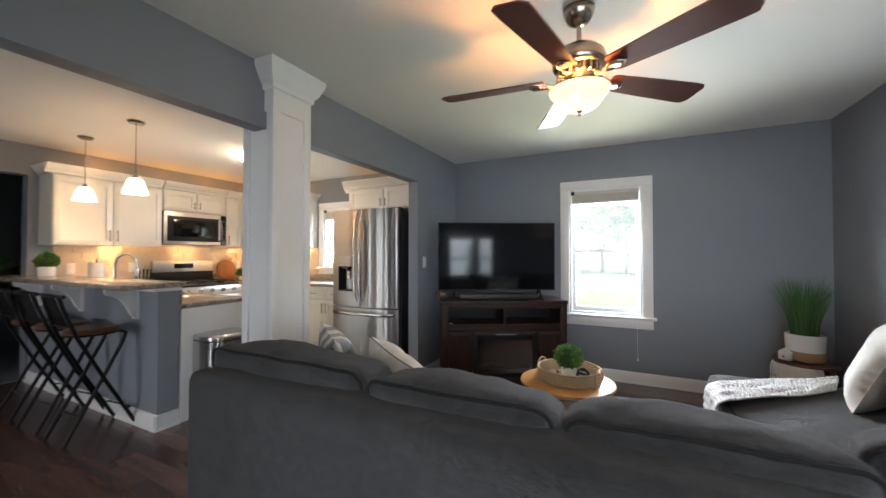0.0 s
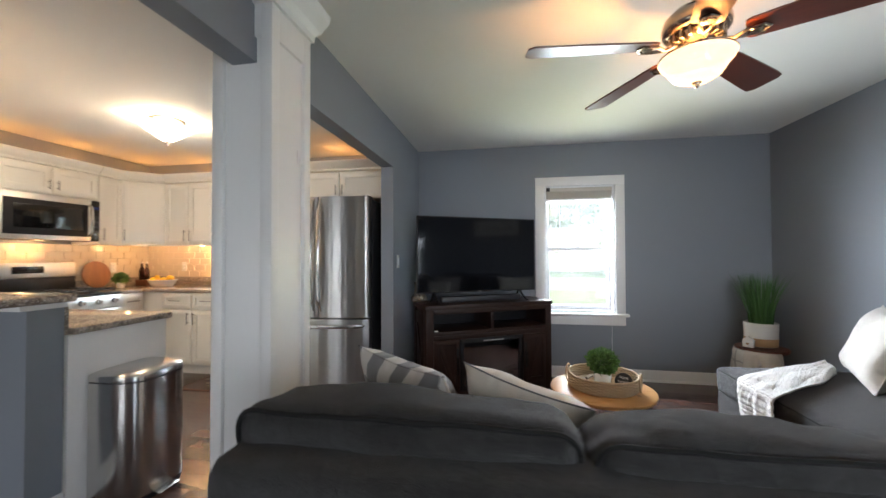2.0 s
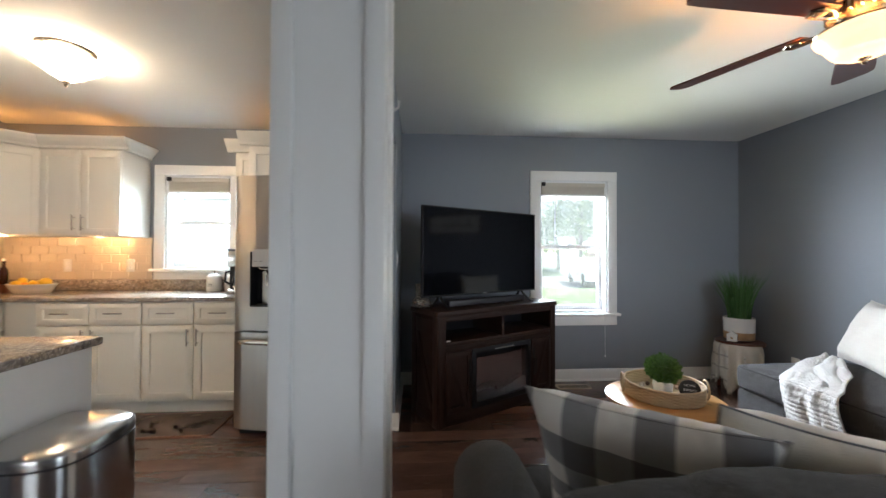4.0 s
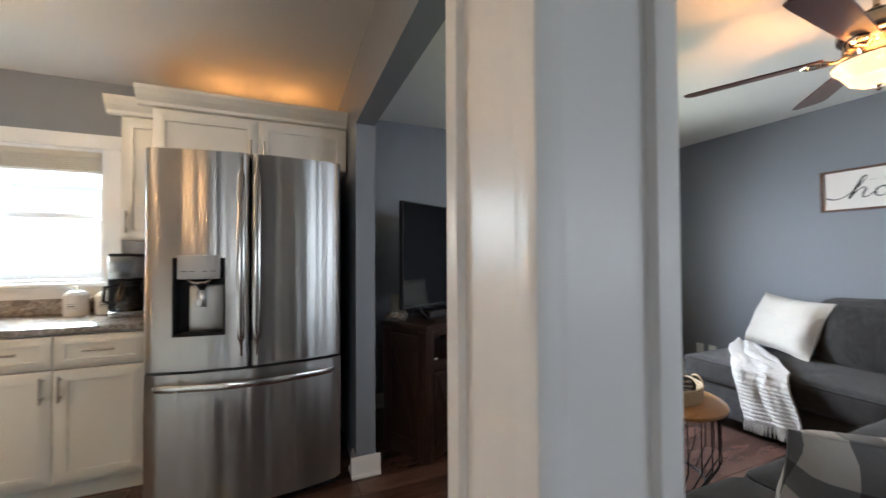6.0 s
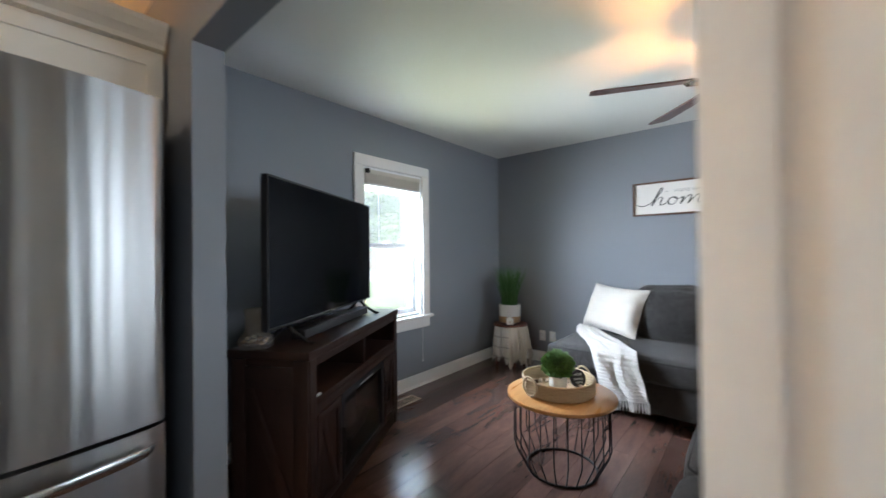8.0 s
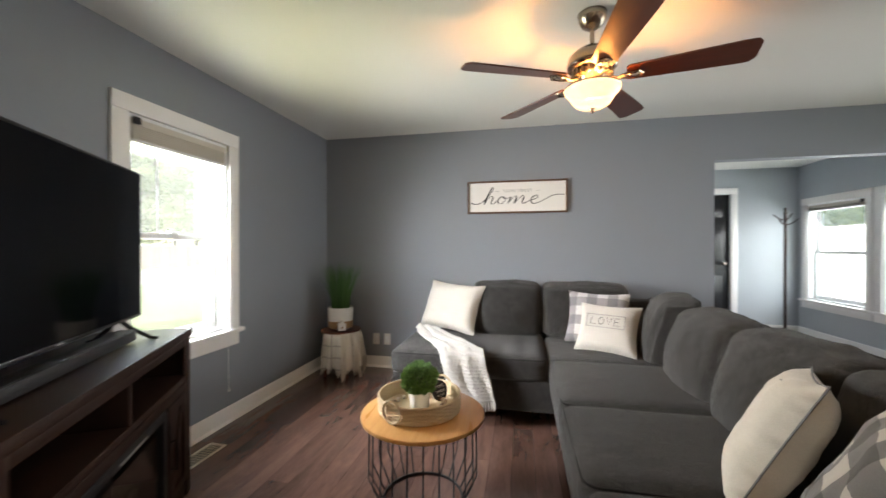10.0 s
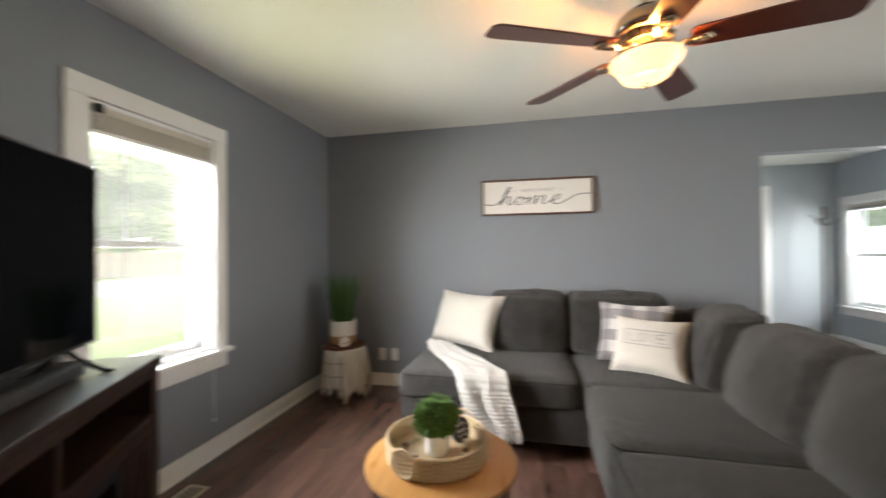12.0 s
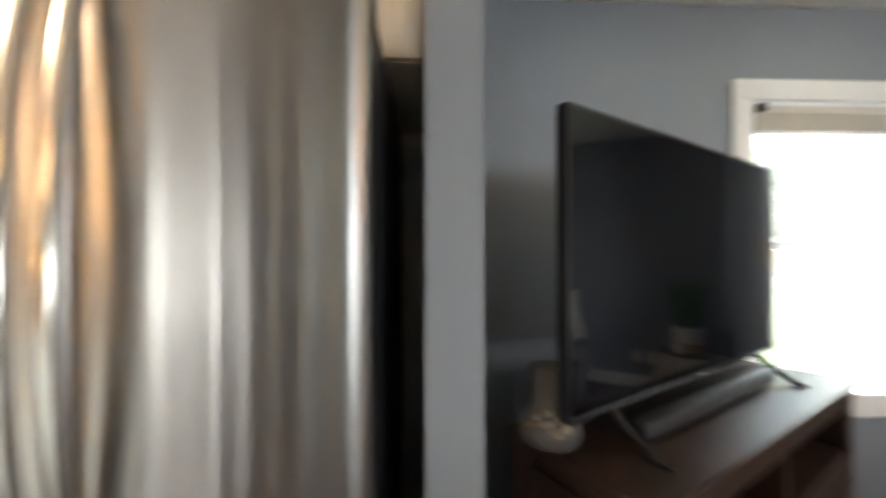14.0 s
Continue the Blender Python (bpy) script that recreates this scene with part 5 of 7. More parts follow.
# ---------------------------------------------------------------- ceiling fan
def ceiling_fan():
    f = thing("ceiling_fan", "five-blade cherry ceiling fan with a lit frosted bowl", "ceiling fan", pose(0.226, 1.836, 0))
    part("canopy", lathe([(0.0, 2.335), (0.022, 2.335), (0.050, 2.352), (0.066, 2.385), (0.070, H), (0.0, H)], 36), NICKEL, f, smooth=True)
    part("downrod", lathe([(0.011, 2.23), (0.011, 2.345)], 14), NICKEL, f)
    part("yoke", lathe([(0.0, 2.222), (0.024, 2.222), (0.026, 2.25), (0.014, 2.262), (0.0, 2.262)], 20), NICKEL, f)
    part("motor", lathe([(0.0, 2.235), (0.045, 2.235), (0.085, 2.222), (0.112, 2.195), (0.120, 2.165), (0.118, 2.142), (0.105, 2.13), (0.0, 2.13)], 48), NICKEL, f, "brushed nickel motor housing", True)
    part("flywheel", lathe([(0.0, 2.13), (0.085, 2.13), (0.092, 2.118), (0.062, 2.085), (0.055, 2.065), (0.0, 2.065)], 40), NICKEL, f)
    for k in range(20):
        a = 2 * math.pi * k / 20
        part("cooling_fin", box(-0.004, 0.004, 0.060, 0.100, 2.092, 2.13, 0.001), NICKEL, f, m=pose(0, 0, 0, 0, 0, math.degrees(a)))
    for k in range(5):
        m = pose(0, 0, 2.086, 0, 0, 41 + 72 * k)
        iron = tube([(0.085, 0.0, 0.0), (0.12, 0.0, -0.014), (0.16, 0.022, -0.008), (0.205, 0.026, -0.006), (0.222, 0.0, -0.006), (0.205, -0.026, -0.006), (0.16, -0.022, -0.008), (0.12, 0.0, -0.014)], 0.007, 8)
        i = part("blade_iron", iron, NICKEL, f, "nickel blade bracket", m=m)
        part("boss", lathe([(0.0, -0.014), (0.018, -0.012), (0.024, -0.004), (0.0, 0.0)], 16, None, (0.185, 0, 0)), NICKEL, i)
        bm = bmesh.new()
        top, bot = [], []
        outline = [(0.155, 0.042), (0.17, 0.052), (0.40, 0.064), (0.60, 0.072), (0.640, 0.071), (0.662, 0.044), (0.662, -0.050), (0.645, -0.070), (0.60, -0.072), (0.40, -0.064), (0.17, -0.052), (0.155, -0.042)]
        for x, y in outline:
            top.append(bm.verts.new((x, y, 0.004)))
            bot.append(bm.verts.new((x, y, -0.003)))
        bm.faces.new(top)
        bm.faces.new(bot[::-1])
        for q in range(len(outline)):
            r = (q + 1) % len(outline)
            bm.faces.new((top[q], bot[q], bot[r], top[r]))
        part("blade", bm, BLADE, f, "dark cherry blade with clipped corners", None, m @ pose(0, 0, 0.004, -13, 0, 0))
    part("switch_cup", lathe([(0.0, 2.068), (0.028, 2.068), (0.030, 2.06), (0.030, 2.05), (0.026, 2.046), (0.0, 2.046)], 32), NICKEL, f)
    bowl = [(0.128, 2.040), (0.134, 2.034), (0.128, 2.020), (0.112, 2.004), (0.100, 1.985), (0.084, 1.962), (0.055, 1.946), (0.02, 1.940), (0.0, 1.939)]
    part("glass_bowl", lathe(bowl, 48), BOWL, f, "glowing amber-white frosted glass bowl", True)
    part("bowl_rim", tube([(0.130 * math.cos(a), 0.130 * math.sin(a), 2.041) for a in (2 * math.pi * i / 48 for i in range(48))], 0.004, 6, None, True), NICKEL, f)
    part("finial", lathe([(0.0, 1.916), (0.006, 1.918), (0.010, 1.926), (0.006, 1.931), (0.017, 1.936), (0.016, 1.941), (0.0, 1.943)], 18), NICKEL, f, smooth=True)
    part("pull_chain", tube([(0.062, 0.02, 2.05), (0.064, 0.021, 1.99)], 0.0012, 5), NICKEL, f)


ceiling_fan()

# ---------------------------------------------------------------- kitchen
def pull(parent, x, z0, z1, y, horizontal=False):
    """Bar pull on a face that looks to -y."""
    if horizontal:
        bm = tube([(z0, y - 0.028, x), (z1, y - 0.028, x)], 0.0055, 10)
        tube([(z0 + 0.02, y, x), (z0 + 0.02, y - 0.028, x)], 0.004, 8, bm)
        tube([(z1 - 0.02, y, x), (z1 - 0.02, y - 0.028, x)], 0.004, 8, bm)
    else:
        bm = tube([(x, y - 0.028, z0), (x, y - 0.028, z1)], 0.0055, 10)
        tube([(x, y, z0 + 0.02), (x, y - 0.028, z0 + 0.02)], 0.004, 8, bm)
        tube([(x, y, z1 - 0.02), (x, y - 0.028, z1 - 0.02)], 0.004, 8, bm)
    return part("handle", bm, PULL, parent, "satin nickel bar pull")


def shaker(parent, name, x0, x1, z0, z1, y, rail=0.058):
    """Framed front in the plane y, facing -y."""
    t = 0.02
    d = part(name, frame_ring(x0, x1, z0, z1, rail, y - t, y, 0.0015), CABINET, parent)
    part("panel", box(x0 + rail - 0.002, x1 - rail + 0.002, y - 0.010, y - 0.002, z0 + rail - 0.002, z1 - rail + 0.002), CABINET, d, smooth=None)
    return d


def base_cabinet(m, w, doors=2, drawers=2, label="cream shaker base cabinet under the granite top", h=0.87, d=0.58):
    """Local: back at y = d, front face at y = 0, x centred."""
    c = thing("base_cabinet", label, "cabinet", m, "base cabinets")
    part("body", box(-w / 2, w / 2, 0.002, d, 0.10, h, 0.001), CABINET, c)
    part("toe_kick", box(-w / 2, w / 2, 0.055, 0.075, 0.0, 0.10), CABINET, c, smooth=None)
    g = 0.003
    for k in range(drawers):
        a, b = -w / 2 + w * k / drawers + g, -w / 2 + w * (k + 1) / drawers - g
        f = shaker(c, "drawer_front", a, b, 0.695, h - 0.008, 0.0, 0.045)
        pull(f, 0.785, (a + b) / 2 - 0.065, (a + b) / 2 + 0.065, -0.02, True)
    for k in range(doors):
        a, b = -w / 2 + w * k / doors + g, -w / 2 + w * (k + 1) / doors - g
        f = shaker(c, "door", a, b, 0.115, 0.688, 0.0)
        x = b - 0.032 if k % 2 == 0 else a + 0.032
        pull(f, x, 0.535, 0.665, -0.02)
    return c


CROWN = [(0, 0), (-0.012, 0.004), (-0.016, 0.022), (-0.040, 0.048), (-0.060, 0.078), (-0.066, 0.095), (0, 0.095)]


def upper_cabinet(m, w, z0, z1, doors=2, d=0.33, label="cream shaker wall cabinet with a crown", handles="low", crown_ends=(False, False)):
    c = thing("wall_cabinet", label, "cabinet", m, "wall cabinets")
    part("body", box(-w / 2, w / 2, 0.002, d, z0, z1, 0.001), CABINET, c)
    g = 0.003
    for k in range(doors):
        a, b = -w / 2 + w * k / doors + g, -w / 2 + w * (k + 1) / doors - g
        f = shaker(c, "door", a, b, z0 + 0.002, z1 - 0.012, 0.0)
        x = b - 0.032 if (k % 2 == 0 and doors > 1) or (doors == 1 and handles == "right") else a + 0.032
        pull(f, x, z0 + 0.04, z0 + min(0.17, (z1 - z0) * 0.5), -0.02)
    e0 = -w / 2 - (0.066 if crown_ends[0] else 0)
    e1 = w / 2 + (0.066 if crown_ends[1] else 0)
    part("crown", extrude_profile([(o - 0.015 if o or u else o, z1 + u) for o, u in CROWN], "x", e0, e1), CABINET, c, smooth=None)
    for flag, x, sgn in ((crown_ends[0], -w / 2, -1), (crown_ends[1], w / 2, 1)):
        if flag:
            part("crown_return", extrude_profile([(x - sgn * o, z1 + u) for o, u in CROWN], "y", -0.015, d), CABINET, c, smooth=None)
    return c


NF = 3.655       # face of the north base cabinets
WF = -4.45       # face of the west base cabinets
base_cabinet(pose(-3.065, NF, 0), 0.76)
base_cabinet(pose(-3.825, NF, 0), 0.752)
base_cabinet(pose(WF, 1.98, 0, 0, 0, 90), 0.60, label="cream shaker base cabinet beside the range")
base_cabinet(pose(WF, 3.515, 0, 0, 0, 90), 0.25, 1, 1, label="narrow cream base cabinet beside the range")
cb = thing("corner_cabinet", "cream corner base cabinet", "cabinet")
part("body", box(-5.04, -4.21, NF + 0.002, N0 - 0.002, 0.0, 0.87), CABINET, cb, smooth=None)


ct = thing("countertop", "speckled brown granite worktop with a short upstand", "countertop")
part("slab", box(-5.045, -2.60, NF - 0.03, N0 - 0.003, 0.872, 0.906, 0.006), GRAN, ct)
part("slab", box(-5.045, WF + 0.03, 3.385, NF - 0.032, 0.872, 0.906, 0.006), GRAN, ct)
part("slab", box(-5.045, WF + 0.03, 1.71, 2.595, 0.872, 0.906, 0.006), GRAN, ct)
part("upstand", box(-5.025, -2.61, N0 - 0.025, N0 - 0.002, 0.906, 1.003, 0.003), GRAN, ct)
part("upstand", box(-5.047, -5.027, 3.40, N0 - 0.03, 0.906, 1.003, 0.003), GRAN, ct)
part("upstand", box(-5.047, -5.027, 1.72, 2.58, 0.906, 1.003, 0.003), GRAN, ct)

UZ0, UZ1 = 1.385, 2.10
upper_cabinet(pose(-4.115, N0 - 0.335, 0), 0.63, UZ0, UZ1, crown_ends=(False, True))
upper_cabinet(pose(-2.775, N0 - 0.335, 0), 0.215, 1.362, UZ1, 1, handles="left", crown_ends=(True, False), label="narrow cream wall cabinet between window and refrigerator")
upper_cabinet(pose(-2.14, 3.635, 0), 1.04, 1.81, 2.085, 2, 0.58, "cream cabinet above the refrigerator with a crown", crown_ends=(True, False))
upper_cabinet(pose(-4.72, 2.095, 0, 0, 0, 90), 0.97, UZ0, UZ1, crown_ends=(True, False), label="wide cream wall cabinet above the sink counter")
upper_cabinet(pose(-4.72, 2.985, 0, 0, 0, 90), 0.79, 1.84, UZ1, label="short cream cabinet above the microwave")
upper_cabinet(pose(-4.72, 3.51, 0, 0, 0, 90), 0.245, UZ0, UZ1, 1, label="narrow cream wall cabinet beside the microwave")
cc = thing("wall_cabinet", "cream diagonal corner wall cabinet", "cabinet", pose(-4.575, 3.768, 0, 0, 0, 45), "wall cabinets")
bm = bmesh.new()
pts = [(-0.203, 0.002), (0.203, 0.002), (0.435, 0.236), (0.0, 0.66), (-0.435, 0.236)]
lo = [bm.verts.new((x, y, UZ0)) for x, y in pts]
hi = [bm.verts.new((x, y, UZ1)) for x, y in pts]
bm.faces.new(lo[::-1])
bm.faces.new(hi)
for i in range(5):
    bm.faces.new((lo[i], lo[(i + 1) % 5], hi[(i + 1) % 5], hi[i]))
part("body", bm, CABINET, cc, smooth=None)
fd = shaker(cc, "door", -0.20, 0.20, UZ0 + 0.002, UZ1 - 0.012, 0.0)
pull(fd, -0.168, UZ0 + 0.04, UZ0 + 0.17, -0.02)
part("crown", extrude_profile([(o - 0.015 if o or u else o, UZ1 + u) for o, u in CROWN], "x", -0.235, 0.235), CABINET, cc, smooth=None)
for lx, ly in ((-4.10, 4.06), (-4.72, 3.90), (-4.88, 2.20)):
    pk = thing("puck_light", "small lit puck light under the wall cabinet", "light", pose(lx, ly, UZ0))
    part("ring", lathe([(0.026, -0.001), (0.034, -0.001), (0.034, -0.012), (0.026, -0.012)], 24, None, (0, 0, 0), True), CERAMIC, pk)
    part("lens", lathe([(0.0, -0.010), (0.026, -0.010)], 24), PUCK, pk)


def fridge():
    f = thing("refrigerator", "stainless french-door refrigerator with a water dispenser", "refrigerator", pose(-2.145, 3.256, 0))
    w, z1 = 0.4415, 1.770
    part("case", box(-w + 0.006, w - 0.006, 0.085, 0.86, 0.045, z1 - 0.012, 0.006), SIDE, f, "dark grey side casing")
    part("base_grille", box(-w + 0.02, w - 0.02, 0.06, 0.10, 0.0, 0.065), PLASTIC, f, smooth=None)

    def panel(x0, x1, za, zb, hole=None):
        """Gently bowed front with rolled edges."""
        bm = bmesh.new()
        nx, xs = 26, []
        for i in range(nx + 1):
            xs.append(x0 + (x1 - x0) * i / nx)
        zs = [za, zb] if not hole else [za, hole[2], hole[3], zb]
        if hole:
            xs = sorted(set(xs + [hole[0], hole[1]]))

        def y_at(x):
            u = x / w
            e = min(x - x0, x1 - x) / 0.022
            return -0.062 * (1 - u * u) + (0.016 * (1 - math.sqrt(max(0, 1 - (1 - min(e, 1)) ** 2))))
        rows = [[bm.verts.new((x, y_at(x), z)) for x in xs] for z in zs]
        back = [[bm.verts.new((x, 0.078, z)) for x in xs] for z in zs]
        for r in range(len(zs) - 1):
            for i in range(len(xs) - 1):
                mid = (xs[i] + xs[i + 1]) / 2
                if hole and r == 1 and hole[0] < mid < hole[1]:
                    continue
                bm.faces.new((rows[r][i], rows[r][i + 1], rows[r + 1][i + 1], rows[r + 1][i]))
        for r in range(len(zs) - 1):
            bm.faces.new((rows[r][0], rows[r + 1][0], back[r + 1][0], back[r][0]))
            bm.faces.new((rows[r][-1], back[r][-1], back[r + 1][-1], rows[r + 1][-1]))
        for r in (0, len(zs) - 1):
            for i in range(len(xs) - 1):
                bm.faces.new((rows[r][i], back[r][i], back[r][i + 1], rows[r][i + 1]))
        return bm
    hole = (-0.325, -0.105, 0.885, 1.255)
    dl = part("door", panel(-w, -0.004, 0.725, z1, hole), STEEL, f, "brushed steel door with a dispenser", 50)
    dr = part("door", panel(0.004, w, 0.725, z1), STEEL, f, "brushed steel door", 50)
    dw = part("freezer_drawer", panel(-w, w, 0.062, 0.712), STEEL, f, "brushed steel freezer drawer", 50)
    # dispenser
    part("dispenser_recess", boxes([(hole[0], hole[1], 0.070, 0.078, hole[2], hole[3]), (hole[0] - 0.001, hole[0] + 0.006, -0.026, 0.078, hole[2], hole[3]), (hole[1] - 0.006, hole[1] + 0.001, -0.056, 0.078, hole[2], hole[3]), (hole[0], hole[1], -0.026, 0.078, hole[2] - 0.002, hole[2] + 0.006)]), PLASTIC, dl, "dark dispenser recess", None)
    part("dispenser_back", box(-0.272, -0.122, 0.034, 0.07, 0.895, 1.12, 0.010), SATIN, dl, "steel dispenser backplate")
    part("control_panel", box(-0.300, -0.128, -0.060, 0.06, 1.155, 1.268, 0.004), DISPLAY, dl, "light grey touch panel")
    part("nozzle", lathe([(0.012, 1.10), (0.030, 1.13), (0.040, 1.15), (0.0, 1.15)], 20, None, (-0.215, 0.02, 0)), PLASTIC, dl)
    part("spout_trim", tube([(-0.262, -0.040, 1.150), (-0.240, -0.050, 1.137), (-0.190, -0.050, 1.137), (-0.168, -0.040, 1.150)], 0.006, 8), CHROME, dl)
    part("paddle", box(-0.237, -0.193, 0.010, 0.020, 1.015, 1.10, 0.004), STEEL_H, dl)
    part("drip_tray", box(-0.30, -0.13, -0.016, 0.05, 0.890, 0.899, 0.002), PLASTIC, dl)
    part("panel_marks", boxes([(-0.285, -0.262, -0.0610, -0.0598, 1.19, 1.193), (-0.25, -0.23, -0.0610, -0.0598, 1.19, 1.193), (-0.20, -0.18, -0.0610, -0.0598, 1.19, 1.193), (-0.165, -0.145, -0.0610, -0.0598, 1.19, 1.193)]), INK, dl, smooth=None)
    def strap(path, widths, thick):
        """Flat bar with rounded edges; each row of the path is a centre and the bar's width runs along x or z."""
        bm = bmesh.new()
        pts = [Vector(p) for p, _ in path]
        rings = []
        for q, ((_, across), wd) in enumerate(zip(path, widths)):
            t = (pts[min(q + 1, len(pts) - 1)] - pts[max(q - 1, 0)]).normalized()
            a = Vector(across)
            b = t.cross(a).normalized()
            ring = []
            for k in range(12):
                c, d = math.cos(2 * math.pi * k / 12), math.sin(2 * math.pi * k / 12)
                ring.append(bm.verts.new(pts[q] + a * wd / 2 * math.copysign(abs(c) ** 0.5, c) + b * thick / 2 * math.copysign(abs(d) ** 0.7, d)))
            rings.append(ring)
        for lo, hi in zip(rings, rings[1:]):
            for k in range(12):
                bm.faces.new((lo[k], lo[(k + 1) % 12], hi[(k + 1) % 12], hi[k]))
        bm.faces.new(rings[0])
        bm.faces.new(rings[-1])
        return bm

    for x, p in ((-0.034, dl), (0.034, dr)):
        rows = [(1.745, -0.062, 0.009), (1.715, -0.070, 0.010), (1.685, -0.084, 0.013), (1.666, -0.092, 0.022), (1.652, -0.096, 0.032)]
        rows += [(1.652 - 0.778 * k / 14, -0.098 - 0.026 * math.sin(math.pi * k / 14), 0.034) for k in range(1, 14)]
        rows += [(0.874, -0.096, 0.032), (0.860, -0.092, 0.022), (0.840, -0.084, 0.013), (0.810, -0.070, 0.010), (0.780, -0.062, 0.009)]
        bar = strap([((x, y, z), (1, 0, 0)) for z, y, _ in rows], [wd for _, _, wd in rows], 0.016)
        part("handle", bar, STEEL_H, p, "flat bowed steel handle")
    rows = [(-0.405, -0.004, 0.014), (-0.395, -0.030, 0.022), (-0.380, -0.046, 0.030)]
    rows += [(-0.380 + 0.76 * k / 14, -0.048 - 0.064 * math.sin(math.pi * k / 14), 0.034) for k in range(1, 14)]
    rows += [(0.380, -0.046, 0.030), (0.395, -0.030, 0.022), (0.405, -0.004, 0.014)]
    bar = strap([((x, y, 0.655), (0, 0, 1)) for x, y, _ in rows], [wd for _, _, wd in rows], 0.016)
    part("handle", bar, STEEL_H, dw, "flat bowed steel handle")
    part("badge", lathe([(0.0, 0.0), (0.011, 0.0)], 18), DISPLAY, dr, m=pose(0.375, -0.0115, 1.722, 90, 0, 0))
    for x in (-0.38, 0.38):
        part("hinge_cover", box(x - 0.05, x + 0.05, 0.03, 0.14, z1 - 0.012, z1 + 0.012, 0.005), SIDE, f)


fridge()


def microwave():
    m = thing("microwave", "stainless over-range microwave with a black door", "microwave", pose(-4.70, 2.985, 0, 0, 0, 90))
    w = 0.395
    part("case", box(-w, w, 0.0, 0.335, 1.412, 1.828, 0.004), SIDE, m, smooth=40)
    d = part("door", box(-w, w * 0.80, -0.020, -0.001, 1.414, 1.826, 0.006), SATIN, m, "satin steel door")
    part("window", box(-w + 0.035, w * 0.72, -0.0225, -0.018, 1.455, 1.772, 0.003), PLASTIC, d, "black glass window")
    part("window_glass", box(-w + 0.105, w * 0.62, -0.0240, -0.022, 1.515, 1.725, 0.001), DARKGLASS, d)
    part("top_vent", box(-w, w, -0.016, 0.0, 1.8265, 1.834, 0.002), SATIN, m)
    part("control_panel", box(w * 0.805, w, -0.019, -0.001, 1.414, 1.826, 0.004), DARKGLASS, m)
    part("clock", box(w * 0.84, w * 0.97, -0.0205, -0.0188, 1.735, 1.765), surf("blue_display", (0.03, 0.05, 0.22), 0.2, relief=0), m, smooth=None)
    for k in range(12):
        part("button", box(w * 0.835 + (k % 3) * 0.021, w * 0.835 + (k % 3) * 0.021 + 0.014, -0.0205, -0.0188, 1.50 + (k // 3) * 0.05, 1.52 + (k // 3) * 0.05), SIDE, m, smooth=None)
    part("handle", tube([(w * 0.755, -0.018, 1.775), (w * 0.755, -0.048, 1.75), (w * 0.755, -0.062, 1.62), (w * 0.755, -0.048, 1.49), (w * 0.755, -0.018, 1.465)], 0.013, 10), STEEL_H, d, "bowed steel handle")


microwave()


def gas_range():
    r = thing("range", "stainless gas range with black grates", "stove", pose(-4.40, 2.99, 0, 0, 0, 90))
    w = 0.38
    part("body", box(-w, w, 0.0, 0.63, 0.03, 0.885, 0.004), SATIN, r)
    part("oven_door", box(-w + 0.006, w - 0.006, -0.035, -0.002, 0.24, 0.755, 0.006), SATIN, r)
    part("oven_window", box(-0.24, 0.24, -0.0375, -0.033, 0.38, 0.64, 0.004), DARKGLASS, r)
    part("oven_handle", tube([(-0.33, -0.035, 0.715), (-0.33, -0.075, 0.715), (0.33, -0.075, 0.715), (0.33, -0.035, 0.715)], 0.011, 10), STEEL_H, r)
    part("drawer", box(-w + 0.006, w - 0.006, -0.03, -0.002, 0.06, 0.23, 0.005), SATIN, r)
    part("control_rail", box(-w, w, -0.04, 0.01, 0.77, 0.882, 0.008), SATIN, r)
    for k in range(5):
        part("knob", lathe([(0.0, 0.032), (0.017, 0.032), (0.020, 0.008), (0.026, 0.006), (0.026, 0.0)], 18), STEEL_H, r, m=pose(-0.29 + 0.145 * k, -0.040, 0.828, 90, 0, 0))
    part("cooktop", box(-w, w, -0.02, 0.58, 0.885, 0.905, 0.004), PLASTIC, r, "black enamel cooktop")
    for cx in (-0.245, 0.0, 0.245):
        g = boxes([(cx - 0.11, cx + 0.11, 0.03 + 0.125 * k, 0.042 + 0.125 * k, 0.925, 0.94) for k in range(5)] + [(cx - 0.115, cx - 0.103, 0.03, 0.545, 0.918, 0.94), (cx + 0.103, cx + 0.115, 0.03, 0.545, 0.918, 0.94)] + [(cx - 0.115, cx - 0.103, 0.03, 0.045, 0.905, 0.92), (cx + 0.103, cx + 0.115, 0.53, 0.545, 0.905, 0.92)], 0.002)
        part("grate", g, BLACK, r, "cast iron grate")
        for cy in (0.16, 0.42):
            part("burner", lathe([(0.0, 0.918), (0.035, 0.918), (0.042, 0.905)], 20, None, (cx, cy, 0)), BLACK, r)
    part("backguard", box(-w, w, 0.565, 0.63, 1.055, 1.20, 0.008), SATIN, r, "steel back panel")
    part("back_riser", box(-w + 0.004, w - 0.004, 0.555, 0.63, 0.905, 1.055, 0.004), PLASTIC, r, "black enamel riser")
    part("display", box(-0.13, 0.11, 0.5625, 0.567, 1.10, 1.165, 0.001), DARKGLASS, r)


gas_range()


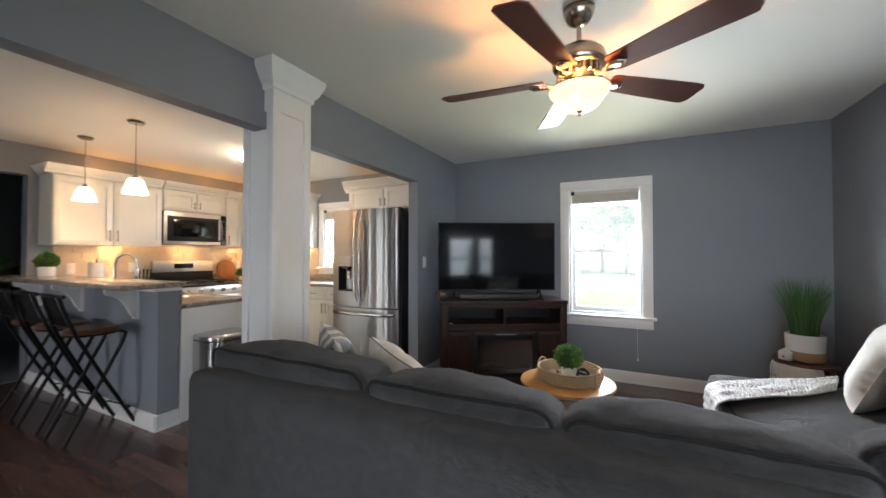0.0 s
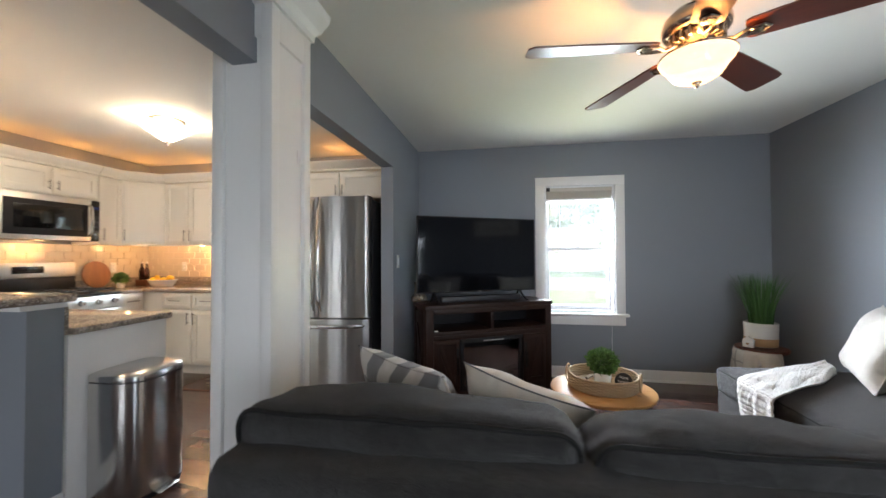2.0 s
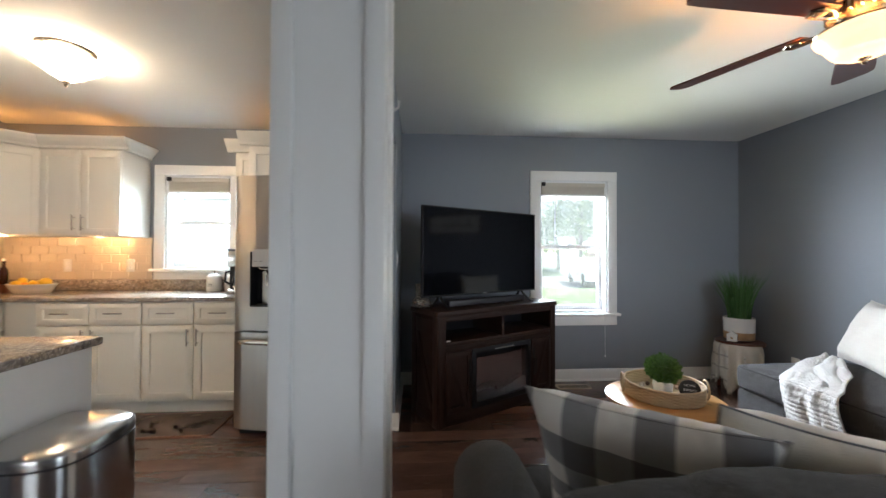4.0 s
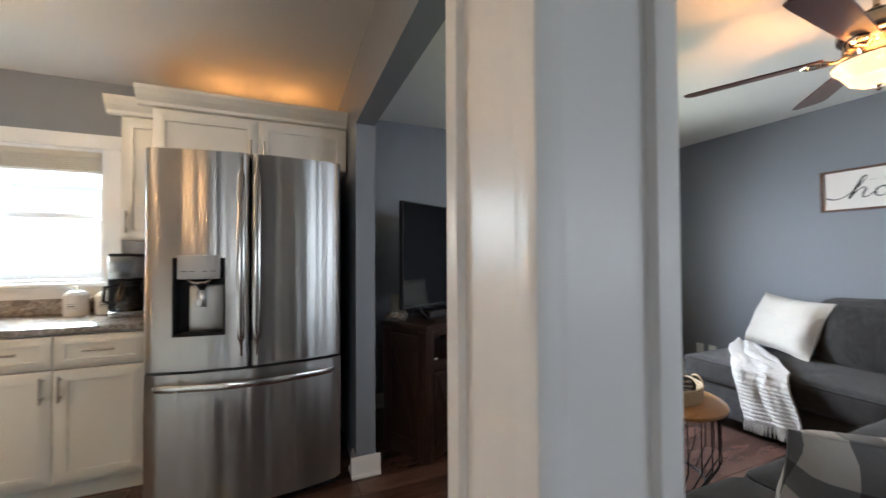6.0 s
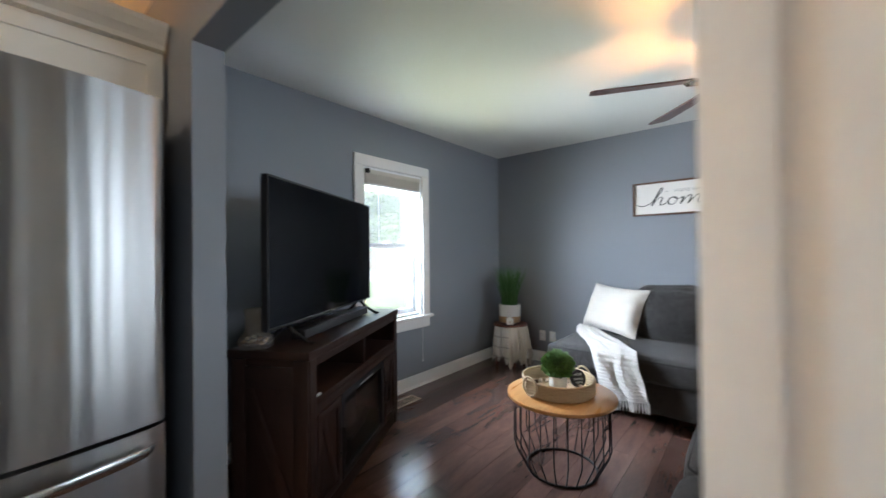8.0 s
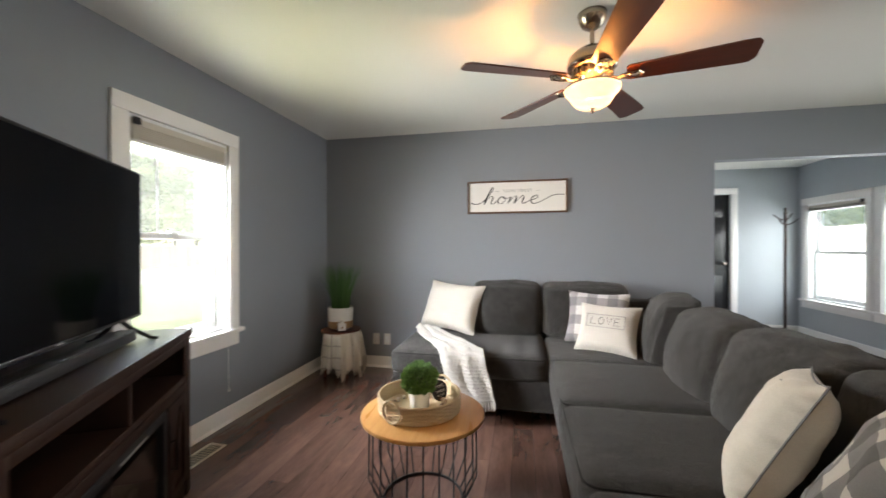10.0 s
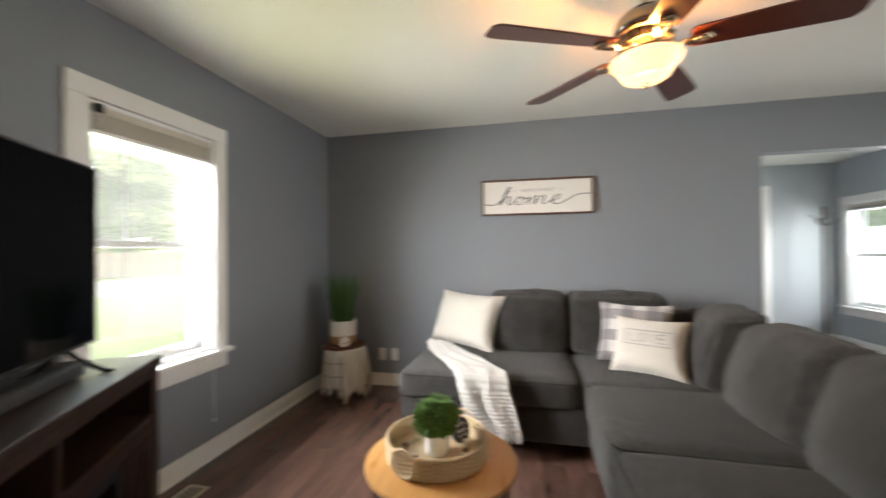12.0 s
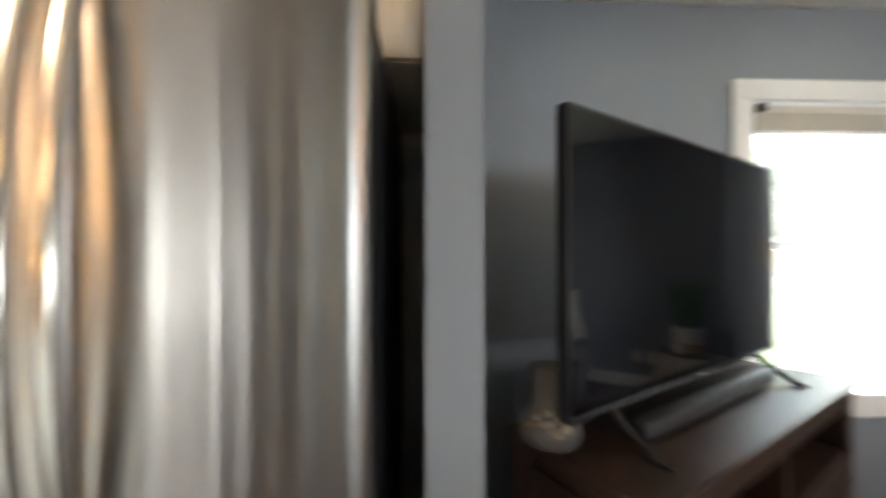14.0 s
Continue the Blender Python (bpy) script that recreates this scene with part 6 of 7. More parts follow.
# backsplash: tiles laid in courses on a mortar bed
def backsplash(name, m, width, z0, z1, label):
    """Local x along the wall, -y into the room."""
    b = thing(name, label, "backsplash", m)
    b["kind"] = "structure"
    part("mortar_bed", box(-width / 2, width / 2, -0.006, -0.001, z0, z1), MORTAR, b, smooth=None)
    tw, thh, g = 0.152, 0.076, 0.003
    cache = {}
    row, z = 0, z0 + 0.001
    while z < z1 - 0.01:
        zt = min(z + thh, z1)
        x = -width / 2 - (tw / 2 if row % 2 else 0)
        while x < width / 2 - 0.005:
            a, e = max(x, -width / 2), min(x + tw, width / 2)
            if e - a > 0.01:
                key = (round(e - a, 3), round(zt - z, 3))
                if key not in cache:
                    cache[key] = mesh_of(box(g / 2, key[0] - g / 2, -0.010, -0.004, g / 2, key[1] - g / 2, 0.0015, None, 1), "tile", TILE, None)
                o = new("tile", cache[key])
                o.parent = b
                o.location = (a, 0, z)
            x += tw
        z += thh
        row += 1


backsplash("backsplash_west", pose(W0, 2.975, 0, 0, 0, 90), 2.51, 1.003, UZ0, "beige subway tile backsplash behind the range")
backsplash("backsplash_north", pose(-4.41, N0, 0), 1.265, 1.003, UZ0, "beige subway tile backsplash beside the window")

for x, y, rz in ((-4.50, N0 - 0.010, 0), (-3.96, N0 - 0.010, 0)):
    plate("power_outlet", "white power outlet on the tiled backsplash", pose(x, y, 1.13, 90, 0, 0), "outlet")
plate("power_outlet", "white power outlet on the tiled backsplash", pose(W0 + 0.010, 3.80, 1.13, 90, 0, 90), "outlet")
plate("power_outlet", "white power outlet on the tiled backsplash", pose(W0 + 0.010, 1.86, 1.13, 90, 0, 90), "outlet")
plate("power_outlet", "white power outlet on the tiled backsplash", pose(W0 + 0.010, 2.42, 1.13, 90, 0, 90), "outlet")


# peninsula
structure("half_wall", box(W0, -2.662, 1.548, 1.694, 0.0, 1.036), WALL, "grey painted half wall under the breakfast bar", None)
prof = [(1.548 - o, u) for o, u in BB]
structure("baseboard", extrude_profile(prof, "x", W0, -2.634), WHITE, "white moulded baseboard on the half wall")
structure("baseboard", extrude_profile([(-2.662 + o, u) for o, u in BB], "y", 1.520, 1.694), WHITE, "white moulded baseboard on the half wall's end")
bt = thing("breakfast_bar", "raised speckled granite breakfast bar counter", "countertop")
part("slab", box(W0 + 0.002, -2.605, 1.295, 1.712, 1.038, 1.076, 0.009), GRAN, bt)
part("trim", box(W0 + 0.01, -2.655, 1.52, 1.706, 1.010, 1.038), WHITE, bt, smooth=None)


def corbel(x):
    c = thing("corbel", "white painted scrolled bracket under the bar top", "bracket", pose(x, 1.548, 0), "corbels under the bar")
    part("wall_plate", box(-0.035, 0.035, -0.020, 0.0, 0.79, 1.036, 0.003), WHITE, c)
    bm = bmesh.new()
    prof = [(-0.02, 1.036), (-0.20, 1.036), (-0.20, 1.005), (-0.185, 0.985), (-0.15, 0.975), (-0.11, 0.95), (-0.075, 0.90), (-0.055, 0.85), (-0.04, 0.825), (-0.02, 0.81)]
    a = [bm.verts.new((-0.022, y, z)) for y, z in prof]
    b = [bm.verts.new((0.022, y, z)) for y, z in prof]
    bm.faces.new(a)
    bm.faces.new(b[::-1])
    for i in range(len(prof)):
        j = (i + 1) % len(prof)
        bm.faces.new((a[i], b[i], b[j], a[j]))
    part("scroll", bm, WHITE, c, smooth=None)


for x in (-2.95, -3.85, -4.7):
    corbel(x)
pc = thing("peninsula_cabinet", "white panelled end of the peninsula cabinets", "cabinet")
part("body", box(W0 + 0.62, -2.652, 1.697, 2.205, 0.10, 0.868), CABINET, pc, smooth=None)
part("end_panel", box(-2.652, -2.640, 1.697, 2.222, 0.0, 0.869, 0.001), WHITE, pc)
part("toe_kick", box(W0 + 0.62, -2.655, 2.13, 2.15, 0.0, 0.10), CABINET, pc, smooth=None)
for k in range(3):
    a = -2.70 - 0.52 * (k + 1)
    part("door", box(a + 0.003, a + 0.517, 2.205, 2.224, 0.115, 0.862, 0.002), CABINET, pc)
pt = thing("sink_counter", "lower speckled granite sink counter", "countertop")
part("slab", box(W0 + 0.64, -2.622, 1.715, 2.255, 0.870, 0.906, 0.009), GRAN, pt)
part("upstand", box(W0 + 0.64, -2.662, 1.695, 1.714, 0.870, 1.036, 0.002), GRAN, pt)
fc = thing("faucet", "tall chrome gooseneck kitchen faucet", "faucet", pose(-3.92, 1.80, 0.906))
part("base", lathe([(0.0, 0.0), (0.028, 0.0), (0.026, 0.012), (0.018, 0.05), (0.0, 0.05)], 20), CHROME, fc)
part("spout", tube([(0, 0, 0.03), (0, 0, 0.28)] + [(0.0, 0.085 - 0.085 * math.cos(a), 0.28 + 0.10 * math.sin(a)) for a in (math.pi * i / 12 for i in range(1, 12))] + [(0, 0.17, 0.27), (0, 0.172, 0.22)], 0.011, 12), CHROME, fc)
part("spray_head", lathe([(0.0, 0.0), (0.015, 0.0), (0.018, 0.03), (0.012, 0.07)], 16, None, (0, 0.172, 0.165)), CHROME, fc)
part("lever", tube([(0.018, 0, 0.06), (0.05, 0, 0.085), (0.085, 0, 0.12)], 0.006, 8), CHROME, fc)
ub = thing("utensil_caddy", "black utensil caddy beside the range", "caddy", pose(-4.86, 2.46, 0.906))
part("box", boxes([(-0.08, 0.08, -0.10, 0.10, 0.0, 0.08)], 0.006), PLASTIC, ub)
for k in range(5):
    part("utensil", tube([(0.0, -0.07 + 0.035 * k, 0.07), (0.01, -0.08 + 0.04 * k, 0.20)], [0.006, 0.010], 8), BLACK, ub)
boxwood("potted_plant", "small green plant in a white pot on the bar top", pose(-4.62, 1.55, 1.076), 0.066, 0.09, 0.072, 420, 0.042, 11)


# folding bar stools
def bar_stool(m):
    s = thing("bar_stool", "black folding bar stool with a round brown seat", "stool", m, "bar stools at the counter")
    # local: +y towards the bar
    part("seat", lathe([(0.0, 0.722), (0.140, 0.718), (0.153, 0.728), (0.156, 0.745), (0.147, 0.757), (0.09, 0.760), (0.0, 0.755)], 36), STOOLWOOD, s, "round brown padded seat")
    part("seat_hoop", tube([(0.147 * math.cos(a), 0.147 * math.sin(a), 0.716) for a in (2 * math.pi * i / 36 for i in range(36))], 0.007, 8, None, True), BLACK, s)
    for x in (-0.14, 0.14):
        part("rear_leg", tube([(x, 0.215, 0.0), (x, 0.02, 0.38), (x * 0.90, -0.14, 0.72), (x * 0.76, -0.205, 0.92), (x * 0.72, -0.225, 1.00)], 0.0125, 10), BLACK, s)
        part("front_leg", tube([(x * 0.88, -0.20, 0.0), (x * 0.88, 0.0, 0.38), (x * 0.88, 0.13, 0.64), (x * 0.88, 0.15, 0.70), (x * 0.86, 0.11, 0.722)], 0.0125, 10), BLACK, s)
        part("pivot", lathe([(0.0, -0.014), (0.012, -0.012), (0.012, 0.012), (0.0, 0.014)], 12), BLACK, s, m=pose(x * 0.94, 0.01, 0.385, 0, 90, 0))
    part("footrest", tube([(-0.123, -0.11, 0.17), (0.123, -0.11, 0.17)], 0.008, 8), BLACK, s)
    part("footrest", tube([(-0.14, 0.142, 0.14), (-0.14, 0.175, 0.14), (0.14, 0.175, 0.14), (0.14, 0.142, 0.14)], 0.006, 8), BLACK, s)
    part("top_rail", tube([(-0.135, -0.212, 0.998), (-0.07, -0.242, 1.012), (0.07, -0.242, 1.012), (0.135, -0.212, 0.998)], 0.013, 10), BLACK, s)
    part("lower_rail", tube([(-0.122, -0.163, 0.79), (0.122, -0.163, 0.79)], 0.008, 8), BLACK, s)
    for k in range(4):
        x = -0.057 + 0.038 * k
        part("spindle", tube([(x, -0.164, 0.79), (x + 0.006, -0.205, 0.90), (x, -0.238, 1.005)], 0.006, 6), BLACK, s)
    return s


st0 = bar_stool(pose(-3.07, 1.325, 0, 0, 0, 4))
copy_thing(st0, pose(-3.53, 1.32, 0, 0, 0, 8))
copy_thing(st0, pose(-3.98, 1.32, 0, 0, 0, 3))


# trash can
def trash_can():
    t = thing("trash_can", "brushed steel half-round step trash can", "trash can", pose(-2.615, 1.945, 0))

    def outline(k, r=0.178, d=0.27):
        pts = [(0.0, -r * k)]
        for i in range(25):
            a = -math.pi / 2 + math.pi * i / 24
            sx, sy = abs(math.cos(a)) ** 0.55, math.copysign(abs(math.sin(a)) ** 0.55, math.sin(a))
            pts.append((0.06 + (d - 0.06) * k * sx, r * k * sy))
        pts.append((0.0, r * k))
        return pts

    def stack(levels):
        bm = bmesh.new()
        rings = [[bm.verts.new((x, y, z)) for x, y in outline(k)] for k, z in levels]
        for lo, hi in zip(rings, rings[1:]):
            for i in range(len(lo)):
                j = (i + 1) % len(lo)
                bm.faces.new((lo[i], lo[j], hi[j], hi[i]))
        bm.faces.new(rings[0][::-1])
        bm.faces.new(rings[-1])
        return bm
    part("base", stack([(0.97, 0.0), (0.97, 0.03)]), PLASTIC, t, "black plastic base")
    part("body", stack([(0.985, 0.03), (1.0, 0.036), (1.0, 0.615)]), STEEL_CAN, t, "brushed steel body", 50)
    part("gap_ring", stack([(0.975, 0.615), (0.975, 0.622)]), PLASTIC, t)
    part("lid", stack([(1.0, 0.622), (1.0, 0.642), (0.985, 0.652), (0.94, 0.659), (0.70, 0.664), (0.3, 0.666)]), STEEL_CAN, t, "domed steel lid", 50)
    part("pedal", box(0.255, 0.31, -0.06, 0.06, 0.018, 0.030, 0.006), STEEL_H, t)


trash_can()


# lamps over bar and kitchen
def pendant(x, y):
    p = thing("pendant_light", "white opal glass pendant on a thin rod, lit", "pendant light", pose(x, y, 0), "pendants over the bar")
    part("canopy", lathe([(0.0, H - 0.022), (0.05, H - 0.020), (0.062, H - 0.006), (0.062, H), (0.0, H)], 28), NICKEL, p)
    part("rod", tube([(0, 0, H - 0.02), (0, 0, 1.955)], 0.0035, 8), NICKEL, p)
    part("socket_cap", lathe([(0.0, 1.96), (0.012, 1.958), (0.020, 1.94), (0.022, 1.925), (0.0, 1.925)], 20), NICKEL, p)
    part("shade", lathe([(0.024, 1.928), (0.045, 1.922), (0.060, 1.895), (0.078, 1.83), (0.090, 1.795), (0.084, 1.795), (0.072, 1.83), (0.054, 1.89), (0.040, 1.914), (0.022, 1.920)], 36), SHADE, p, "glowing opal bell shade", True)


pendant(-3.30, 1.68)
pendant(-4.22, 1.68)
kd = thing("ceiling_light", "flush opal glass dome ceiling light, lit", "ceiling light", pose(-3.36, 2.90, 0))
part("pan", lathe([(0.0, H - 0.03), (0.11, H - 0.03), (0.13, H - 0.012), (0.135, H), (0.0, H)], 36), NICKEL, kd)
part("dome", lathe([(0.178, 2.350), (0.184, 2.343), (0.168, 2.325), (0.118, 2.290), (0.065, 2.252), (0.025, 2.228), (0.0, 2.225)], 44), DOME, kd, "glowing opal glass", True)
part("finial", lathe([(0.0, 2.193), (0.007, 2.197), (0.011, 2.207), (0.005, 2.214), (0.018, 2.222), (0.016, 2.228), (0.0, 2.23)], 16), NICKEL, kd, smooth=True)
for a in (0.5, 2.6, 4.7):
    part("clip", tube([(0.13 * math.cos(a), 0.13 * math.sin(a), H - 0.02), (0.183 * math.cos(a), 0.183 * math.sin(a), 2.350), (0.176 * math.cos(a), 0.176 * math.sin(a), 2.338)], 0.004, 6), NICKEL, kd)


# counter things
cm = thing("coffee_maker", "black and steel drip coffee maker on the counter", "coffee maker", pose(-2.87, 4.00, 0.906, 0, 0, 20))
part("base", box(-0.10, 0.10, -0.13, 0.12, 0.0, 0.035, 0.008), STEEL_H, cm)
part("tower", box(-0.10, 0.10, 0.03, 0.12, 0.035, 0.36, 0.008), PLASTIC, cm)
part("brew_head", box(-0.10, 0.10, -0.12, 0.03, 0.225, 0.36, 0.008), STEEL_H, cm, "steel-clad brew head")
part("lid", box(-0.102, 0.102, -0.122, 0.12, 0.36, 0.375, 0.005), PLASTIC, cm)
part("carafe", lathe([(0.0, 0.038), (0.062, 0.038), (0.072, 0.06), (0.072, 0.12), (0.052, 0.18), (0.052, 0.20), (0.0, 0.20)], 28, None, (0.0, -0.05, 0.0)), DARKGLASS, cm, "dark glass carafe", True)
part("carafe_band", lathe([(0.053, 0.182), (0.056, 0.184), (0.056, 0.212), (0.0, 0.214)], 28, None, (0, -0.05, 0)), PLASTIC, cm)
part("carafe_handle", tube([(-0.05, -0.06, 0.19), (-0.115, -0.08, 0.18), (-0.120, -0.08, 0.10), (-0.07, -0.06, 0.07)], 0.010, 8), PLASTIC, cm)
for k, (x, y, h) in enumerate(((-3.17, 4.12, 0.125), (-3.03, 4.15, 0.115))):
    cj = thing("canister", "white ceramic canister with a knobbed lid", "canister", pose(x, y, 0.906), "counter canisters")
    part("body", lathe([(0.0, 0.0), (0.056, 0.0), (0.060, 0.008), (0.060, h), (0.054, h + 0.004), (0.0, h + 0.004)], 28), CERAMIC, cj)
    part("lid", lathe([(0.0, h + 0.03), (0.030, h + 0.026), (0.056, h + 0.008), (0.056, h + 0.003)], 28), CERAMIC, cj, smooth=True)
    part("knob", lathe([(0.006, h + 0.028), (0.006, h + 0.036), (0.012, h + 0.042), (0.009, h + 0.052), (0.0, h + 0.054)], 16), NICKEL, cj)
    part("label", boxes([(-0.026, 0.026, -0.0615, -0.0590, 0.045, 0.048), (-0.026, 0.026, -0.0615, -0.0590, 0.072, 0.075), (-0.018, 0.018, -0.0615, -0.0590, 0.055, 0.065)]), PALEINK, cj, smooth=None)
pt = thing("paper_towel_holder", "white paper towel roll standing on the kitchen counter", "paper towel", pose(-4.80, 1.992, 0.906))
part("base", lathe([(0.0, 0.0), (0.072, 0.0), (0.072, 0.010), (0.0, 0.012)], 28), NICKEL, pt)
part("rod", lathe([(0.006, 0.012), (0.006, 0.315), (0.010, 0.322), (0.0, 0.332)], 12), NICKEL, pt)
part("roll", lathe([(0.019, 0.014), (0.064, 0.014), (0.066, 0.018), (0.066, 0.288), (0.064, 0.292), (0.019, 0.292)], 32, None, (0, 0, 0), True), CERAMIC, pt)
fb = thing("fruit_bowl", "long white lattice bowl of lemons and oranges", "bowl", pose(-4.58, 4.00, 0.906, 0, 0, 6))
bm = bmesh.new()
rings = [[bm.verts.new((a * math.cos(t), b * math.sin(t), z)) for t in (2 * math.pi * i / 40 for i in range(40))] for a, b, z in ((0.13, 0.07, 0.0), (0.15, 0.085, 0.03), (0.175, 0.10, 0.075), (0.180, 0.104, 0.077), (0.165, 0.092, 0.06), (0.12, 0.06, 0.012))]
for lo, hi in zip(rings, rings[1:]):
    for i in range(40):
        bm.faces.new((lo[i], lo[(i + 1) % 40], hi[(i + 1) % 40], hi[i]))
bm.faces.new(rings[0][::-1])
bm.faces.new(rings[-1])
part("bowl", bm, CERAMIC, fb, smooth=True)
rng = random.Random(3)
for k in range(11):
    fr = thing("lemon" if k % 3 else "orange", "yellow lemon in the bowl" if k % 3 else "orange in the bowl", "fruit", pose(-4.58 + rng.uniform(-0.11, 0.11), 4.00 + rng.uniform(-0.035, 0.035), 0.906 + 0.055 + 0.02 * (k % 3), rng.uniform(0, 90), rng.uniform(0, 90), rng.uniform(0, 180)))
    part("skin", lathe([(0.0, -0.042), (0.008, -0.038), (0.026, -0.022), (0.032, 0.0), (0.026, 0.022), (0.008, 0.038), (0.0, 0.042)] if k % 3 else [(0.0, -0.034), (0.02, -0.028), (0.034, 0.0), (0.02, 0.028), (0.0, 0.034)], 16), LEMON if k % 3 else ORANGE, fr, smooth=True)
ol = thing("oil_caddy", "wooden caddy with dark oil bottles and a white-topped mill", "caddy", pose(-4.86, 4.02, 0.906))
part("tray", box(-0.075, 0.075, -0.045, 0.045, 0.0, 0.07, 0.004), STOOLWOOD, ol)
for x in (-0.035, 0.035):
    b = part("bottle", lathe([(0.0, 0.07), (0.028, 0.07), (0.029, 0.17), (0.022, 0.20), (0.011, 0.225), (0.011, 0.265), (0.0, 0.266)], 18, None, (x, 0, 0)), BROWNGLASS, ol, smooth=True)
    part("stopper", lathe([(0.0, 0.266), (0.012, 0.266), (0.012, 0.285), (0.0, 0.292)], 14, None, (x, 0, 0)), CERAMIC, b)
cbd = thing("cutting_board", "round acacia cutting board leaning on the backsplash", "cutting board", pose(-4.985, 3.60, 0.910, 0, 0, 90) @ pose(0, 0, 0, -8, 0, 0))
bm = lathe([(0.0, -0.009), (0.145, -0.009), (0.150, 0.0), (0.145, 0.009), (0.0, 0.009)], 40)
bmesh.ops.transform(bm, matrix=pose(0, 0, 0.150, 90, 0, 0), verts=bm.verts)
part("board", bm, BOARD, cbd)
boxwood("potted_plant", "small grassy plant in a white cube pot beside the range", pose(-4.83, 3.72, 0.906), 0.038, 0.06, 0.062, 420, 0.03, 12)
mat = thing("kitchen_mat", "brown kitchen mat with a pale leaf print", "mat", pose(-3.17, 3.44, 0.0, 0, 0, 2))
part("mat", box(-0.42, 0.42, -0.165, 0.215, 0.0, 0.008, 0.003), RUG, mat)
part("binding", tube([(p[0], p[1] + 0.025, 0.006) for p in rim(0.84, 0.38, 0, 0.02, 4)], 0.005, 6, None, True), STOOLWOOD, mat)
rng = random.Random(8)
for k in range(26):
    bm = bmesh.new()
    ln, wd = rng.uniform(0.025, 0.05), rng.uniform(0.010, 0.018)
    bm.faces.new([bm.verts.new((ln * math.cos(a), wd * math.sin(a) * (1.2 - abs(math.cos(a)) ** 2), 0)) for a in (2 * math.pi * i / 12 for i in range(12))])
    bmesh.ops.solidify(bm, geom=bm.faces[:], thickness=0.0012)
    part("printed_leaf", bm, RUGLEAF, mat, m=pose(rng.uniform(-0.36, 0.36), rng.uniform(-0.12, 0.17), 0.0095, 0, 0, rng.uniform(0, 180)), smooth=None)


# ---------------------------------------------------------------- entry room
def front_door():
    d = thing("door_1", "black panelled front door in a white frame", "door")
    d["kind"] = "structure"
    x = 4.58
    leaf = part("leaf", box(x + 0.03, x + 0.075, -0.878, 0.018, 0.004, 2.036, 0.002), DOORBLACK, d, "black painted door leaf")
    for y0, y1 in ((-0.79, -0.47), (-0.39, -0.07)):
        for z0, z1 in ((0.22, 0.82), (0.98, 1.58), (1.70, 1.93)):
            part("panel", box(x + 0.024, x + 0.032, y0, y1, z0, z1, 0.006), DOORBLACK, leaf)
    part("knob", lathe([(0.0, 0.055), (0.022, 0.05), (0.026, 0.035), (0.012, 0.02), (0.012, 0.008), (0.028, 0.004), (0.028, 0.0)], 20), NICKEL, leaf, m=pose(x + 0.03, -0.80, 1.0, 0, -90, 0))
    for args in ((x - 0.02, x, -0.97, -0.88, 0.0, 2.04), (x - 0.02, x, 0.02, 0.11, 0.0, 2.04), (x - 0.022, x, -0.97, 0.11, 2.04, 2.13)):
        part("casing", box(*args, 0.003), WHITE, d)


front_door()
cr = thing("coat_rack", "tall dark wooden coat rack with hooks", "coat rack", pose(4.30, -1.42, 0))
part("pole", lathe([(0.018, 0.03), (0.018, 1.70), (0.024, 1.72), (0.016, 1.75), (0.022, 1.79), (0.0, 1.81)], 14), ESPRESSO_UP, cr)
part("base", lathe([(0.0, 0.0), (0.16, 0.0), (0.16, 0.02), (0.05, 0.035), (0.0, 0.035)], 24), ESPRESSO, cr)
for k in range(6):
    a = math.pi * k / 3
    z = 1.60 + 0.07 * (k % 2)
    part("hook", tube([(0.015 * math.cos(a), 0.015 * math.sin(a), z - 0.04), (0.07 * math.cos(a), 0.07 * math.sin(a), z - 0.02), (0.13 * math.cos(a), 0.13 * math.sin(a), z + 0.04)], [0.009, 0.008, 0.007], 8), ESPRESSO, cr)
hp = thing("hall_plant", "dark leafy house plant in the unlit hall", "plant", pose(-5.75, 1.35, 0))
part("pot", lathe([(0.0, 0.0), (0.12, 0.0), (0.15, 0.30), (0.13, 0.30), (0.0, 0.27)], 24), SLATE, hp)
part("stem", tube([(0, 0, 0.26), (0.02, 0.01, 0.8)], 0.012, 8), BARK, hp)
part("foliage", bush(bmesh.new(), 0.30, 420, 0.13, random.Random(6), 0.9, (0, 0, 0.98)), DARKLEAF, hp, "broad dark leaves", None)

# ---------------------------------------------------------------- outside
structure("ground", box(-400, 400, -400, 400, -0.75, -0.35), GRASS, "lawn around the house", None)
structure("driveway", box(-9, 1.6, 5.6, 11.0, -0.40, -0.335), CONCRETE, "pale concrete drive beside the house", None)
structure("road", box(-120, 120, 18.0, 27.0, -0.40, -0.34), ASPHALT, "grey asphalt street", None)
structure("road_front", box(-120, 120, -19.5, -13.0, -0.40, -0.34), ASPHALT, "grey asphalt street", None)
fn = thing("board_fence", "reddish cedar board fence across the street", "fence", pose(0, 29.5, -0.35))
slat = mesh_of(box(-0.068, 0.068, -0.01, 0.01, 0.03, 1.75, 0.004, None, 1), "fence_board", FENCE, None)
for k in range(150):
    o = new("fence_board", slat)
    o.parent, o.location = fn, (12 + k * 0.145, 0, 0)
for z in (0.35, 1.4):
    part("rail", box(11.9, 33.8, 0.01, 0.05, z, z + 0.09), FENCE, fn, smooth=None)


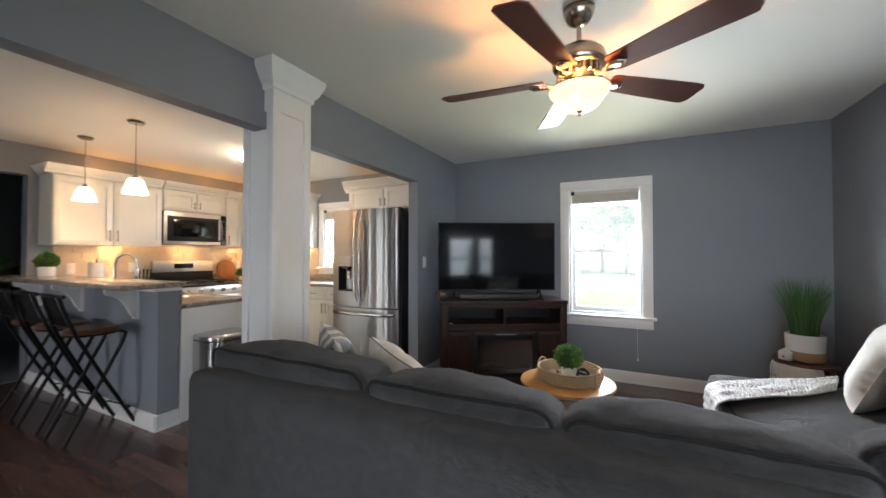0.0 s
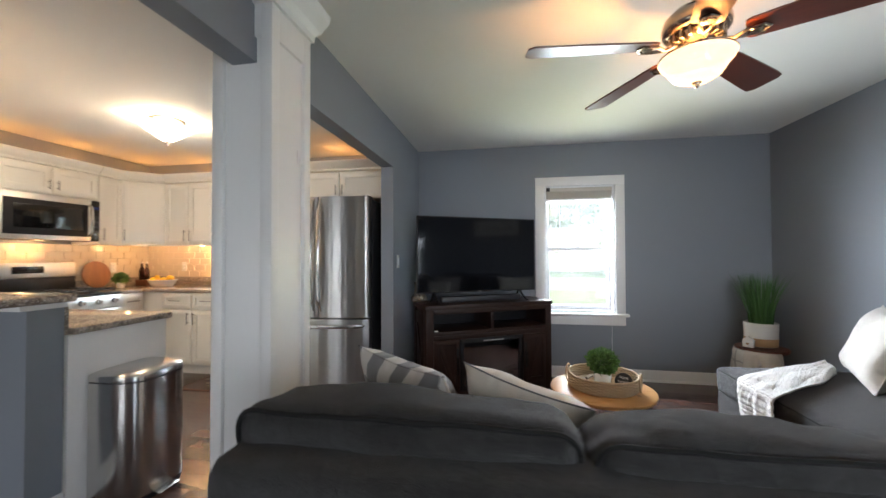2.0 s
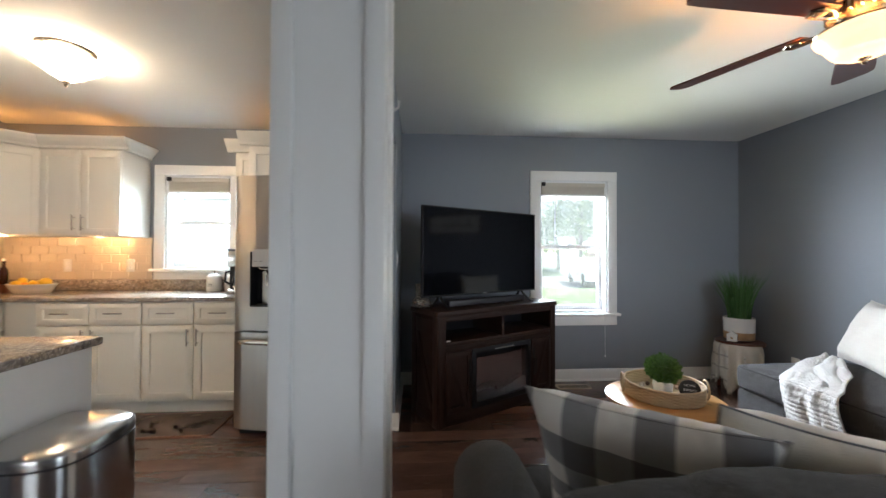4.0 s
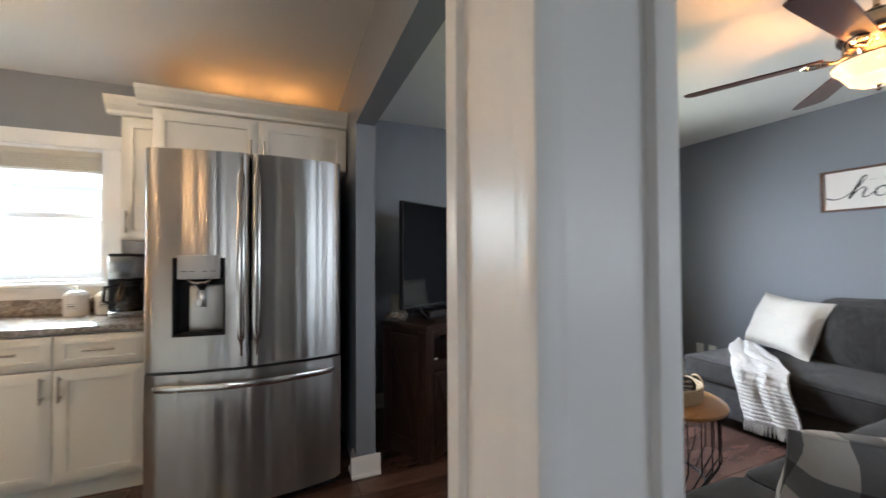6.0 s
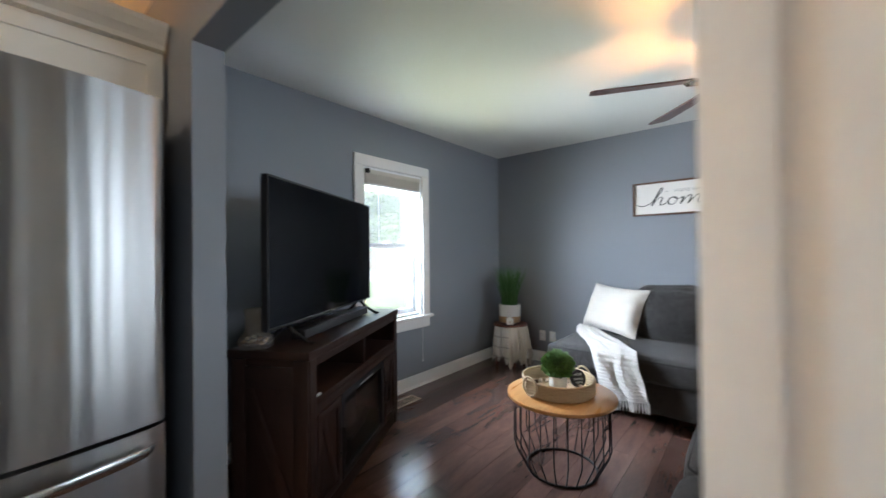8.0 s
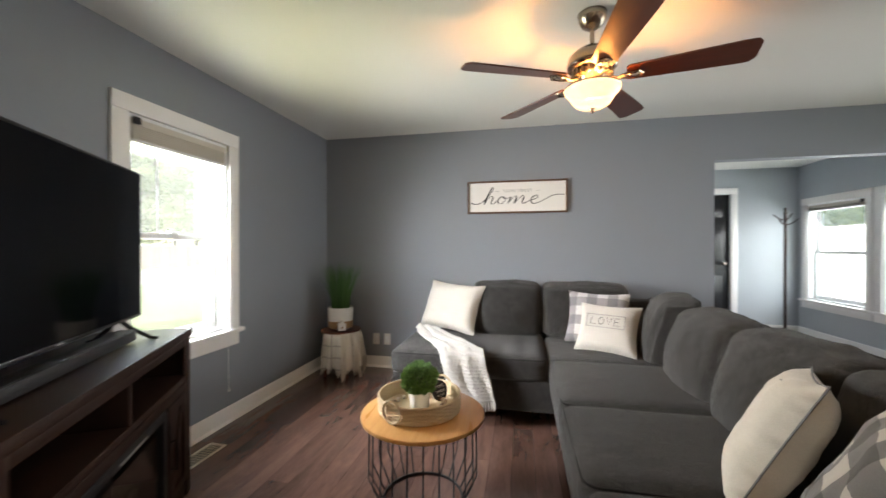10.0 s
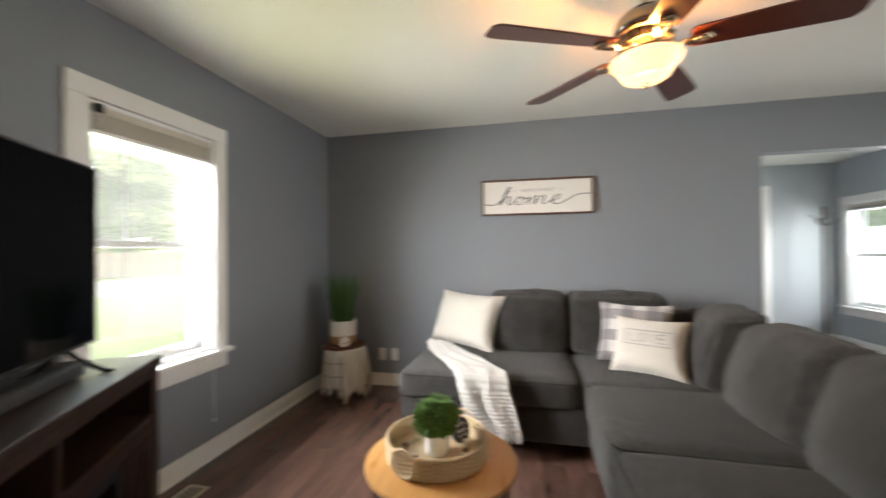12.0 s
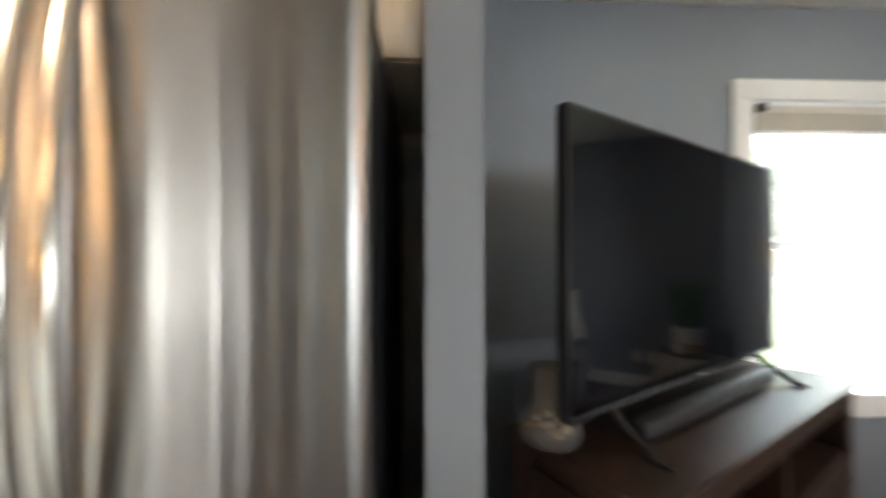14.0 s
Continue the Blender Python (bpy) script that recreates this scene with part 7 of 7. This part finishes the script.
def tree(x, y, height, spread, seed):
    t = thing("tree", "leafy green deciduous tree", "tree", pose(x, y, -0.36), "trees outside")
    rng = random.Random(seed)
    part("trunk", tube([(0, 0, 0), (0.05, 0.02, height * 0.2), (-0.04, 0.05, height * 0.42), (0.02, 0, height * 0.6)], [0.24, 0.19, 0.14, 0.07], 10), TREEBARK, t)
    bm, lf = bmesh.new(), bmesh.new()
    for k in range(18):
        a, z = rng.uniform(0, 6.28), height * rng.uniform(0.16, 0.56)
        r = spread * rng.uniform(0.45, 0.95)
        tip = (r * math.cos(a), r * math.sin(a), z + height * rng.uniform(0.06, 0.34))
        tube([(0, 0, z), (tip[0] * 0.5, tip[1] * 0.5, z + (tip[2] - z) * 0.65), tip], [0.07, 0.045, 0.015], 6, bm)
        bush(lf, spread * rng.uniform(0.32, 0.5), 300, 0.30, rng, 0.75, tip)
    bush(lf, spread * 0.5, 380, 0.26, rng, 0.8, (0, 0, height * 0.86))
    part("limbs", bm, TREEBARK, t)
    part("crown", lf, TREELEAF, t, "uneven leafy crown", None)
    return t


tr = tree(22.0, 33.0, 12.5, 5.6, 1)
rng = random.Random(14)
for k in range(40):
    c = copy_thing(tr, pose(-36 + 3.0 * k + rng.uniform(-1.5, 1.5), rng.uniform(31.5, 42), -0.36, 0, 0, 53 * k))
    c.scale = (rng.uniform(0.85, 1.2),) * 3
for k in range(24):
    c = copy_thing(tr, pose(-16 + 3.0 * k + rng.uniform(-1.5, 1.5), -rng.uniform(23, 34), -0.36, 0, 0, 77 * k))
    c.scale = (rng.uniform(0.8, 1.15),) * 3


def car():
    c = thing("car", "white parked sedan on the street", "car", pose(7.9, 19.8, -0.34, 0, 0, 80))
    bm = bmesh.new()
    side = [(-2.2, 0.30), (-2.22, 0.62), (-2.05, 0.82), (-1.45, 0.90), (-0.85, 1.38), (0.35, 1.44), (1.15, 0.98), (2.0, 0.84), (2.22, 0.62), (2.2, 0.30)]
    a = [bm.verts.new((x, -0.86 if z < 0.95 else -0.68, z)) for x, z in side]
    b = [bm.verts.new((x, 0.86 if z < 0.95 else 0.68, z)) for x, z in side]
    bm.faces.new(a[::-1])
    bm.faces.new(b)
    for i in range(len(side)):
        j = (i + 1) % len(side)
        bm.faces.new((a[i], a[j], b[j], b[i]))
    part("body", bm, CARPAINT, c, smooth=None)
    part("side_window", box(-0.85, 0.55, -0.775, -0.745, 0.97, 1.30, 0.01), DARKGLASS, c)
    for x in (-1.38, 1.38):
        for y in (-0.80, 0.80):
            w = part("wheel", lathe([(0.0, -0.10), (0.20, -0.10), (0.32, -0.08), (0.33, 0.0), (0.32, 0.08), (0.20, 0.10), (0.0, 0.10)], 24), RUBBER, c, m=pose(x, y, 0.33, 90, 0, 0))
            part("rim", lathe([(0.0, 0.112), (0.19, 0.105), (0.20, 0.10)], 20), STEEL_H, w)


car()
nb = thing("neighbour_house", "pale sided house across the side yard", "house", pose(-3.6, 11.2, -0.36))
part("wall", box(-5.5, 2.2, 0.0, 5, 0, 3.1), SIDING, nb, smooth=None)
for k in range(16):
    part("siding_board", box(-5.5, 2.2, -0.022, 0.0, 0.15 + 0.18 * k, 0.325 + 0.18 * k), SIDING, nb, smooth=None)
bm = bmesh.new()
v = [bm.verts.new(q) for q in ((-5.9, -0.5, 3.05), (2.6, -0.5, 3.05), (2.6, 5.5, 3.05), (-5.9, 5.5, 3.05), (-5.9, 2.5, 4.7), (2.6, 2.5, 4.7))]
for f in ((0, 1, 5, 4), (2, 3, 4, 5), (0, 4, 3), (1, 2, 5), (0, 3, 2, 1)):
    bm.faces.new([v[i] for i in f])
part("roof", bm, ROOFING, nb, smooth=None)
# this house's own roof edge, unseen, added to block direct sun at the windows
structure("sun_block_eaves", boxes([(W0 - 0.6, 5.3, N0 + TH, N0 + 0.75, H + 0.02, H + 0.14), (W0 - 0.6, 5.3, S0 - 0.75, S0 - TH, H + 0.02, H + 0.14)]), SIDING, "unseen white roof edge added to keep direct sun off the windows", None)

# ---------------------------------------------------------------- plank floor
rng = random.Random(21)
fl = thing("floor", "dark walnut-look plank floor with visible joints", "floor")
fl["kind"] = "structure"
planks = {}
PW = 0.1285
row, y = 0, S0
while y < N0 - 0.01:
    wd = min(PW, N0 - y)
    x = W0 - rng.uniform(0.0, 1.3)
    while x < E0:
        ln = 1.52
        a, b = max(x, W0), min(x + ln, E0 + 0.11)
        x += ln
        if b - a < 0.05:
            continue
        key = (round(b - a, 2), round(wd, 4))
        if key not in planks:
            planks[key] = mesh_of(box(0.0006, b - a - 0.0006, 0.0006, wd - 0.0006, -0.012, 0.0, 0.0006, None, 1), "plank", FLOOR, None)
        o = new("plank", planks[key])
        o.parent, o.location = fl, (a, y, 0)
    y += PW
    row += 1
bm = bmesh.new()
y = S0
while y < 0.75:
    x = E0 + 0.112
    k = rng.uniform(0.4, 1.4)
    while x < 4.58:
        e = min(x + k, 4.58)
        box(x + 0.0012, e - 0.0012, y + 0.0012, min(y + PW, 0.75) - 0.0012, -0.012, 0.0, 0, bm)
        x, k = e, 1.52
    y += PW
tagged(part("entry_planks", bm, FLOOR, fl, smooth=None), kind="stuff")
